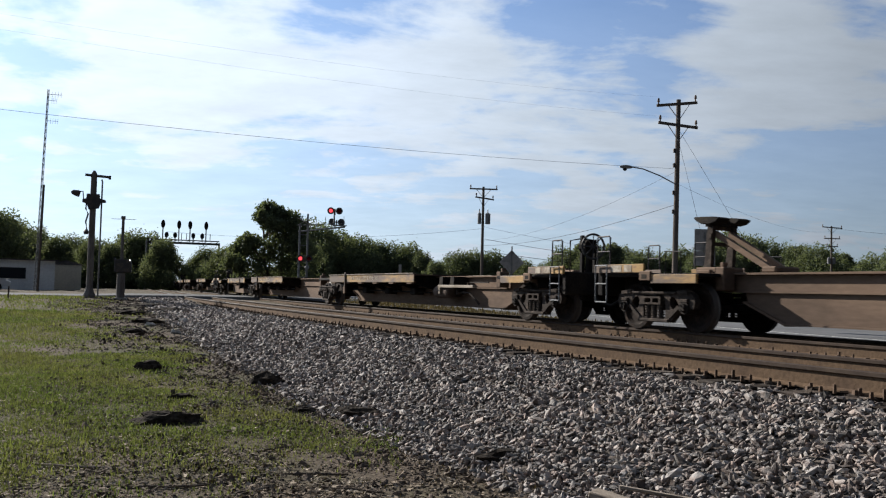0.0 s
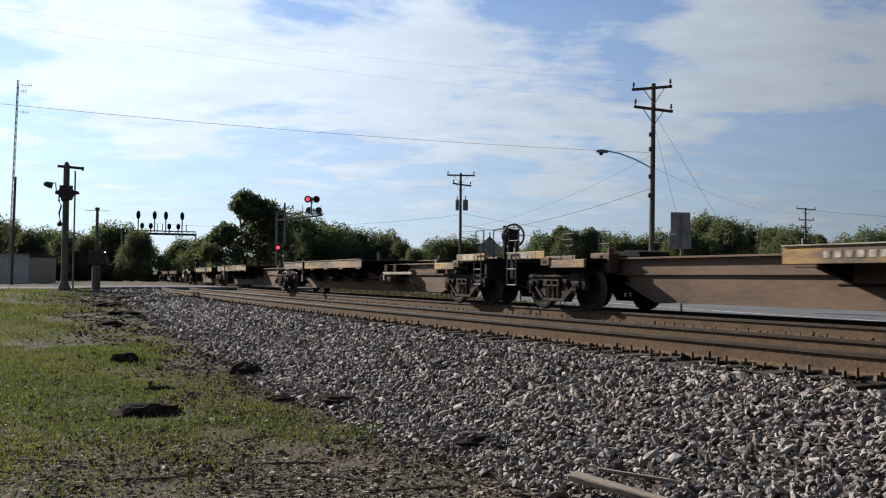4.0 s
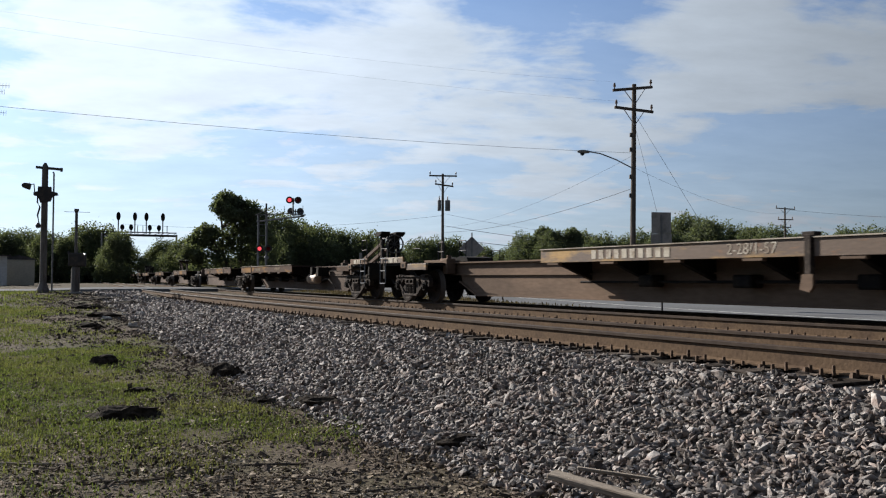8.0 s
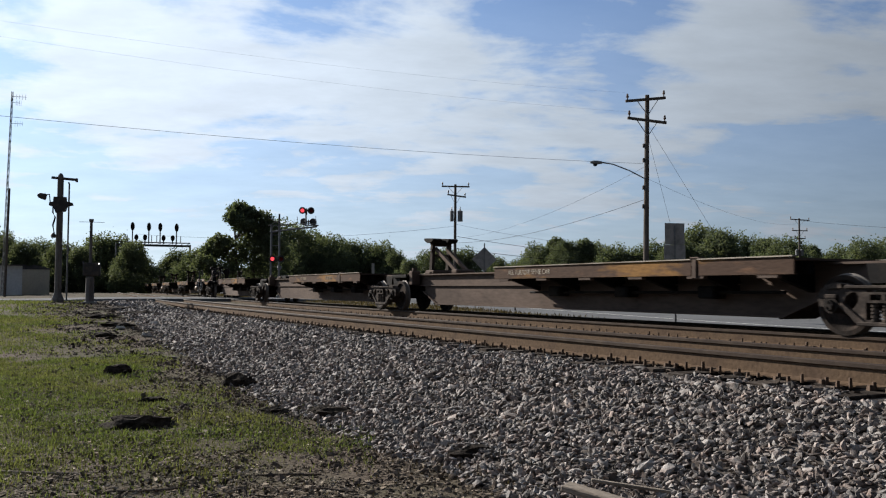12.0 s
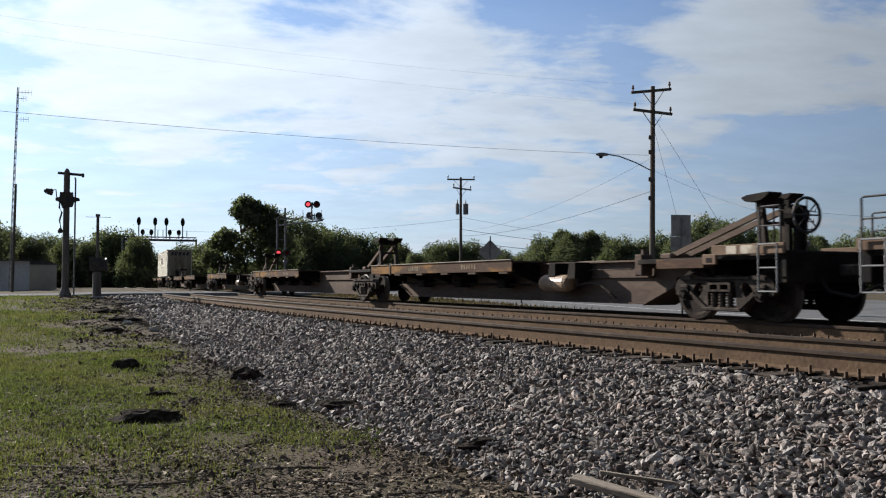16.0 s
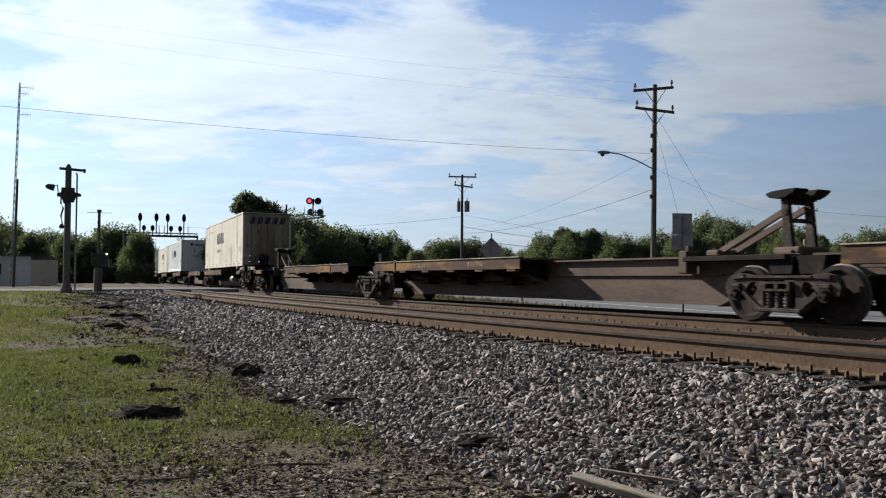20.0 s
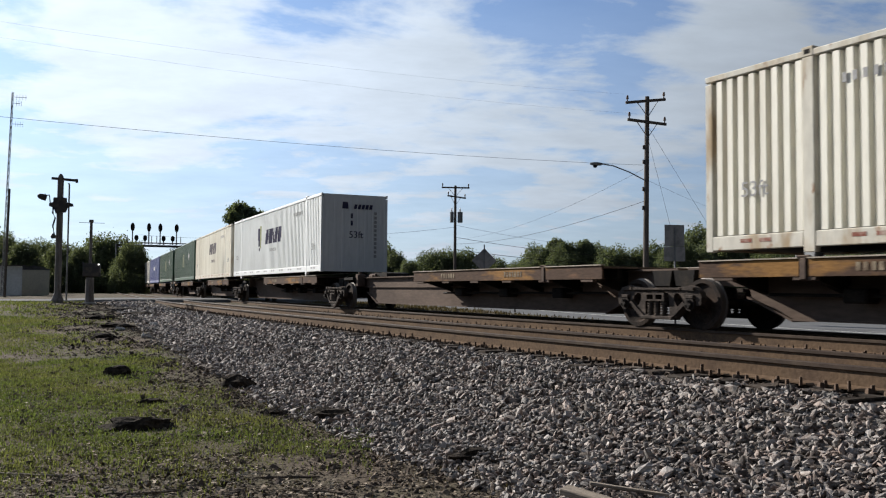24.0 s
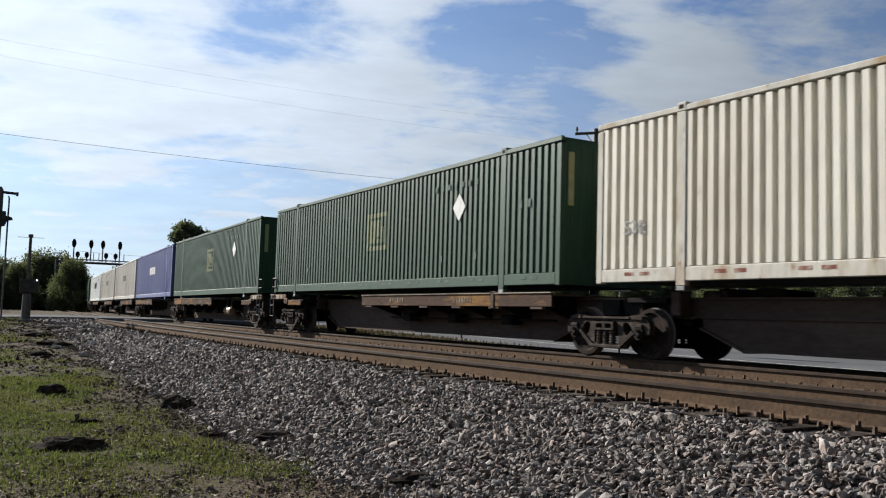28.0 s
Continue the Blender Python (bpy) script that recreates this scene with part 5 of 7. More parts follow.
antenna_mast()
x, y = bearing(24.4, 76.0)
utility_pole(x, y, 8.4, [], "plain dark wooden pole beside the antenna mast", 0, 0.9, 0.1)
x, y = bearing(9.9, 85.0)
utility_pole(x, y, 4.5, [], "short wooden pole with a small white light", 0)
x, y = on_line(36.0, -11.5)
bm = bmesh.new()
rod(bm, (0, 0, -0.1), (0, 0, 1.1), 0.04, 0.035, 8)
o = tagged(new("stake", mesh_of("stake", bm, M["polewood"])), "short dark stake in the grass", "stake")
o.matrix_basis = pose(x, y, gz(x, y), 2, 1, 0)
x, y = on_line(42.0, -9.0)
o2 = tagged(new("stake", o.data), "short dark stake in the grass", "stake")
o2.matrix_basis = pose(x, y, gz(x, y) - 0.5, 2, 1, 0)


# ---- buildings and a parked car beyond the street ----
def shed(x, y, rz, L, D, H, wall, roof_m, label, openings, panels=True, gable=0.0):
    z0 = gz(x, y)
    b = thing("shed", label, "building", "", pose(x, y, z0, 0, 0, rz))
    bm = bmesh.new()
    bx(bm, -L / 2, L / 2, -D / 2, D / 2, -0.3, H)
    part("wall", bm, wall, b)
    bm = bmesh.new()
    e = 0.08 if gable else 0.3
    prism(bm, [(-L / 2 - e, H), (L / 2 + e, H), (L / 2 + e, H + 0.1), (0, H + 0.1 + gable), (-L / 2 - e, H + 0.1)], -D / 2 - e, D / 2 + e)
    part("roof", bm, roof_m, b)
    if panels:
        bm = bmesh.new()
        bx(bm, -0.03, 0.03, -D / 2 - 0.035, -D / 2, 0, H - 0.05)
        r = part("rib", bm, wall, b)
        r.matrix_basis = pose(-L / 2 + 0.3, 0, 0)
        for k in range(1, int(L / 0.9)):
            share(r, b, pose(-L / 2 + 0.3 + k * 0.9, 0, 0))
    for k, (a, w, zb, h, what) in enumerate(openings):
        bm = bmesh.new()
        bx(bm, a - w / 2 - 0.06, a + w / 2 + 0.06, -D / 2 - 0.06, -D / 2 + 0.02, zb - 0.05, zb + h + 0.06, 0.01)
        fr = part(what + "_frame", bm, M["darkmetal"], b)
        bm = bmesh.new()
        bx(bm, a - w / 2, a + w / 2, -D / 2 - 0.07, -D / 2 - 0.055, zb, zb + h)
        part("pane" if what == "window" else "leaf", bm, M["darkglass"] if what == "window" else M["galv"], fr)
    return b


x, y = bearing(22.88, 98.0)
shed(x, y, 23, 2.9, 4, 2.55, M["beigewall"], M["roof"], "small beige outbuilding with a low gable behind the street", [], False, 0.35)
x, y = bearing(28.7, 92.0)
shed(x, y, 29, 16, 8, 2.75, M["shedwall"], M["roof"], "low pale grey metal shed with a thin roof", [(4.2, 2.6, 1.1, 0.9, "window"), (-2.5, 2.8, 0, 2.4, "door")])
x, y = bearing(5.8, 132.0)
shed(x, y, 6, 26, 10, 3.6, M["brick"], M["roof"], "low brown brick building far beyond the road", [(k * 3.2 - 10, 1.4, 1.2, 1.2, "window") for k in range(7)], False)


def parked_car():
    x, y = bearing(27.6, 74.0)
    c = thing("parked_car", "white car parked in front of the shed", "car", "", pose(x, y, gz(x, y), 0, 0, 25))
    bm = bmesh.new()
    prism(bm, [(-2.2, 0.35), (2.2, 0.35), (2.25, 0.7), (1.9, 0.9), (1.2, 0.98), (0.6, 1.42), (-0.9, 1.45), (-1.6, 1.0), (-2.15, 0.92)], -0.85, 0.85)
    part("body", bm, M["carpaint"], c)
    bm = bmesh.new()
    prism(bm, [(1.05, 1.0), (0.55, 1.36), (-0.85, 1.39), (-1.4, 1.02)], -0.86, 0.86)
    part("window", bm, M["darkglass"], c)
    for xx in (-1.35, 1.35):
        for yy in (-0.78, 0.78):
            bm = bmesh.new()
            rod(bm, (xx, yy - 0.1, 0.32), (xx, yy + 0.1, 0.32), 0.32, seg=18)
            w = part("wheel", bm, M["rubber"], c)
            bm = bmesh.new()
            rod(bm, (xx, yy - 0.11, 0.32), (xx, yy + 0.11, 0.32), 0.19, seg=12)
            part("rim", bm, M["galv"], w)


parked_car()


# ---- trees ----
def tree_kind(name, height, width, seed, leaf, leaves, label, trunk_share=0.25, leaf_size=0.135, lobes=()):
    rnd, rng = random.Random(seed), np.random.default_rng(seed)
    t = thing("tree", label, "tree", "trees round the crossing")
    bm = bmesh.new()
    base, last = Vector((0, 0, -0.3)), None
    p = base.copy()
    rad = height * 0.024
    hubs = []
    for k in range(6):
        q = p + Vector((rnd.uniform(-0.04, 0.04) * height, rnd.uniform(-0.04, 0.04) * height, height * 0.14))
        rod(bm, p, q, rad * (1 - k * 0.13), rad * (1 - (k + 1) * 0.13), 8)
        p = q
        hubs.append(p.copy())
    part("trunk", bm, M["bark"], t)
    blobs = [(Vector((cx, rnd.uniform(-1.4, 1.4), cz)), r) for cx, cz, r in lobes]
    for k in range(0 if lobes else 15):
        z = height * (trunk_share + (1 - trunk_share) * (k + 0.5) / 15 * 0.97)
        f = math.sin(math.pi * min(1, ((k + 1.6) / 15) ** 0.8)) ** 0.7
        a = k * 2.4 + rnd.uniform(-0.5, 0.5)
        r = width / 2 * f * rnd.uniform(0.35, 0.85)
        blobs.append((Vector((r * math.cos(a), r * math.sin(a), z - height * 0.05)), width * rnd.uniform(0.15, 0.26)))
    for k in range(9):
        c, r = blobs[k]
        hub = min(hubs, key=lambda h: abs(h.z - c.z * 0.75))
        bm = bmesh.new()
        mid = hub.lerp(c, 0.5) + Vector((0, 0, -0.03 * height))
        rod(bm, hub, mid, rad * 0.45, rad * 0.3, 6)
        rod(bm, mid, c, rad * 0.3, rad * 0.12, 6)
        part("limb", bm, M["bark"], t)
    pts = []
    per = leaves // len(blobs)
    for c, r in blobs:
        d = rng.normal(size=(per, 3))
        d /= np.linalg.norm(d, axis=1)[:, None]
        rr = r * (rng.uniform(0.35, 1.0, (per, 1)) ** 0.5 + 0.16 * abs(rng.normal(size=(per, 1)))) * (1 + 0.35 * np.sin(5 * d[:, :1] + seed) * np.sin(4 * d[:, 1:2]))
        pts.append(np.array(c) + d * rr * np.array([1, 1, 0.8]))
    P = np.concatenate(pts)
    n = len(P)
    R3 = turn_matrices(rng, n)
    sz = leaf_size * rng.uniform(0.5, 1.3, n)
    quad = np.array([[-1, -0.5, 0], [0.2, -0.75, 0.15], [1, 0.1, 0], [-0.1, 0.8, 0.12]])
    V = np.einsum("nij,kj->nki", R3, quad) * sz[:, None, None] + P[:, None, :]
    F = np.arange(n * 4).reshape(n, 4)
    cr = new("crown", cloud_mesh("crown", V.reshape(-1, 3), F, leaf))
    cr.parent = t
    return t


TREES = [tree_kind("a", 10.5, 9.0, 1, M["leaf"], 26000, "tall broadleaf tree with a loose green crown", 0.16),
         tree_kind("b", 8.0, 9.0, 2, M["leaf"], 24000, "broad round broadleaf tree with dense green leaves", 0.1),
         tree_kind("c", 9.0, 8.0, 3, M["leafdark"], 24000, "dark green broadleaf tree with a dense crown", 0.08),
         tree_kind("d", 9.5, 6.0, 4, M["leafdark"], 15000, "slender dark pine with clustered needles", 0.4),
         tree_kind("e", 6.5, 8.5, 5, M["leaf"], 19000, "low spreading broadleaf tree at a wood's edge", 0.04)]
# the tall tree by the crossing: a round head set off to one side of an uneven crown
TREES.append(tree_kind("f", 9.0, 6.0, 6, M["leaf"], 27000, "tall broadleaf tree with a round head above its crown", 0.2, 0.12,
                       ((0.1, 9.0, 0.85), (-0.35, 8.1, 0.8), (0.9, 8.5, 0.75), (2.1, 8.0, 1.0), (0.5, 7.3, 0.9), (2.7, 7.0, 1.1), (1.5, 6.6, 1.3), (-1.5, 5.4, 0.95), (-2.4, 4.6, 0.9), (1.4, 5.2, 1.5),
                        (-0.4, 4.6, 1.4), (2.9, 5.2, 1.15), (-3.0, 3.2, 1.0), (0.4, 3.1, 1.6), (2.6, 3.2, 1.25), (-1.5, 2.4, 1.4))))
USED = [False] * len(TREES)


def plant(kind, az, dist, top_el, turn, slim=1.0):
    """A tree whose top stands top_el degrees above eye level."""
    x, y = bearing(az, dist)
    z0 = gz(x, y)
    h0 = (10.5, 8.0, 9.0, 9.5, 6.5)[kind]
    want = 0.63 + dist * math.tan(radians(top_el)) - z0
    k = 0.93 * want / h0
    m = Matrix.LocRotScale((x, y, z0), Euler((0, 0, turn)), (k * slim, k * slim, k))
    if not USED[kind]:
        USED[kind] = True
        TREES[kind].matrix_basis = m
    else:
        o = copy_thing(TREES[kind], Matrix.Identity(4))
        o.matrix_basis = m


def make_woods():
    rnd = random.Random(21)
    x, y = bearing(10.9, 84)
    TREES[5].matrix_basis = pose(x, y, gz(x, y), 0, 0, 11) @ Matrix.Diagonal((1.02, 1.02, 0.92, 1))
    plant(0, 8.6, 95, 3.8, 4.0, 0.8)
    plant(4, 13.4, 125, 2.4, 1.0)
    plant(1, 14.6, 140, 2.3, 2.0)
    # the wood behind the crossing, seen over the train
    for az, el in ((7.6, 4.2), (6.3, 3.7), (5.0, 3.5), (3.8, 3.3), (2.6, 2.9), (1.6, 3.0), (0.7, 2.5), (-0.2, 2.0)):
        plant(rnd.choice((1, 2, 4)), az, rnd.uniform(112, 126), el + rnd.uniform(-0.2, 0.1), rnd.uniform(0, 6))
    for az, el in ((-1.6, 2.5), (-2.6, 2.6), (-3.9, 2.6), (-6.0, 2.1), (-7.4, 1.9)):
        plant(rnd.choice((1, 4)), az, rnd.uniform(135, 150), el, rnd.uniform(0, 6))
    for az, el, k in ((-8.7, 2.9, 1), (-9.9, 3.7, 3), (-10.6, 3.4, 0), (-11.8, 3.6, 3), (-12.6, 3.1, 2), (-13.7, 2.8, 4)):
        plant(k, az, rnd.uniform(118, 130), el, rnd.uniform(0, 6))
    for az, el in ((-15.2, 2.7), (-16.3, 3.0), (-17.8, 3.5), (-19.0, 4.2), (-20.2, 3.9), (-21.6, 3.4), (-23.0, 3.5), (-24.2, 3.2), (-25.6, 3.0), (-27.2, 2.6), (-28.4, 3.0), (-29.8, 3.0), (-31.2, 3.0),
                   (-32.6, 3.0), (-34, 3.0)):
        plant(rnd.choice((0, 1, 2, 4)), az, rnd.uniform(120, 150), el, rnd.uniform(0, 6))
    # dark wood on the near side, beyond the street
    for az, el in ((13.9, 1.5), (14.5, 1.6), (15.2, 1.7), (17.3, 2.9), (18.2, 3.0), (19.2, 3.1), (20.3, 2.5), (21.3, 2.6), (22.3, 2.7), (23.4, 2.8), (24.6, 3.2), (25.8, 3.6), (26.8, 4.1), (28.0, 4.0), (29.4, 4.2),
                   (30.6, 4.4), (32, 4.4), (33.6, 4.4)):
        d = rnd.uniform(125, 150)
        plant(rnd.choice((1, 2, 2, 4)), az, d, el, rnd.uniform(0, 6))
    # woods all round, far off
    for k in range(46):
        az = -36 - k * 6.2
        plant(rnd.choice((1, 2, 4)), az, rnd.uniform(95, 170), rnd.uniform(2.6, 4.2), rnd.uniform(0, 6))


make_woods()


# ---- the train ----
SPEED, AT = 12.913, 25.5
WHEEL_R = 0.44
STEPS = [i * 0.5 for i in range(57)]


def place_between(u0, u1, t, flip=False):
    """Pose of a rigid piece whose ends sit over two points of the train, on the far track at t seconds."""
    s0, s1 = u0 - SPEED * (t - AT), u1 - SPEED * (t - AT)
    x0, y0 = on_line(s0, SPACING)
    x1, y1 = on_line(s1, SPACING)
    a = math.degrees(math.atan2(y0 - y1, x0 - x1)) + (180 if flip else 0)
    return pose((x0 + x1) / 2, (y0 + y1) / 2, 0, 0, 0, a)


MOVERS = []


def rides(ob, u0, u1, flip=False):
    MOVERS.append((ob, u0, u1, flip))
    ob.matrix_basis = place_between(u0, u1, 0.0, flip)
    return ob


def make_truck():
    """Two-axle truck: cast side frames, springs, bolster and two wheelsets."""
    t = thing("rail_truck", "dirty black two-axle railcar truck with cast side frames", "railcar truck", "trucks of the train")
    half = [(0.0, 0.16), (0.4, 0.16), (0.5, 0.2), (0.72, 0.4), (0.76, 0.5), (0.78, 0.565), (1.0, 0.565), (1.02, 0.42), (1.12, 0.42), (1.15, 0.56), (1.1, 0.66), (0.98, 0.735), (0.84, 0.765), (0.68, 0.75), (0.56, 0.72), (0.0, 0.72)]
    half = [(x * 0.945, z) for x, z in half]
    outline = half + [(-x, z) for x, z in half[-2:0:-1]]
    eye = [(0.545 + 0.115 * math.cos(k * math.pi / 5) - 0.05 * math.sin(k * math.pi / 5), 0.5 + 0.135 * math.sin(k * math.pi / 5)) for k in range(10)]
    window = [(-0.31, 0.25), (0.31, 0.25), (0.31, 0.46), (0.28, 0.655), (-0.28, 0.655), (-0.31, 0.46)]
    for sy in (-1, 1):
        bm = bmesh.new()
        plate(bm, outline, [eye, [(-x, z) for x, z in eye], window], sy * 0.95, sy * 1.08)
        # raised rims along the chords and the bearing humps
        for sx in (-1, 1):
            bar(bm, (sx * 0.35, sy * 1.07, 0.2), (sx * 0.7, sy * 1.07, 0.46), 0.09, 0.07)
            bar(bm, (sx * 0.66, sy * 1.07, 0.72), (sx * 0.93, sy * 1.07, 0.7), 0.1, 0.06)
            bx(bm, sx * 0.74, sx * 0.94, sy * 0.95, sy * 1.13, 0.535, 0.6, 0.015)
        bx(bm, -0.62, 0.62, sy * 1.04, sy * 1.12, 0.68, 0.725, 0.01)
        bx(bm, -0.42, 0.42, sy * 0.9, sy * 1.13, 0.16, 0.225, 0.015)
        part("side_frame", bm, M["castiron"], t)
        for dx in (-0.17, 0.0, 0.17):
            bm = bmesh.new()
            for i in range(5):
                z = 0.232 + i * 0.05
                rod(bm, (dx, sy * 1.06, z), (dx, sy * 1.06, z + 0.03), 0.068, seg=10)
            rod(bm, (dx, sy * 1.06, 0.225), (dx, sy * 1.06, 0.5), 0.045, seg=8)
            part("spring", bm, M["castiron"], t)
    bm = bmesh.new()
    for sy in (-1, 1):
        plate(bm, [(-0.25, 0.485), (0.25, 0.485), (0.25, 0.635), (-0.25, 0.635)], [[(-0.2, 0.52), (-0.03, 0.52), (-0.03, 0.6), (-0.2, 0.6)], [(0.03, 0.52), (0.2, 0.52), (0.2, 0.6), (0.03, 0.6)]], sy * 1.0, sy * 1.15)
    bx(bm, -0.2, 0.2, -1.0, 1.0, 0.5, 0.63, 0.03)
    bx(bm, -0.24, 0.24, -0.7, 0.7, 0.5, 0.74, 0.04)
    part("bolster", bm, M["castiron"], t)
    for sx in (-1, 1):
        bm = bmesh.new()
        bar(bm, (sx * 0.42, -0.8, 0.42), (sx * 0.42, 0.8, 0.42), 0.07, 0.1)
        bar(bm, (sx * 0.42, 0, 0.42), (sx * 0.05, 0.1, 0.75), 0.04, 0.06)
        part("brake_beam", bm, M["grease"], t)
        for sy in (-1, 1):
            bm = bmesh.new()
            prism(bm, [(sx * 0.46, 0.3), (sx * 0.42, 0.42), (sx * 0.44, 0.56), (sx * 0.37, 0.55), (sx * 0.36, 0.32)], sy * 0.7, sy * 0.8)
            part("brake_shoe", bm, M["castiron"], t)
    for sx in (0.84, -0.84):
        bm = bmesh.new()
        rod(bm, (0, -0.95, 0), (0, 0.95, 0), 0.085, seg=14)
        for sy in (-1, 1):
            rod(bm, (0, sy * 0.93, 0), (0, sy * 1.12, 0), 0.115, seg=14)
            rod(bm, (0, sy * 1.12, 0), (0, sy * 1.17, 0), 0.085, 0.07, seg=12)
            for k in range(3):
                a = radians(120 * k)
                rod(bm, (0.05 * math.cos(a), sy * 1.15, 0.05 * math.sin(a)), (0.05 * math.cos(a), sy * 1.185, 0.05 * math.sin(a)), 0.018, seg=6)
        ax = part("wheelset", bm, M["grease"], t)
        ax.matrix_basis = pose(sx, 0, WHEEL_R)
        for sy in (-1, 1):
            bm = bmesh.new()
            m = pose(0, sy * 0.68, 0, -90 * sy, 0, 0)
            lathe(bm, [(0.09, -0.02), (0.13, 0.0), (0.31, 0.03), (0.36, 0.0), (0.466, 0.0), (0.469, 0.022), (0.444, 0.035), (0.439, 0.135), (0.37, 0.138), (0.32, 0.085), (0.15, 0.075), (0.13, 0.14), (0.09, 0.145)], 36, m)
            w = part("wheel", bm, [M["wheel"], M["tread"]], ax, "steel wheel with a polished tread")
            for f in w.data.polygons:
                c = f.center
                r = math.hypot(c.x, c.z)
                if len(f.vertices) == 4 and r > 0.432:
                    f.material_index = 1
    return t


def make_hitch(parent, x, raised, foot, paint):
    """Trailer hitch over the truck at x; its struts slope back to foot."""
    bm = bmesh.new()
    bx(bm, x - 0.24, x + 0.3, -0.36, 0.36, 1.07, 1.2, 0.03)
    bx(bm, x - 0.14, x + 0.2, -0.42, 0.42, 1.07, 1.15, 0.02)
    part("hitch_base", bm, paint, parent)
    if raised:
        bm = bmesh.new()
        bx(bm, x - 0.05, x + 0.05, -0.27, 0.27, 1.9, 1.97, 0.015)
        bx(bm, x - 0.02, x + 0.03, -0.26, 0.26, 1.6, 1.67, 0.01)
        part("hitch_tie", bm, M["castiron"], parent)
        for sy in (-1, 1):
            bm = bmesh.new()
            prism(bm, [(x - 0.05, 1.15), (x + 0.12, 1.15), (x + 0.02, 2.02), (x - 0.1, 2.02)], sy * 0.27 - 0.045, sy * 0.27 + 0.045)
            rod(bm, (x - 0.02, sy * 0.21, 1.78), (x - 0.02, sy * 0.33, 1.78), 0.06, seg=8)
            part("hitch_leg", bm, M["castiron"], parent)
            bm = bmesh.new()
            bar(bm, (x - 0.04, sy * 0.19, 1.84), (foot, sy * 0.17, 1.14), 0.07, 0.1)
            part("hitch_strut", bm, paint, parent)
            # one half of the saucer on top: thick in the middle, thin at the lip
            bm = bmesh.new()
            prism(bm, [(x - 0.33, 2.07), (x - 0.26, 2.02), (x - 0.1, 1.99), (x + 0.08, 2.0), (x + 0.22, 2.06), (x + 0.29, 2.12), (x + 0.27, 2.145), (x + 0.08, 2.14), (x - 0.22, 2.125), (x - 0.33, 2.095)], sy * 0.1, sy * 0.42)
            bmesh.ops.bevel(bm, geom=list(bm.edges), offset=0.012, segments=1, affect="EDGES")
            part("hitch_plate", bm, M["blackpaint"], parent, "worn black hitch top plate")
        bm = bmesh.new()
        prism(bm, [(x - 0.12, 1.96), (x + 0.1, 1.96), (x + 0.08, 2.08), (x - 0.1, 2.08)], -0.3, 0.3)
        part("hitch_saddle", bm, M["blackpaint"], parent)
        bm = bmesh.new()
        bx(bm, foot - 0.2, foot + 0.12, -0.3, 0.3, 1.08, 1.2, 0.03)
        part("hitch_foot", bm, paint, parent)
    else:
        # folded down: saucer and legs lie flat on the sill
        bm = bmesh.new()
        for sy in (-1, 1):
            bar(bm, (x - 0.1, sy * 0.26, 1.2), (x - 1.05, sy * 0.24, 1.13), 0.09, 0.09)
        prism(bm, [(x - 1.35, 1.1), (x - 0.75, 1.1), (x - 0.7, 1.19), (x - 0.95, 1.24), (x - 1.3, 1.2)], -0.4, 0.4)
        part("hitch_folded", bm, M["blackpaint"], parent, "folded black trailer hitch")


def ladder(parent, x, y, z0, z1, w=0.42, out=0.0):
    bm = bmesh.new()
    for dx in (-w / 2, w / 2):
        rod(bm, (x + dx, y, z0), (x + dx, y, z1), 0.016, seg=6)
    n = max(2, int((z1 - z0) / 0.38))
    for k in range(n + 1):
        z = z0 + (z1 - z0) * k / n
        rod(bm, (x - w / 2, y, z), (x + w / 2, y, z), 0.014, seg=6)
    return part("ladder", bm, M["galv"], parent, "grey steel ladder")


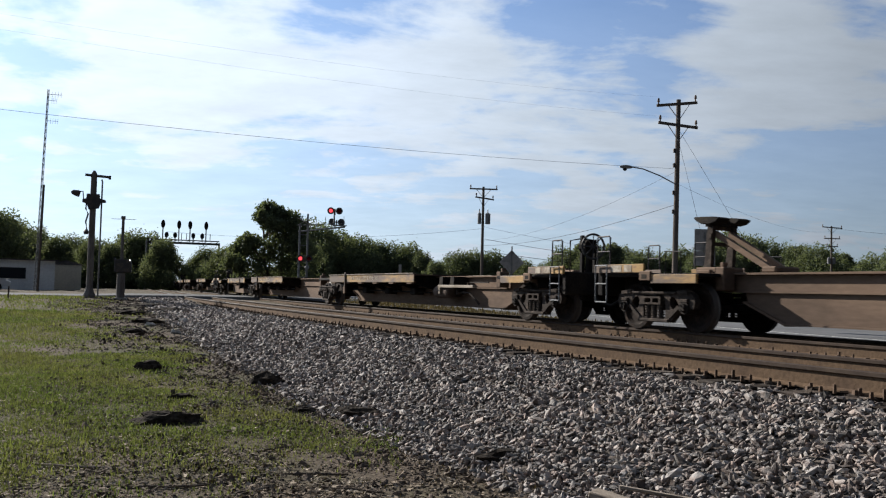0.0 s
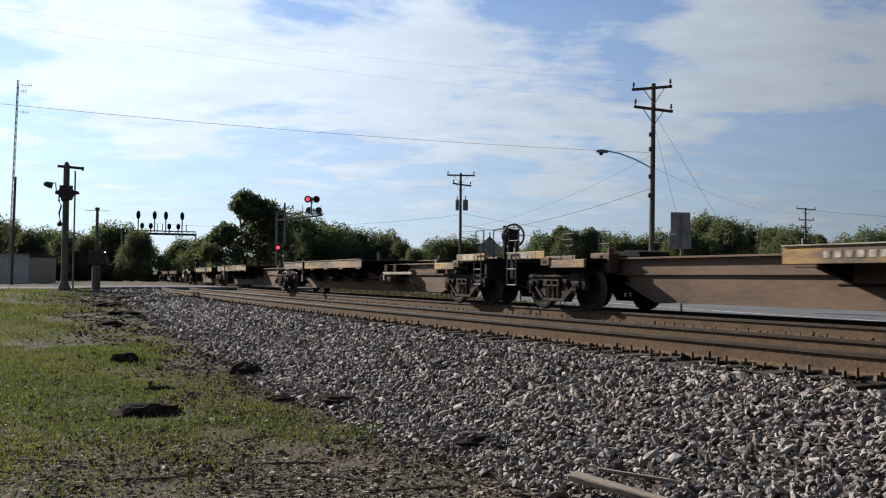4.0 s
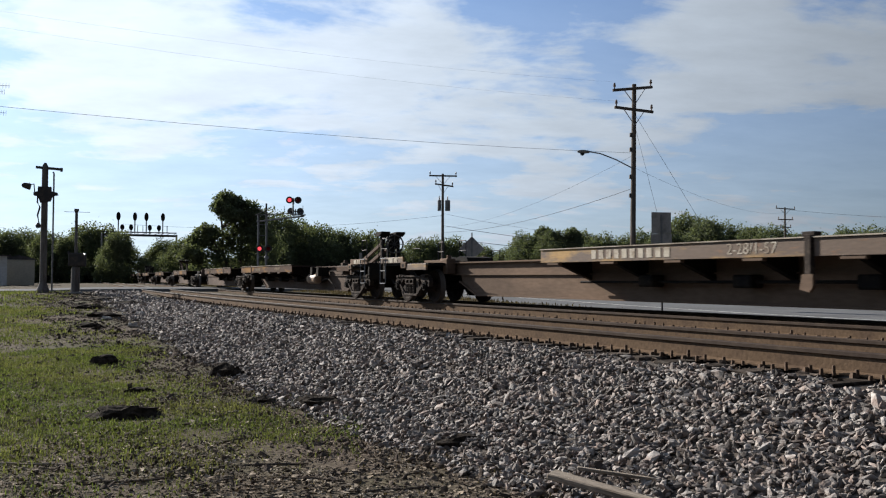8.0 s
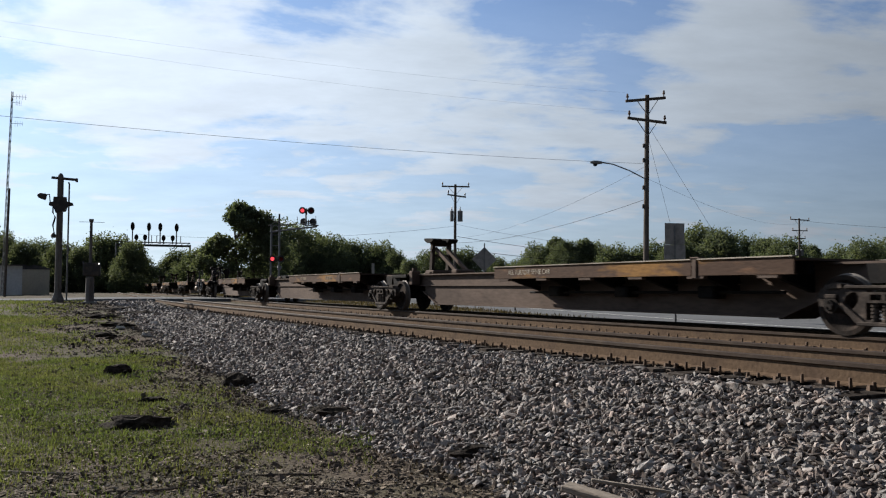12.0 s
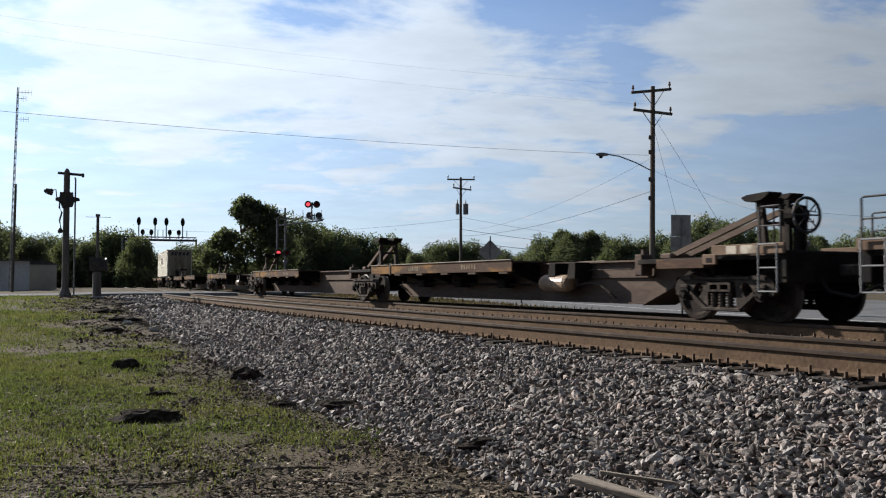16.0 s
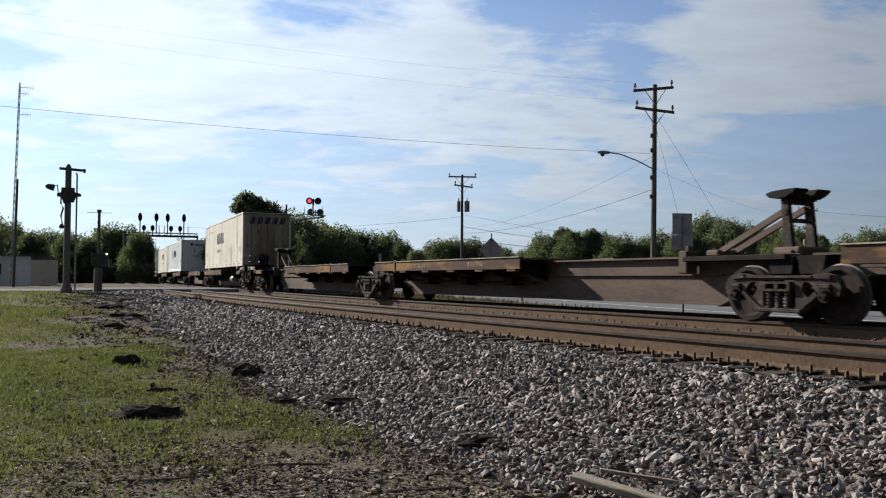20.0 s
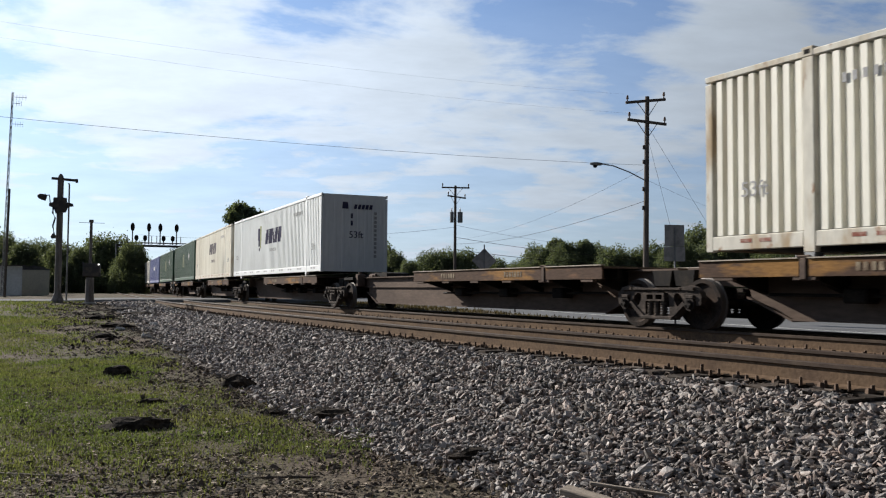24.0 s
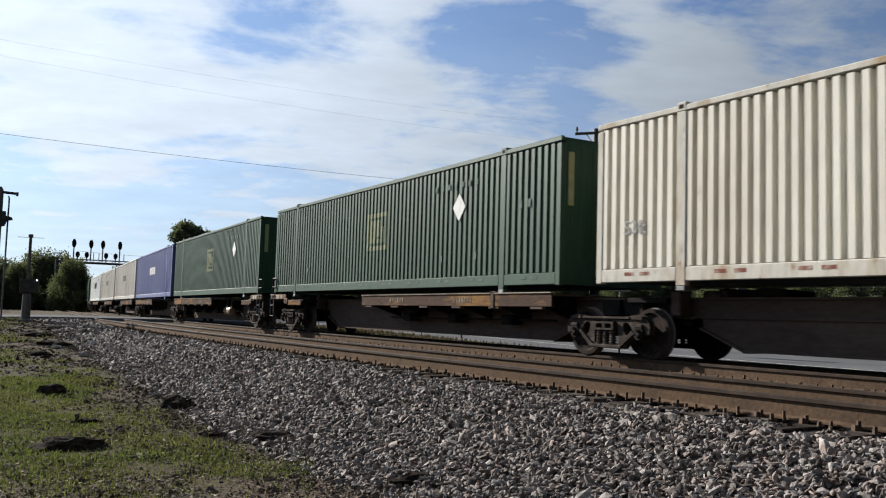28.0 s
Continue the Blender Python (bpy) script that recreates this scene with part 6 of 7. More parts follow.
def make_unit(L, paint, sill_paint, front_end=False, rear_end=False, hitch=False, brake=False, tank=False, label="", deck=(1.33, 3.3, 9.85), lift=0.0, back=0.6, post=2.6, slope=1.9):
    """One platform of a spine car. x runs forward; the trailer deck lies behind, the hitch in front, both over the trucks at +-L/2.
    deck: start, arm and end from the rear truck; lift: extra deck height; back, post and slope: hitch, container post and sill bend behind the front truck."""
    u = thing("spine_car", label, "freight car", "cars of the train")
    R, F = -L / 2, L / 2
    # centre sill: a deep box that tapers up over the trucks
    bm = bmesh.new()
    prism(bm, [(R + 0.25, 0.78), (R + 1.5, 0.74), (R + 1.55, 0.56), (R + 2.4, 0.21), (F - slope, 0.21), (F - slope + 0.85, 0.56), (F - slope + 0.9, 0.74), (F - 0.25, 0.78), (F - 0.25, 1.05), (R + 0.25, 1.05)], -0.36, 0.36)
    part("center_sill", bm, sill_paint, u, "deep steel centre sill")
    for x, z, xe, ze in ((R + 1.5, 0.57, R + 2.42, 0.2), (F - slope + 0.9, 0.57, F - slope - 0.02, 0.2)):
        bm = bmesh.new()
        bar(bm, (x, 0, z), (xe, 0, ze), 0.86, 0.035)
        part("sloped_flange", bm, sill_paint, u)
    bm = bmesh.new()
    bx(bm, R + 0.2, F - 0.2, -0.47, 0.47, 1.05, 1.085)
    part("top_flange", bm, sill_paint, u)
    for sy in (-1, 1):
        bm = bmesh.new()
        bx(bm, R + 2.2, F - min(post, slope) + 0.1, sy * 0.36, sy * 0.42, 0.735, 0.765)
        part("sill_ledge", bm, sill_paint, u)
        bm = bmesh.new()
        bx(bm, R + 2.4, F - slope, sy * 0.36, sy * 0.43, 0.205, 0.235)
        part("bottom_flange", bm, sill_paint, u)
    # body bolsters over the trucks and the container post in front
    for x in (R + 0.35, F - 0.35):
        bm = bmesh.new()
        prism(bm, [(x - 0.2, 0.76), (x + 0.2, 0.76), (x + 0.26, 1.04), (x - 0.26, 1.04)], -0.72, 0.72)
        part("body_bolster", bm, M["blackpaint"], u)
    for sy in (-1, 1):
        bm = bmesh.new()
        bx(bm, F - post - 0.12, F - post + 0.1, sy * 0.42, sy * 0.7, 0.765, 1.18, 0.02)
        bx(bm, F - post - 0.02, F - post + 0.06, sy * 0.5, sy * 0.62, 1.17, 1.27, 0.01)
        part("container_post", bm, sill_paint, u)
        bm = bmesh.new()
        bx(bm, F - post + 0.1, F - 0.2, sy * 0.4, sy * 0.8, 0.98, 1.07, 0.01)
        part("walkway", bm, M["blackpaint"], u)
    # trailer deck: two lengths with an arm between
    d0, arm, d1 = R + deck[0], R + deck[1], R + deck[2]
    up = lift
    for a, b in ((d0, arm - 0.08), (arm + 0.08, d1)):
        bm = bmesh.new()
        bx(bm, a, b, -1.3, 1.3, 1.1 + up, 1.135 + up)
        part("deck", bm, M["oldsill"], u, "worn steel trailer deck")
        for sy in (-1, 1):
            bm = bmesh.new()
            y = sy * 1.33
            prism(bm, [(a, 1.15 + up), (b, 1.15 + up), (b, 0.89 + up), (a, 0.89 + up)], y - 0.02, y + 0.02)
            part("deck_edge", bm, paint, u, "weathered deck edge channel")
            bm = bmesh.new()
            bx(bm, a, b, y - 0.05, y + 0.05, 1.15 + up, 1.17 + up)
            part("edge_cap", bm, M["topedge"], u)
            bm = bmesh.new()
            bx(bm, a, b, y - 0.06 if sy > 0 else y, y if sy > 0 else y + 0.06, 0.885 + up, 0.905 + up)
            part("edge_flange", bm, paint, u)
    n = 6
    for k in range(n):
        x = d0 + 0.5 + k * (d1 - d0 - 0.9) / (n - 1)
        for sy in (-1, 1):
            bm = bmesh.new()
            pts = [(sy * 0.36, 1.08 + up), (sy * 1.3, 1.08 + up), (sy * 1.3, 0.9 + up), (sy * 0.36, 0.62)]
            v0 = [bm.verts.new((x - 0.06, yy, z)) for yy, z in pts]
            v1 = [bm.verts.new((x + 0.06, yy, z)) for yy, z in pts]
            bm.faces.new(v0), bm.faces.new(v1)
            for i in range(4):
                bm.faces.new((v0[i], v1[i], v1[(i + 1) % 4], v0[(i + 1) % 4]))
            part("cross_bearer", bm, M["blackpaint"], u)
            bm = bmesh.new()
            bx(bm, x - 0.2, x + 0.2, sy * 1.24, sy * 1.34, 0.83 + up, 0.886 + up, 0.01)
            part("gusset", bm, sill_paint, u)
    for sy in (-1, 1):
        bm = bmesh.new()
        folded = sill_paint is M["oldsill"]
        bx(bm, arm - 0.055, arm + 0.055, sy * 1.3, sy * 1.37 if folded else sy * 1.4, 0.84 if folded else 0.6, 1.16 if folded else 1.2 + up, 0.01)
        bx(bm, arm - 0.11, arm + 0.11, sy * 1.22, sy * 1.36 if folded else sy * 1.39, 1.17 + up, 1.2 + up if folded else 1.24 + up, 0.01)
        part("container_arm", bm, sill_paint if folded else M["castiron"], u, "hinged container support arm")
        if not folded:
            bm = bmesh.new()
            prism(bm, [(arm - 0.1, 0.72), (arm + 0.08, 0.72), (arm + 0.12, 0.5), (arm - 0.04, 0.46), (arm - 0.1, 0.54)], sy * 1.36, sy * 1.42)
            part("arm_foot", bm, M["sill"], u)
    # black stringers, rods and hangers, added to deepen the shade under the deck
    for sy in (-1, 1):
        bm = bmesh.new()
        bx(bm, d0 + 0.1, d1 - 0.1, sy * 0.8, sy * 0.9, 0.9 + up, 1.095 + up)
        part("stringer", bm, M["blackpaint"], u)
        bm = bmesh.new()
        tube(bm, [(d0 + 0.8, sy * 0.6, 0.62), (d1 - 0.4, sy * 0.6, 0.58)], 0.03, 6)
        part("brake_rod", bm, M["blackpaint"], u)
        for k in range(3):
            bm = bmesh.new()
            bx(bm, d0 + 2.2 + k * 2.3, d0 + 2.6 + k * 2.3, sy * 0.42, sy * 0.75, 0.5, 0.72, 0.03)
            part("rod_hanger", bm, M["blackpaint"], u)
    # brake gear hung on the sill
    if tank:
        bm = bmesh.new()
        lathe(bm, [(0.07, -0.53), (0.16, -0.5), (0.185, -0.42), (0.185, 0.42), (0.16, 0.5), (0.07, 0.53)], 18, pose(d1 + 0.9, -0.72, 0.62, 0, 90, 0))
        part("air_tank", bm, M["oldsill"] if sill_paint is M["sill"] else M["tank"], u, "brown brake air tank" if sill_paint is M["sill"] else "pale brake air tank")
        if sill_paint is M["sill"]:
            bm = bmesh.new()
            bx(bm, d1 + 0.9, d1 + 3.2, -0.96, -0.88, 0.74, 0.82, 0.01)
            bx(bm, d1 + 0.95, d1 + 1.05, -0.96, -0.4, 0.56, 0.8, 0.01)
            part("tank_rail", bm, M["topedge"], u, "pale steel rail over the air tank")
        for k in range(2):
            bm = bmesh.new()
            prism(bm, [(d1 + 0.72 + k * 0.75, 0.72), (d1 + 0.8 + k * 0.75, 1.06), (d1 + 1.02 + k * 0.75, 1.06), (d1 + 1.0 + k * 0.75, 0.72)], -0.85, -0.42)
            part("tank_bracket", bm, M["blackpaint"], u)
        bm = bmesh.new()
        bx(bm, d1 + 1.15, d1 + 1.4, -0.8, -0.42, 0.48, 0.72, 0.03)
        bx(bm, d1 + 1.5, d1 + 1.62, -0.66, -0.42, 0.55, 0.8, 0.02)
        part("brake_valve", bm, M["castiron"], u)
        bm = bmesh.new()
        tube(bm, [(d1 + 1.0, -0.6, 0.5), (d1 + 1.9, -0.62, 0.62), (d1 + 2.3, -0.6, 0.6), (d1 + 2.6, -0.56, 0.42), (d1 + 2.7, -0.5, 0.3)], 0.03, 6)
        part("brake_pipe", bm, M["castiron"], u)
        bm = bmesh.new()
        tube(bm, [(d1 + 1.0, -0.48, 0.9), (d1 + 3.2, -0.48, 0.9)], 0.016, 6)
        part("train_pipe", bm, M["castiron"], u)
    elif post < 2:
        bm = bmesh.new()
        tube(bm, [(d1 + 0.4, -0.46, 0.93), (d1 + 1.5, -0.46, 0.93), (d1 + 1.8, -0.5, 0.7), (d1 + 2.05, -0.52, 0.58), (d1 + 2.3, -0.5, 0.72), (d1 + 2.5, -0.46, 0.93), (d1 + 3.6, -0.46, 0.93)], 0.022, 6)
        part("brake_hose", bm, M["rubber"], u)
        for k in range(4):
            bm = bmesh.new()
            bx(bm, d1 + 0.5 + k * 0.8, d1 + 0.58 + k * 0.8, -0.5, -0.36, 0.88, 1.0)
            part("pipe_clip", bm, M["blackpaint"], u)
    make_hitch(u, F - back, hitch, F - max(back + 1.35, post - 0.35), sill_paint)
    # coupled ends
    ends = ([(F, 1)] if front_end else []) + ([(R, -1)] if rear_end else [])
    for x, sg in ends:
        bm = bmesh.new()
        prism(bm, [(x - 0.3 * sg, 0.62), (x + 1.35 * sg, 0.62), (x + 1.35 * sg, 1.05), (x - 0.3 * sg, 1.05)], -0.33, 0.33)
        part("draft_sill", bm, M["blackpaint"], u)
        bm = bmesh.new()
        bx(bm, min(x + 1.35 * sg, x + 2.0 * sg), max(x + 1.35 * sg, x + 2.0 * sg), -0.09, 0.09, 0.72, 0.92, 0.03)
        bx(bm, min(x + 1.85 * sg, x + 2.12 * sg), max(x + 1.85 * sg, x + 2.12 * sg), -0.2, 0.16, 0.66, 0.98, 0.04)
        part("coupler", bm, M["castiron"], u)
        def across(bm, p, q, y0, y1, z0, z1, bevel=0.0):
            bx(bm, min(x + p * sg, x + q * sg), max(x + p * sg, x + q * sg), y0, y1, z0, z1, bevel)
        bm = bmesh.new()
        across(bm, -1.35, 1.42, -1.22, 1.22, 1.0, 1.06, 0.01)
        part("end_platform", bm, M["blackpaint"], u)
        bm = bmesh.new()
        across(bm, 1.3, 1.46, -1.24, 1.24, 0.62, 1.12, 0.02)
        across(bm, 0.5, 1.3, -0.7, 0.7, 0.5, 1.0, 0.03)
        part("end_sill", bm, M["blackpaint"], u)
        for sy in (-1, 1):
            bm = bmesh.new()
            across(bm, -0.02, 1.48, sy * 1.27, sy * 1.32, 1.07, 1.24, 0.01)
            upper = part("side_plate", bm, M["sill"] if paint is M["oldyellow"] else paint, u, "weathered end side plate")
            bm = bmesh.new()
            across(bm, -1.38, -0.2, sy * 1.25, sy * 1.31, 0.87, 1.04, 0.01)
            part("side_plate", bm, paint, u, "weathered end side plate")
            # pocket with a square hole, and small stencil panels
            bm = bmesh.new()
            across(bm, -0.22, 0.1, sy * 1.27, sy * 1.335, 0.92, 1.1, 0.015)
            part("jack_pocket", bm, M["sill"], u)
            bm = bmesh.new()
            across(bm, -0.12, 0.02, sy * 1.33, sy * 1.338, 0.96, 1.04)
            part("pocket_hole", bm, M["blackpaint"], u)
            for p, q in ((0.32, 0.54), (0.62, 0.94)):
                bm = bmesh.new()
                across(bm, p, q, sy * 1.32, sy * 1.325, 1.09, 1.22)
                part("stencil", bm, M["stencilwhite"], upper)
            ladder(u, x + 1.2 * sg, sy * 1.36, 0.5, 1.22, 0.36)
            xx = x + 1.2 * sg
            bm = bmesh.new()
            tube(bm, [(xx - 0.2, sy * 1.3, 1.2), (xx - 0.2, sy * 1.3, 1.78), (xx - 0.17, sy * 1.3, 1.8), (xx + 0.17, sy * 1.3, 1.8), (xx + 0.2, sy * 1.3, 1.78), (xx + 0.2, sy * 1.3, 1.2)], 0.017, 6)
            tube(bm, [(xx - 0.2, sy * 1.3, 1.5), (xx + 0.2, sy * 1.3, 1.5)], 0.014, 6)
            part("grab_rail", bm, M["darkmetal"], u)
            if not brake or sg < 0:
                xx = x - 0.75 * sg
                bm = bmesh.new()
                tube(bm, [(xx - 0.2, sy * 1.26, 1.02), (xx - 0.2, sy * 1.26, 1.44), (xx + 0.2, sy * 1.26, 1.46), (xx + 0.2, sy * 1.26, 1.02)], 0.015, 6)
                part("grab_rail", bm, M["darkmetal"], u)
        bm = bmesh.new()
        tube(bm, [(x + 1.36 * sg, -0.5, 0.8), (x + 1.6 * sg, -0.5, 0.5), (x + 2.0 * sg, -0.45, 0.42), (x + 2.3 * sg, -0.3, 0.6)], 0.03, 6)
        part("air_hose", bm, M["rubber"], u)
        if brake and sg > 0:
            bm = bmesh.new()
            bx(bm, x + 0.62, x + 0.72, -0.34, -0.26, 1.05, 1.98, 0.01)
            bx(bm, x + 0.62, x + 0.72, 0.0, 0.06, 1.05, 1.9, 0.01)
            bx(bm, x + 0.7, x + 0.84, -0.26, -0.12, 1.05, 1.75, 0.03)
            rod(bm, (x + 0.66, -0.2, 1.72), (x + 0.86, -0.2, 1.72), 0.2, 0.17, seg=14)
            tube(bm, [(x + 0.66, -0.62, 1.1), (x + 0.66, -0.62, 1.85), (x + 0.66, -0.36, 1.9)], 0.017, 6)
            part("brake_stand", bm, M["blackpaint"], u)
            bm = bmesh.new()
            c, rr = Vector((x + 0.95, -0.2, 1.72)), 0.28
            n = 20
            ring = [c + Vector((0, rr * math.cos(2 * math.pi * i / n), rr * math.sin(2 * math.pi * i / n))) for i in range(n + 1)]
            tube(bm, ring, 0.026, 6)
            for i in range(8):
                a = 2 * math.pi * i / 8
                rod(bm, c, c + Vector((0, rr * math.cos(a), rr * math.sin(a))), 0.013, seg=6)
            rod(bm, c - Vector((0.12, 0, 0)), c + Vector((0.03, 0, 0)), 0.04, seg=8)
            w = part("brake_wheel", bm, M["darkmetal"], u, "round spoked hand brake wheel")
            w.matrix_basis = Matrix.Translation(c) @ pose(0, 0, 0, 0, 0, -4) @ Matrix.Translation(-c)
    return u


def stencil_bars(unit, L, spans, material, lift=0.0, tall=0.05):
    """Illegible lettering on the deck edge as plain bars."""
    R = -L / 2
    for a, b, n in spans:
        for sy in (-1, 1):
            w = (b - a) / n
            for k in range(n):
                bm = bmesh.new()
                x = R + a + k * w
                bx(bm, x, x + w * 0.62, sy * 1.354, sy * 1.357, 1.02 + lift - tall, 1.02 + lift + tall)
                part("stencil", bm, material, unit)


# cars: truck places along the train, front to back, and for each unit: turned about, hitch raised
CARS = [
    ("tan", [-365.7, -349.1, -332.9, -316.69], "001", "001", False),
    ("tan", [-312.48, -295.9, -278.6, -262.5], "001", "000", True),
    ("tan", [-258.4, -240.5, -222.25, -204.7], "001", "000", True),
    ("brown", [-200.6, -184.15, -167.1, -149.97, -132.8, -116.63], "01111", "10100", True),
    ("brown", [-112.35, -96.2, -79.07, -61.85, -44.87, -28.85], "00001", "11111", True),
    ("brown", [-24.7, -7.67, 9.5, 26.8, 43.85, 59.85], "01111", "00000", True),
    ("brown", [64.0, 80.2, 97.4, 114.7, 131.9, 148.0], "00111", "00000", True),
    ("brown", [152.2, 168.4, 185.6], "00", "00", True),
]
PAINTS = {"tan": (M["yellow"], M["sill"], "long yellow-painted spine car platform with a brown centre sill"),
          "brown": (M["oldyellow"], M["oldsill"], "long weathered brown spine car platform with rusty yellow edges")}


def make_train():
    kinds = {}
    truck = make_truck()
    first_truck = [truck]
    for scheme, us, turned, raised, brake in CARS:
        n = len(us) - 1
        for i in range(n):
            u0, u1 = us[i], us[i + 1]
            flip = turned[i] == "1"
            Lr = round((u1 - u0) / 0.1) * 0.1
            fe = (i == 0 and not flip) or (i == n - 1 and flip)
            re = (i == 0 and flip) or (i == n - 1 and not flip)
            tank = (i == 0) or (i == 2)
            wheel = brake and (i == 0 or us[0] == -200.6)
            long_deck = us[0] == -258.4
            deck = (1.45, 4.35, 10.95) if long_deck else (1.33, 2.85 if us[0] == -112.35 and not flip else 3.35, 9.85)
            up = 0.09 if long_deck else 0.0
            back = (0.65 if fe else 1.9) if flip else (-0.1 if fe else 0.6)
            post, slope = (1.3, 2.5) if flip else (2.6, 2.8 if fe else 2.0)
            key = (scheme, Lr, fe, re, raised[i], tank, flip, long_deck, wheel, us[0] == -200.6 and i == 2)
            if key not in kinds:
                p, s, label = PAINTS[scheme]
                if raised[i] == "1":
                    label = "long " + ("yellow" if scheme == "tan" else "weathered brown") + " spine car with a raised black trailer hitch"
                kinds[key] = make_unit(Lr, p, s, fe, re, raised[i] == "1", wheel, tank, label, deck, up, back, post, slope)
                for sy in (-1, 1):
                    turn = 0 if sy < 0 else 180
                    if scheme == "tan" and not flip:
                        lettering("TWIN 28-ALL PURPOSE SPINE CAR", 0.19, M["stencilwhite"], kinds[key], pose(-Lr / 2 + deck[1] + 1.95, sy * 1.354, 1.02 + up, 90, 0, turn))
                    elif long_deck:
                        lettering("2-28/1-57", 0.25, M["stencilwhite"], kinds[key], pose(-Lr / 2 + 5.4, sy * 1.354, 1.02 + up, 90, 0, turn))
                    elif us[0] == -200.6 and i == 2:
                        lettering("ALL PURPOSE SPINE CAR", 0.15, M["stencilwhite"], kinds[key], pose(-Lr / 2 + 8.4, sy * 1.354, 1.02, 90, 0, turn))
                if long_deck and flip:
                    stencil_bars(kinds[key], Lr, ((7.15, 9.35, 10),), M["stencilwhite"], up, 0.085)
                elif scheme == "tan" and flip:
                    stencil_bars(kinds[key], Lr, ((4.2, 5.6, 8), (7.4, 9.2, 10)), M["stencilwhite"], up)
                elif scheme == "brown" and not (us[0] == -200.6 and i == 2):
                    stencil_bars(kinds[key], Lr, ((4.2, 5.0, 7), (7.4, 8.2, 6)), M["faintstencil"], 0.0, 0.06)
                ob = kinds[key]
            else:
                ob = copy_thing(kinds[key], Matrix.Identity(4))
            rides(ob, u0, u1, flip)
        for uu in us:
            if truck is not None:
                ob, truck = truck, None
            else:
                ob = copy_thing(first_truck[0], Matrix.Identity(4))
            rides(ob, uu - 0.5, uu + 0.5)
    return first_truck[0]


# ---- containers ----
BOX_L, BOX_W, BOX_H, BOX_Z = 16.15, 2.59, 2.9, 1.3


def corrugated(length, height, pitch, depth, x0, z0, y, sy):
    """A corrugated wall: ridges stand at y, hollows set back by depth."""
    prof = []
    n = max(1, int(round(length / pitch)))
    p = length / n
    for k in range(n):
        a = x0 + k * p
        prof += [(a + p * 0.05, y), (a + p * 0.54, y), (a + p * 0.6, y - sy * depth), (a + p * 0.99, y - sy * depth)]
    prof = [(x0, y - sy * depth)] + prof + [(x0 + length, y - sy * depth)]
    bm = bmesh.new()
    lo = [bm.verts.new((x, yy, z0)) for x, yy in prof]
    hi = [bm.verts.new((x, yy, z0 + height)) for x, yy in prof]
    for i in range(len(prof) - 1):
        bm.faces.new((lo[i], lo[i + 1], hi[i + 1], hi[i]))
    return bm


PITCH = 0.215


def painted(bm, x0, x1, z0, z1, start, length, y, sy, depth):
    """A patch of paint that follows the corrugation of a wall laid by corrugated()."""
    p = length / max(1, int(round(length / PITCH)))

    def wall_y(x):
        f = ((x - start) / p) % 1.0
        return y - sy * depth * float(np.interp(f, [0, 0.05, 0.54, 0.6, 1.0], [1, 0, 0, 1, 1])) + sy * 0.004
    xs = {x0, x1}
    k0 = int((x0 - start) / p) - 1
    for k in range(k0, int((x1 - start) / p) + 2):
        xs |= {start + p * (k + f) for f in (0.0, 0.05, 0.54, 0.6) if x0 < start + p * (k + f) < x1}
    xs = sorted(xs)
    lo = [bm.verts.new((x, wall_y(x), z0)) for x in xs]
    hi = [bm.verts.new((x, wall_y(x), z1)) for x in xs]
    for i in range(len(xs) - 1):
        bm.faces.new((lo[i], lo[i + 1], hi[i + 1], hi[i]))


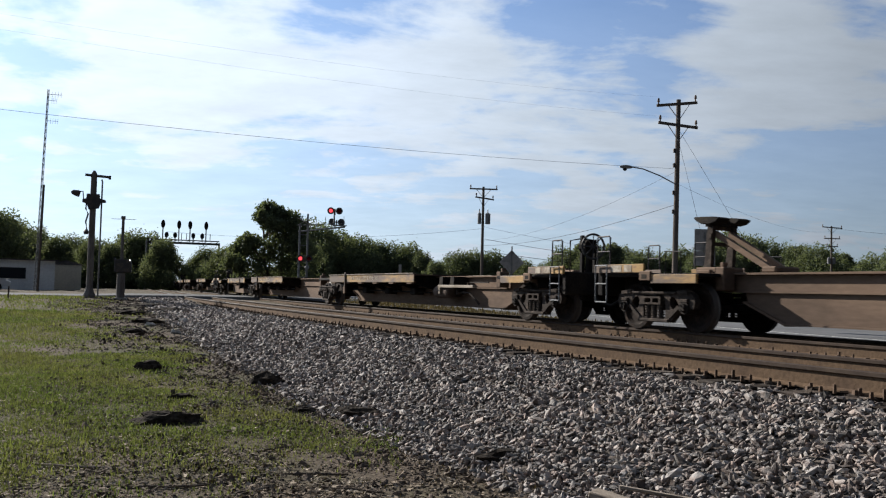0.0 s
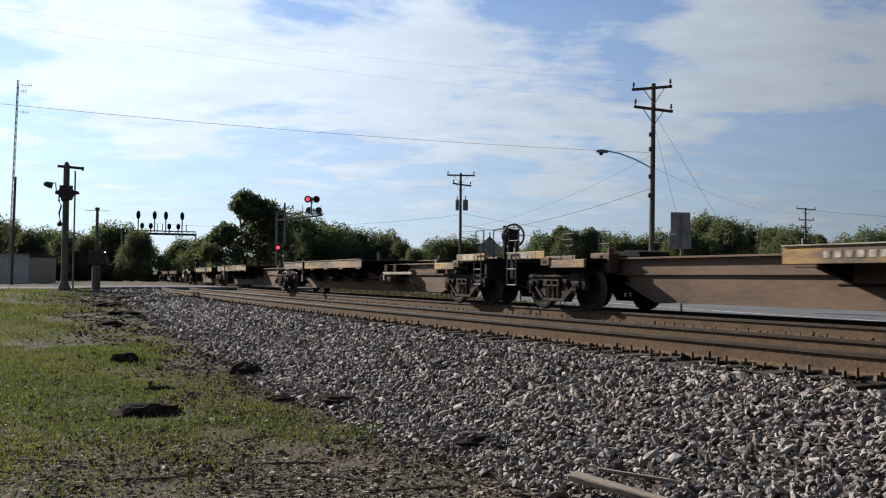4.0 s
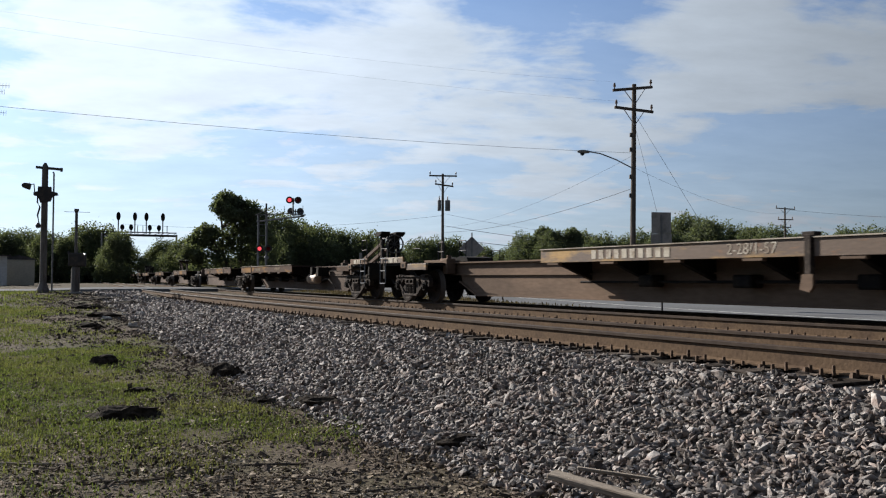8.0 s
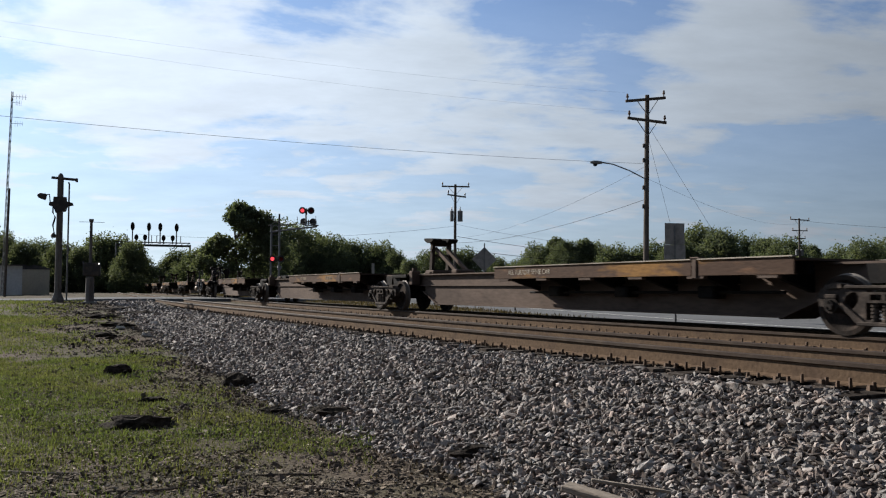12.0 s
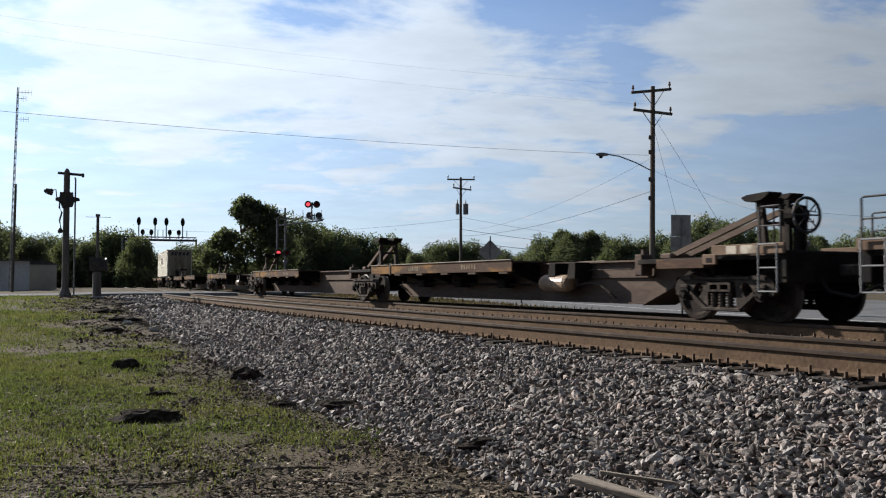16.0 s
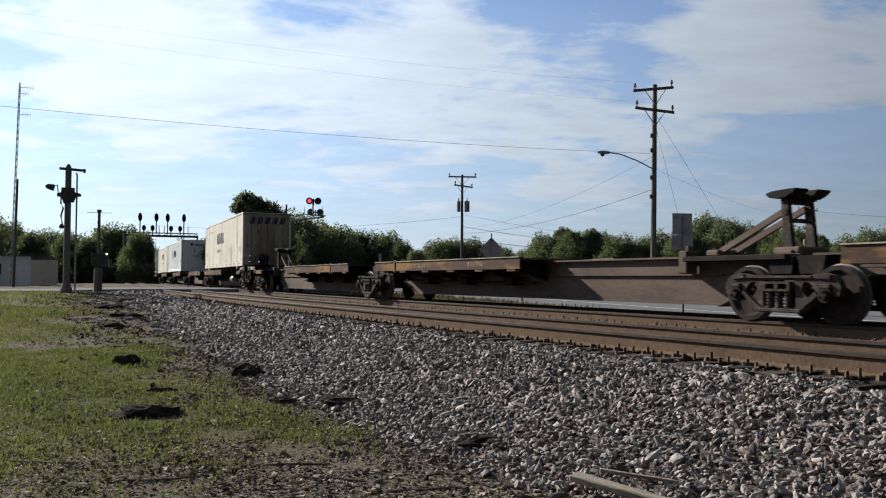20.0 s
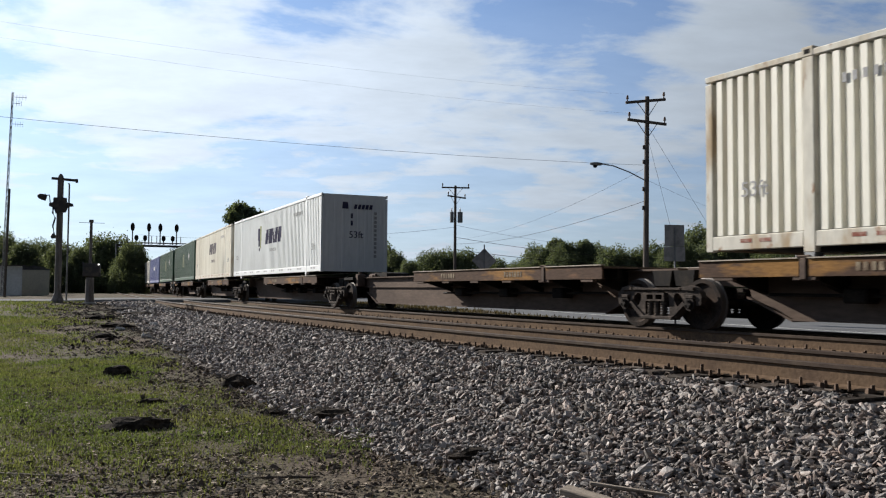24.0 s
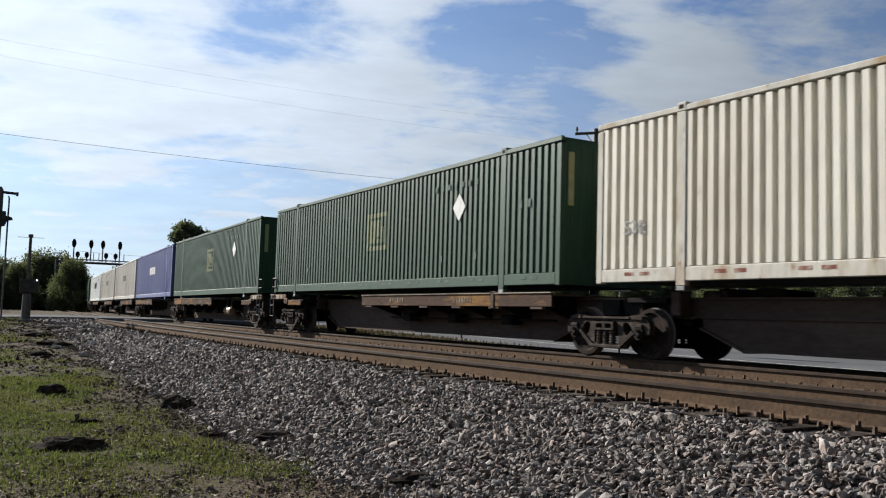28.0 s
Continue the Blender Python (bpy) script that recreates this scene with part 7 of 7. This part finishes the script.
def make_container(paint, label, style, rail_paint=None, doors_ahead=False):
    c = thing("shipping_container", label, "shipping container", "containers on the train")
    rp = rail_paint or paint
    X, Y, Z0, Z1 = BOX_L / 2, BOX_W / 2, BOX_Z, BOX_Z + BOX_H
    post = 1.98
    for sy in (-1, 1):
        y = sy * Y
        a = 0.14
        spans = ((-X + a, -X + post - 0.1), (-X + post + 0.1, X - post - 0.1), (X - post + 0.1, X - a))
        for k, (p, q) in enumerate(spans):
            part("side_panel", corrugated(q - p, BOX_H - 0.38, PITCH, 0.1 if style in ("cream", "white") else 0.04, p, Z0 + 0.26, y - sy * 0.012, sy), paint, c, "corrugated steel side")
            bm = bmesh.new()
            bx(bm, p, q, y - sy * 0.1, y, Z0 + 0.02, Z0 + 0.25, 0.012)
            part("bottom_rail", bm, rp, c)
            m = max(1, int((q - p) / 1.35))
            for j in range(m * 2):
                xx = p + (q - p) * (j + 0.7 + (0.25 if j % 2 == 0 else -0.25)) / (m * 2 + 0.4)
                bm = bmesh.new()
                bx(bm, xx - 0.11, xx + 0.11, y, y + sy * 0.004, Z0 + 0.13, Z0 + 0.19)
                part("reflector", bm, M["redmark"] if style == "cream" else M["faintmark"] if style == "green" else M["greymark"], c)
        for xx in (-X + post, X - post):
            bm = bmesh.new()
            bx(bm, xx - 0.1, xx + 0.1, y - sy * 0.12, y + sy * 0.004, Z0 - 0.06, Z1 - 0.1, 0.012)
            bx(bm, xx - 0.1, xx + 0.1, y - sy * 0.2, y + sy * 0.008, Z1 - 0.1, Z1 + 0.05, 0.01)
            part("lift_post", bm, rp, c, "load-bearing post")
            bm = bmesh.new()
            bx(bm, xx - 0.05, xx + 0.05, y + sy * 0.006, y + sy * 0.01, Z1 - 0.06, Z1 + 0.01)
            part("lift_hole", bm, M["blackpaint"], c)
            bm = bmesh.new()
            bx(bm, xx - 0.09, xx + 0.09, sy * (Y - 0.2), sy * (Y + 0.006), Z0 - 0.14, Z0 - 0.06, 0.01)
            part("corner_casting", bm, M["galv"], c)
        bm = bmesh.new()
        bx(bm, -X, X, y - sy * 0.08, y + sy * 0.002, Z1 - 0.1, Z1, 0.012)
        part("top_rail", bm, rp, c)
        for xx in (-X, X):
            bm = bmesh.new()
            bx(bm, min(xx, xx - math.copysign(0.15, xx)), max(xx, xx - math.copysign(0.15, xx)), y - sy * 0.12, y, Z0, Z1 - 0.13, 0.012)
            part("corner_post", bm, rp, c)
    bm = bmesh.new()
    bx(bm, -X + 0.02, X - 0.02, -Y + 0.06, Y - 0.06, Z1 - 0.05, Z1 - 0.02)
    part("roof", bm, paint, c)
    bm = bmesh.new()
    bx(bm, -X + 0.05, X - 0.05, -Y + 0.1, Y - 0.1, Z0 + 0.05, Z0 + 0.15)
    part("floor", bm, M["blackpaint"], c)
    # front wall, nearly flat with shallow ribs
    bm = bmesh.new()
    bx(bm, X - 0.06, X - 0.02, -Y + 0.1, Y - 0.1, Z0 + 0.02, Z1 - 0.02)
    # cream ends are dirty, and coloured darker for the shade in the gap
    end_paint = M["grimycream"] if style == "cream" else paint
    wall = part("end_wall", bm, end_paint, c)
    for k in range(8):
        yy = -Y + 0.25 + k * (BOX_W - 0.5) / 7.0
        bm = bmesh.new()
        bx(bm, X - 0.03, X - 0.008, yy - 0.05, yy + 0.05, Z0 + 0.12, Z1 - 0.16, 0.008)
        part("rib", bm, end_paint, wall)
    # doors at the back
    for sy in (-1, 1):
        bm = bmesh.new()
        bx(bm, -X + 0.01, -X + 0.06, min(sy * 0.01, sy * (Y - 0.12)), max(sy * 0.01, sy * (Y - 0.12)), Z0 + 0.06, Z1 - 0.1, 0.01)
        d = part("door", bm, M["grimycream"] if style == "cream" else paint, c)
        for k in (0.35, 0.85):
            bm = bmesh.new()
            rod(bm, (-X - 0.02, sy * k, Z0 + 0.08), (-X - 0.02, sy * k, Z1 - 0.12), 0.018, seg=8)
            bar(bm, (-X - 0.03, sy * k, Z0 + 1.1), (-X - 0.03, sy * (k + 0.3), Z0 + 1.1), 0.03, 0.05)
            part("lock_rod", bm, M["galv"], d)
    # marks go on the side that faces the verge
    y, turned = (Y + 0.006, 180) if doors_ahead else (-Y - 0.002, 0)
    if style in ("white", "cream"):
        ink = M["navy"] if style == "white" else M["fadednavy"]
        # wide slanted emblem as plain bars
        sd = 1 if doors_ahead else -1
        low = 1.4 if style == "white" else 1.5
        start, span = -X + post + 0.1, 2 * (X - post - 0.1)
        for k, w in enumerate((0.5, 0.72, 0.16, 0.46, 0.56)):
            bm = bmesh.new()
            for j in range(4):
                x = -0.85 + (0.0, 0.62, 1.46, 1.74, 2.32)[k] + j * 0.04
                painted(bm, x, x + w, Z0 + low + j * 0.165, Z0 + low + 0.165 + j * 0.165, start, span, sd * (Y - 0.012), sd, 0.1)
            part("emblem_bar", bm, ink, c, "dark slanted emblem bar")
        lettering("INTERMODAL", 0.26 if style == "cream" else 0.2, ink if style == "cream" else M["greymark"], c, pose(0.7 if style == "white" else 1.0, y, Z0 + (1.1 if style == "white" else 1.05), 90, 0, turned))
        if style == "white":
            # shield of plain coloured shapes
            for xa, xb, za, zb, m in ((-2.75, -2.35, 0.5, 1.05, "navy"), (-2.6, -2.3, 0.2, 0.5, "navy"), (-2.28, -1.98, 0.45, 1.15, "gold"), (-2.28, -2.08, 0.1, 0.45, "gold"), (-2.55, -2.3, -0.02, 0.14, "navy")):
                bm = bmesh.new()
                painted(bm, xa + 0.35, xb + 0.35, Z0 + 1.15 + za, Z0 + 1.15 + zb, start, span, sd * (Y - 0.012), sd, 0.1)
                part("emblem_patch", bm, M[m], c)
        for xx in (X - 1.0, -X + 0.95):
            lettering("53ft", 0.34, M["greymark"], c, pose(xx, y, Z0 + 0.95, 90, 0, turned))
        for k in range(9):
            bm = bmesh.new()
            bx(bm, X - 3.9 + k * 0.16, X - 3.83 + k * 0.16, y - 0.003, y, Z1 - 0.6, Z1 - 0.46)
            part("number_bar", bm, M["greymark"], c)
        if doors_ahead:
            for k in range(5):
                bm = bmesh.new()
                prism(bm, [(0.0, 0.0), (0.26, 0.0), (0.34, 0.36), (0.08, 0.36)], -0.003, 0.003)
                o = part("emblem_stroke", bm, M["navy"], c)
                o.matrix_basis = pose(-X + 0.004, 0.95 - k * 0.4, Z1 - 0.62, 0, 0, -90)
        # front wall marks
        ex = X + 0.001
        lettering("53ft", 0.36, M["navy"], c, pose(ex, 0.05, Z0 + 1.38, 90, 0, 90))
        for k in range(5):
            bm = bmesh.new()
            prism(bm, [(0.0, 0.0), (0.11, 0.0), (0.15, 0.17), (0.04, 0.17)], -0.002, 0.002)
            o = part("emblem_stroke", bm, M["navy"], c)
            o.matrix_basis = pose(ex, -0.05 + k * 0.15, Z1 - 0.55, 0, 0, 90)
        bm = bmesh.new()
        prism(bm, [(0.0, 0.0), (0.25, 0.0), (0.22, 0.25), (0.02, 0.25)], -0.002, 0.002)
        o = part("emblem_patch", bm, M["navy"], c)
        o.matrix_basis = pose(ex, -0.5, Z1 - 0.55, 0, 0, 90)
        for k in range(2):
            bm = bmesh.new()
            bx(bm, ex - 0.002, ex + 0.002, -0.16, -0.08, Z1 - 0.9 - k * 0.27, Z1 - 0.72 - k * 0.27)
            part("number_bar", bm, M["navy"], c)
        for k in range(11):
            bm = bmesh.new()
            bx(bm, ex - 0.002, ex + 0.002, 0.76, 0.86, Z1 - 0.75 - k * 0.16, Z1 - 0.64 - k * 0.16)
            part("number_bar", bm, M["greymark"], c)
    if style == "green":
        sd = 1 if doors_ahead else -1
        start, span = -X + post + 0.1, 2 * (X - post - 0.1)
        for xa, xb, za, zb in ((-0.6, 0.66, 1.98, 2.1), (-0.6, 0.66, 1.08, 1.2), (-0.6, -0.48, 1.2, 1.98), (0.54, 0.66, 1.2, 1.98), (-0.4, -0.05, 1.28, 1.9), (0.02, 0.22, 1.45, 1.9), (0.28, 0.46, 1.28, 1.72), (0.02, 0.22, 1.28, 1.38)):
            bm = bmesh.new()
            painted(bm, xa, xb, Z0 + za, Z0 + zb, start, span, sd * (Y - 0.012), sd, 0.04)
            part("emblem_bar", bm, M["paleemblem"], c, "pale square emblem bar")
        bm = bmesh.new()
        prism(bm, [(4.04, Z0 + 1.85), (4.32, Z0 + 1.53), (4.6, Z0 + 1.85), (4.32, Z0 + 2.17)], y - 0.004, y)
        part("placard", bm, M["white"], c, "white diamond placard")
        for k in range(7):
            bm = bmesh.new()
            bx(bm, 3.2 + k * 0.3, 3.3 + k * 0.3, y - 0.003, y, Z1 - 0.6, Z1 - 0.47)
            part("number_bar", bm, M["faintmark"], c)
        for a, z in ((3.5, 0.6), (5.0, 0.62), (6.7, 1.6), (7.0, 1.6), (-5.0, 0.6)):
            bm = bmesh.new()
            bx(bm, a, a + 0.1, y - 0.003, y, Z0 + z, Z0 + z + 0.17)
            part("label_patch", bm, M["faintmark"], c)
        bm = bmesh.new()
        bx(bm, X - 0.004, X + 0.003, -1.12, -0.98, Z1 - 1.35, Z1 - 0.3)
        part("warning_strip", bm, M["gold"], c, "yellow warning strip")
    if style == "plain":
        for k in range(6):
            bm = bmesh.new()
            bx(bm, -1.0 + k * 0.42, -0.72 + k * 0.42, y - 0.003, y, Z0 + 1.45, Z0 + 1.9)
            part("emblem_stroke", bm, M["fadednavy"] if paint is not M["bluebox"] else M["white"], c)
    return c


def make_load():
    boxes = {"cream_doors": make_container(M["creambox"], "stained cream-white corrugated container with grimy doors ahead", "cream", M["creamrail"], True),
             "cream": make_container(M["creambox"], "stained cream-white corrugated container on a spine car", "cream", M["creamrail"]),
             "white": make_container(M["whitebox"], "clean white corrugated container with a shield emblem", "white"),
             "green": make_container(M["greenbox"], "dark green corrugated container with a square emblem", "green"),
             "blue": make_container(M["bluebox"], "blue corrugated container on a spine car", "plain"),
             "silver": make_container(M["silverbox"], "pale grey corrugated container on a spine car", "plain")}
    used = set()
    for kind, u in (("cream_doors", -25.3), ("white", 10.49), ("cream", 27.70), ("green", 45.0), ("green", 63.2), ("blue", 80.5), ("silver", 97.8), ("silver", 115.0), ("white", 132.2), ("green", 152.4), ("silver", 169.7)):
        ob = boxes[kind] if kind not in used else copy_thing(boxes[kind], Matrix.Identity(4))
        used.add(kind)
        rides(ob, u, u + BOX_L, kind == "cream_doors")


TRUCK = make_train()
make_load()


# ---- what moves ----
def motions():
    for ob, u0, u1, flip in MOVERS:
        walk(ob, [(t, place_between(u0, u1, t, flip)) for t in STEPS])
    # all wheelsets turn alike: the first truck's two are keyed, the others take over their turning
    turn = math.degrees(SPEED / WHEEL_R)
    for k, sx in enumerate((0.84, -0.84)):
        sets = [o for o in scene.objects if o.name.startswith("wheelset") and abs(o.location.x - sx) < 0.01]
        lead = sets[0]
        walk(lead, [(i / FPS, pose(sx, 0, WHEEL_R, 0, (turn * i / FPS) % 360, 0)) for i in range(28 * FPS + 1)])
        for o in sets[1:]:
            o.rotation_mode = "QUATERNION"
            o.animation_data_create()
            o.animation_data.action = lead.animation_data.action
            o.animation_data.action_slot = lead.animation_data.action_slot


motions()
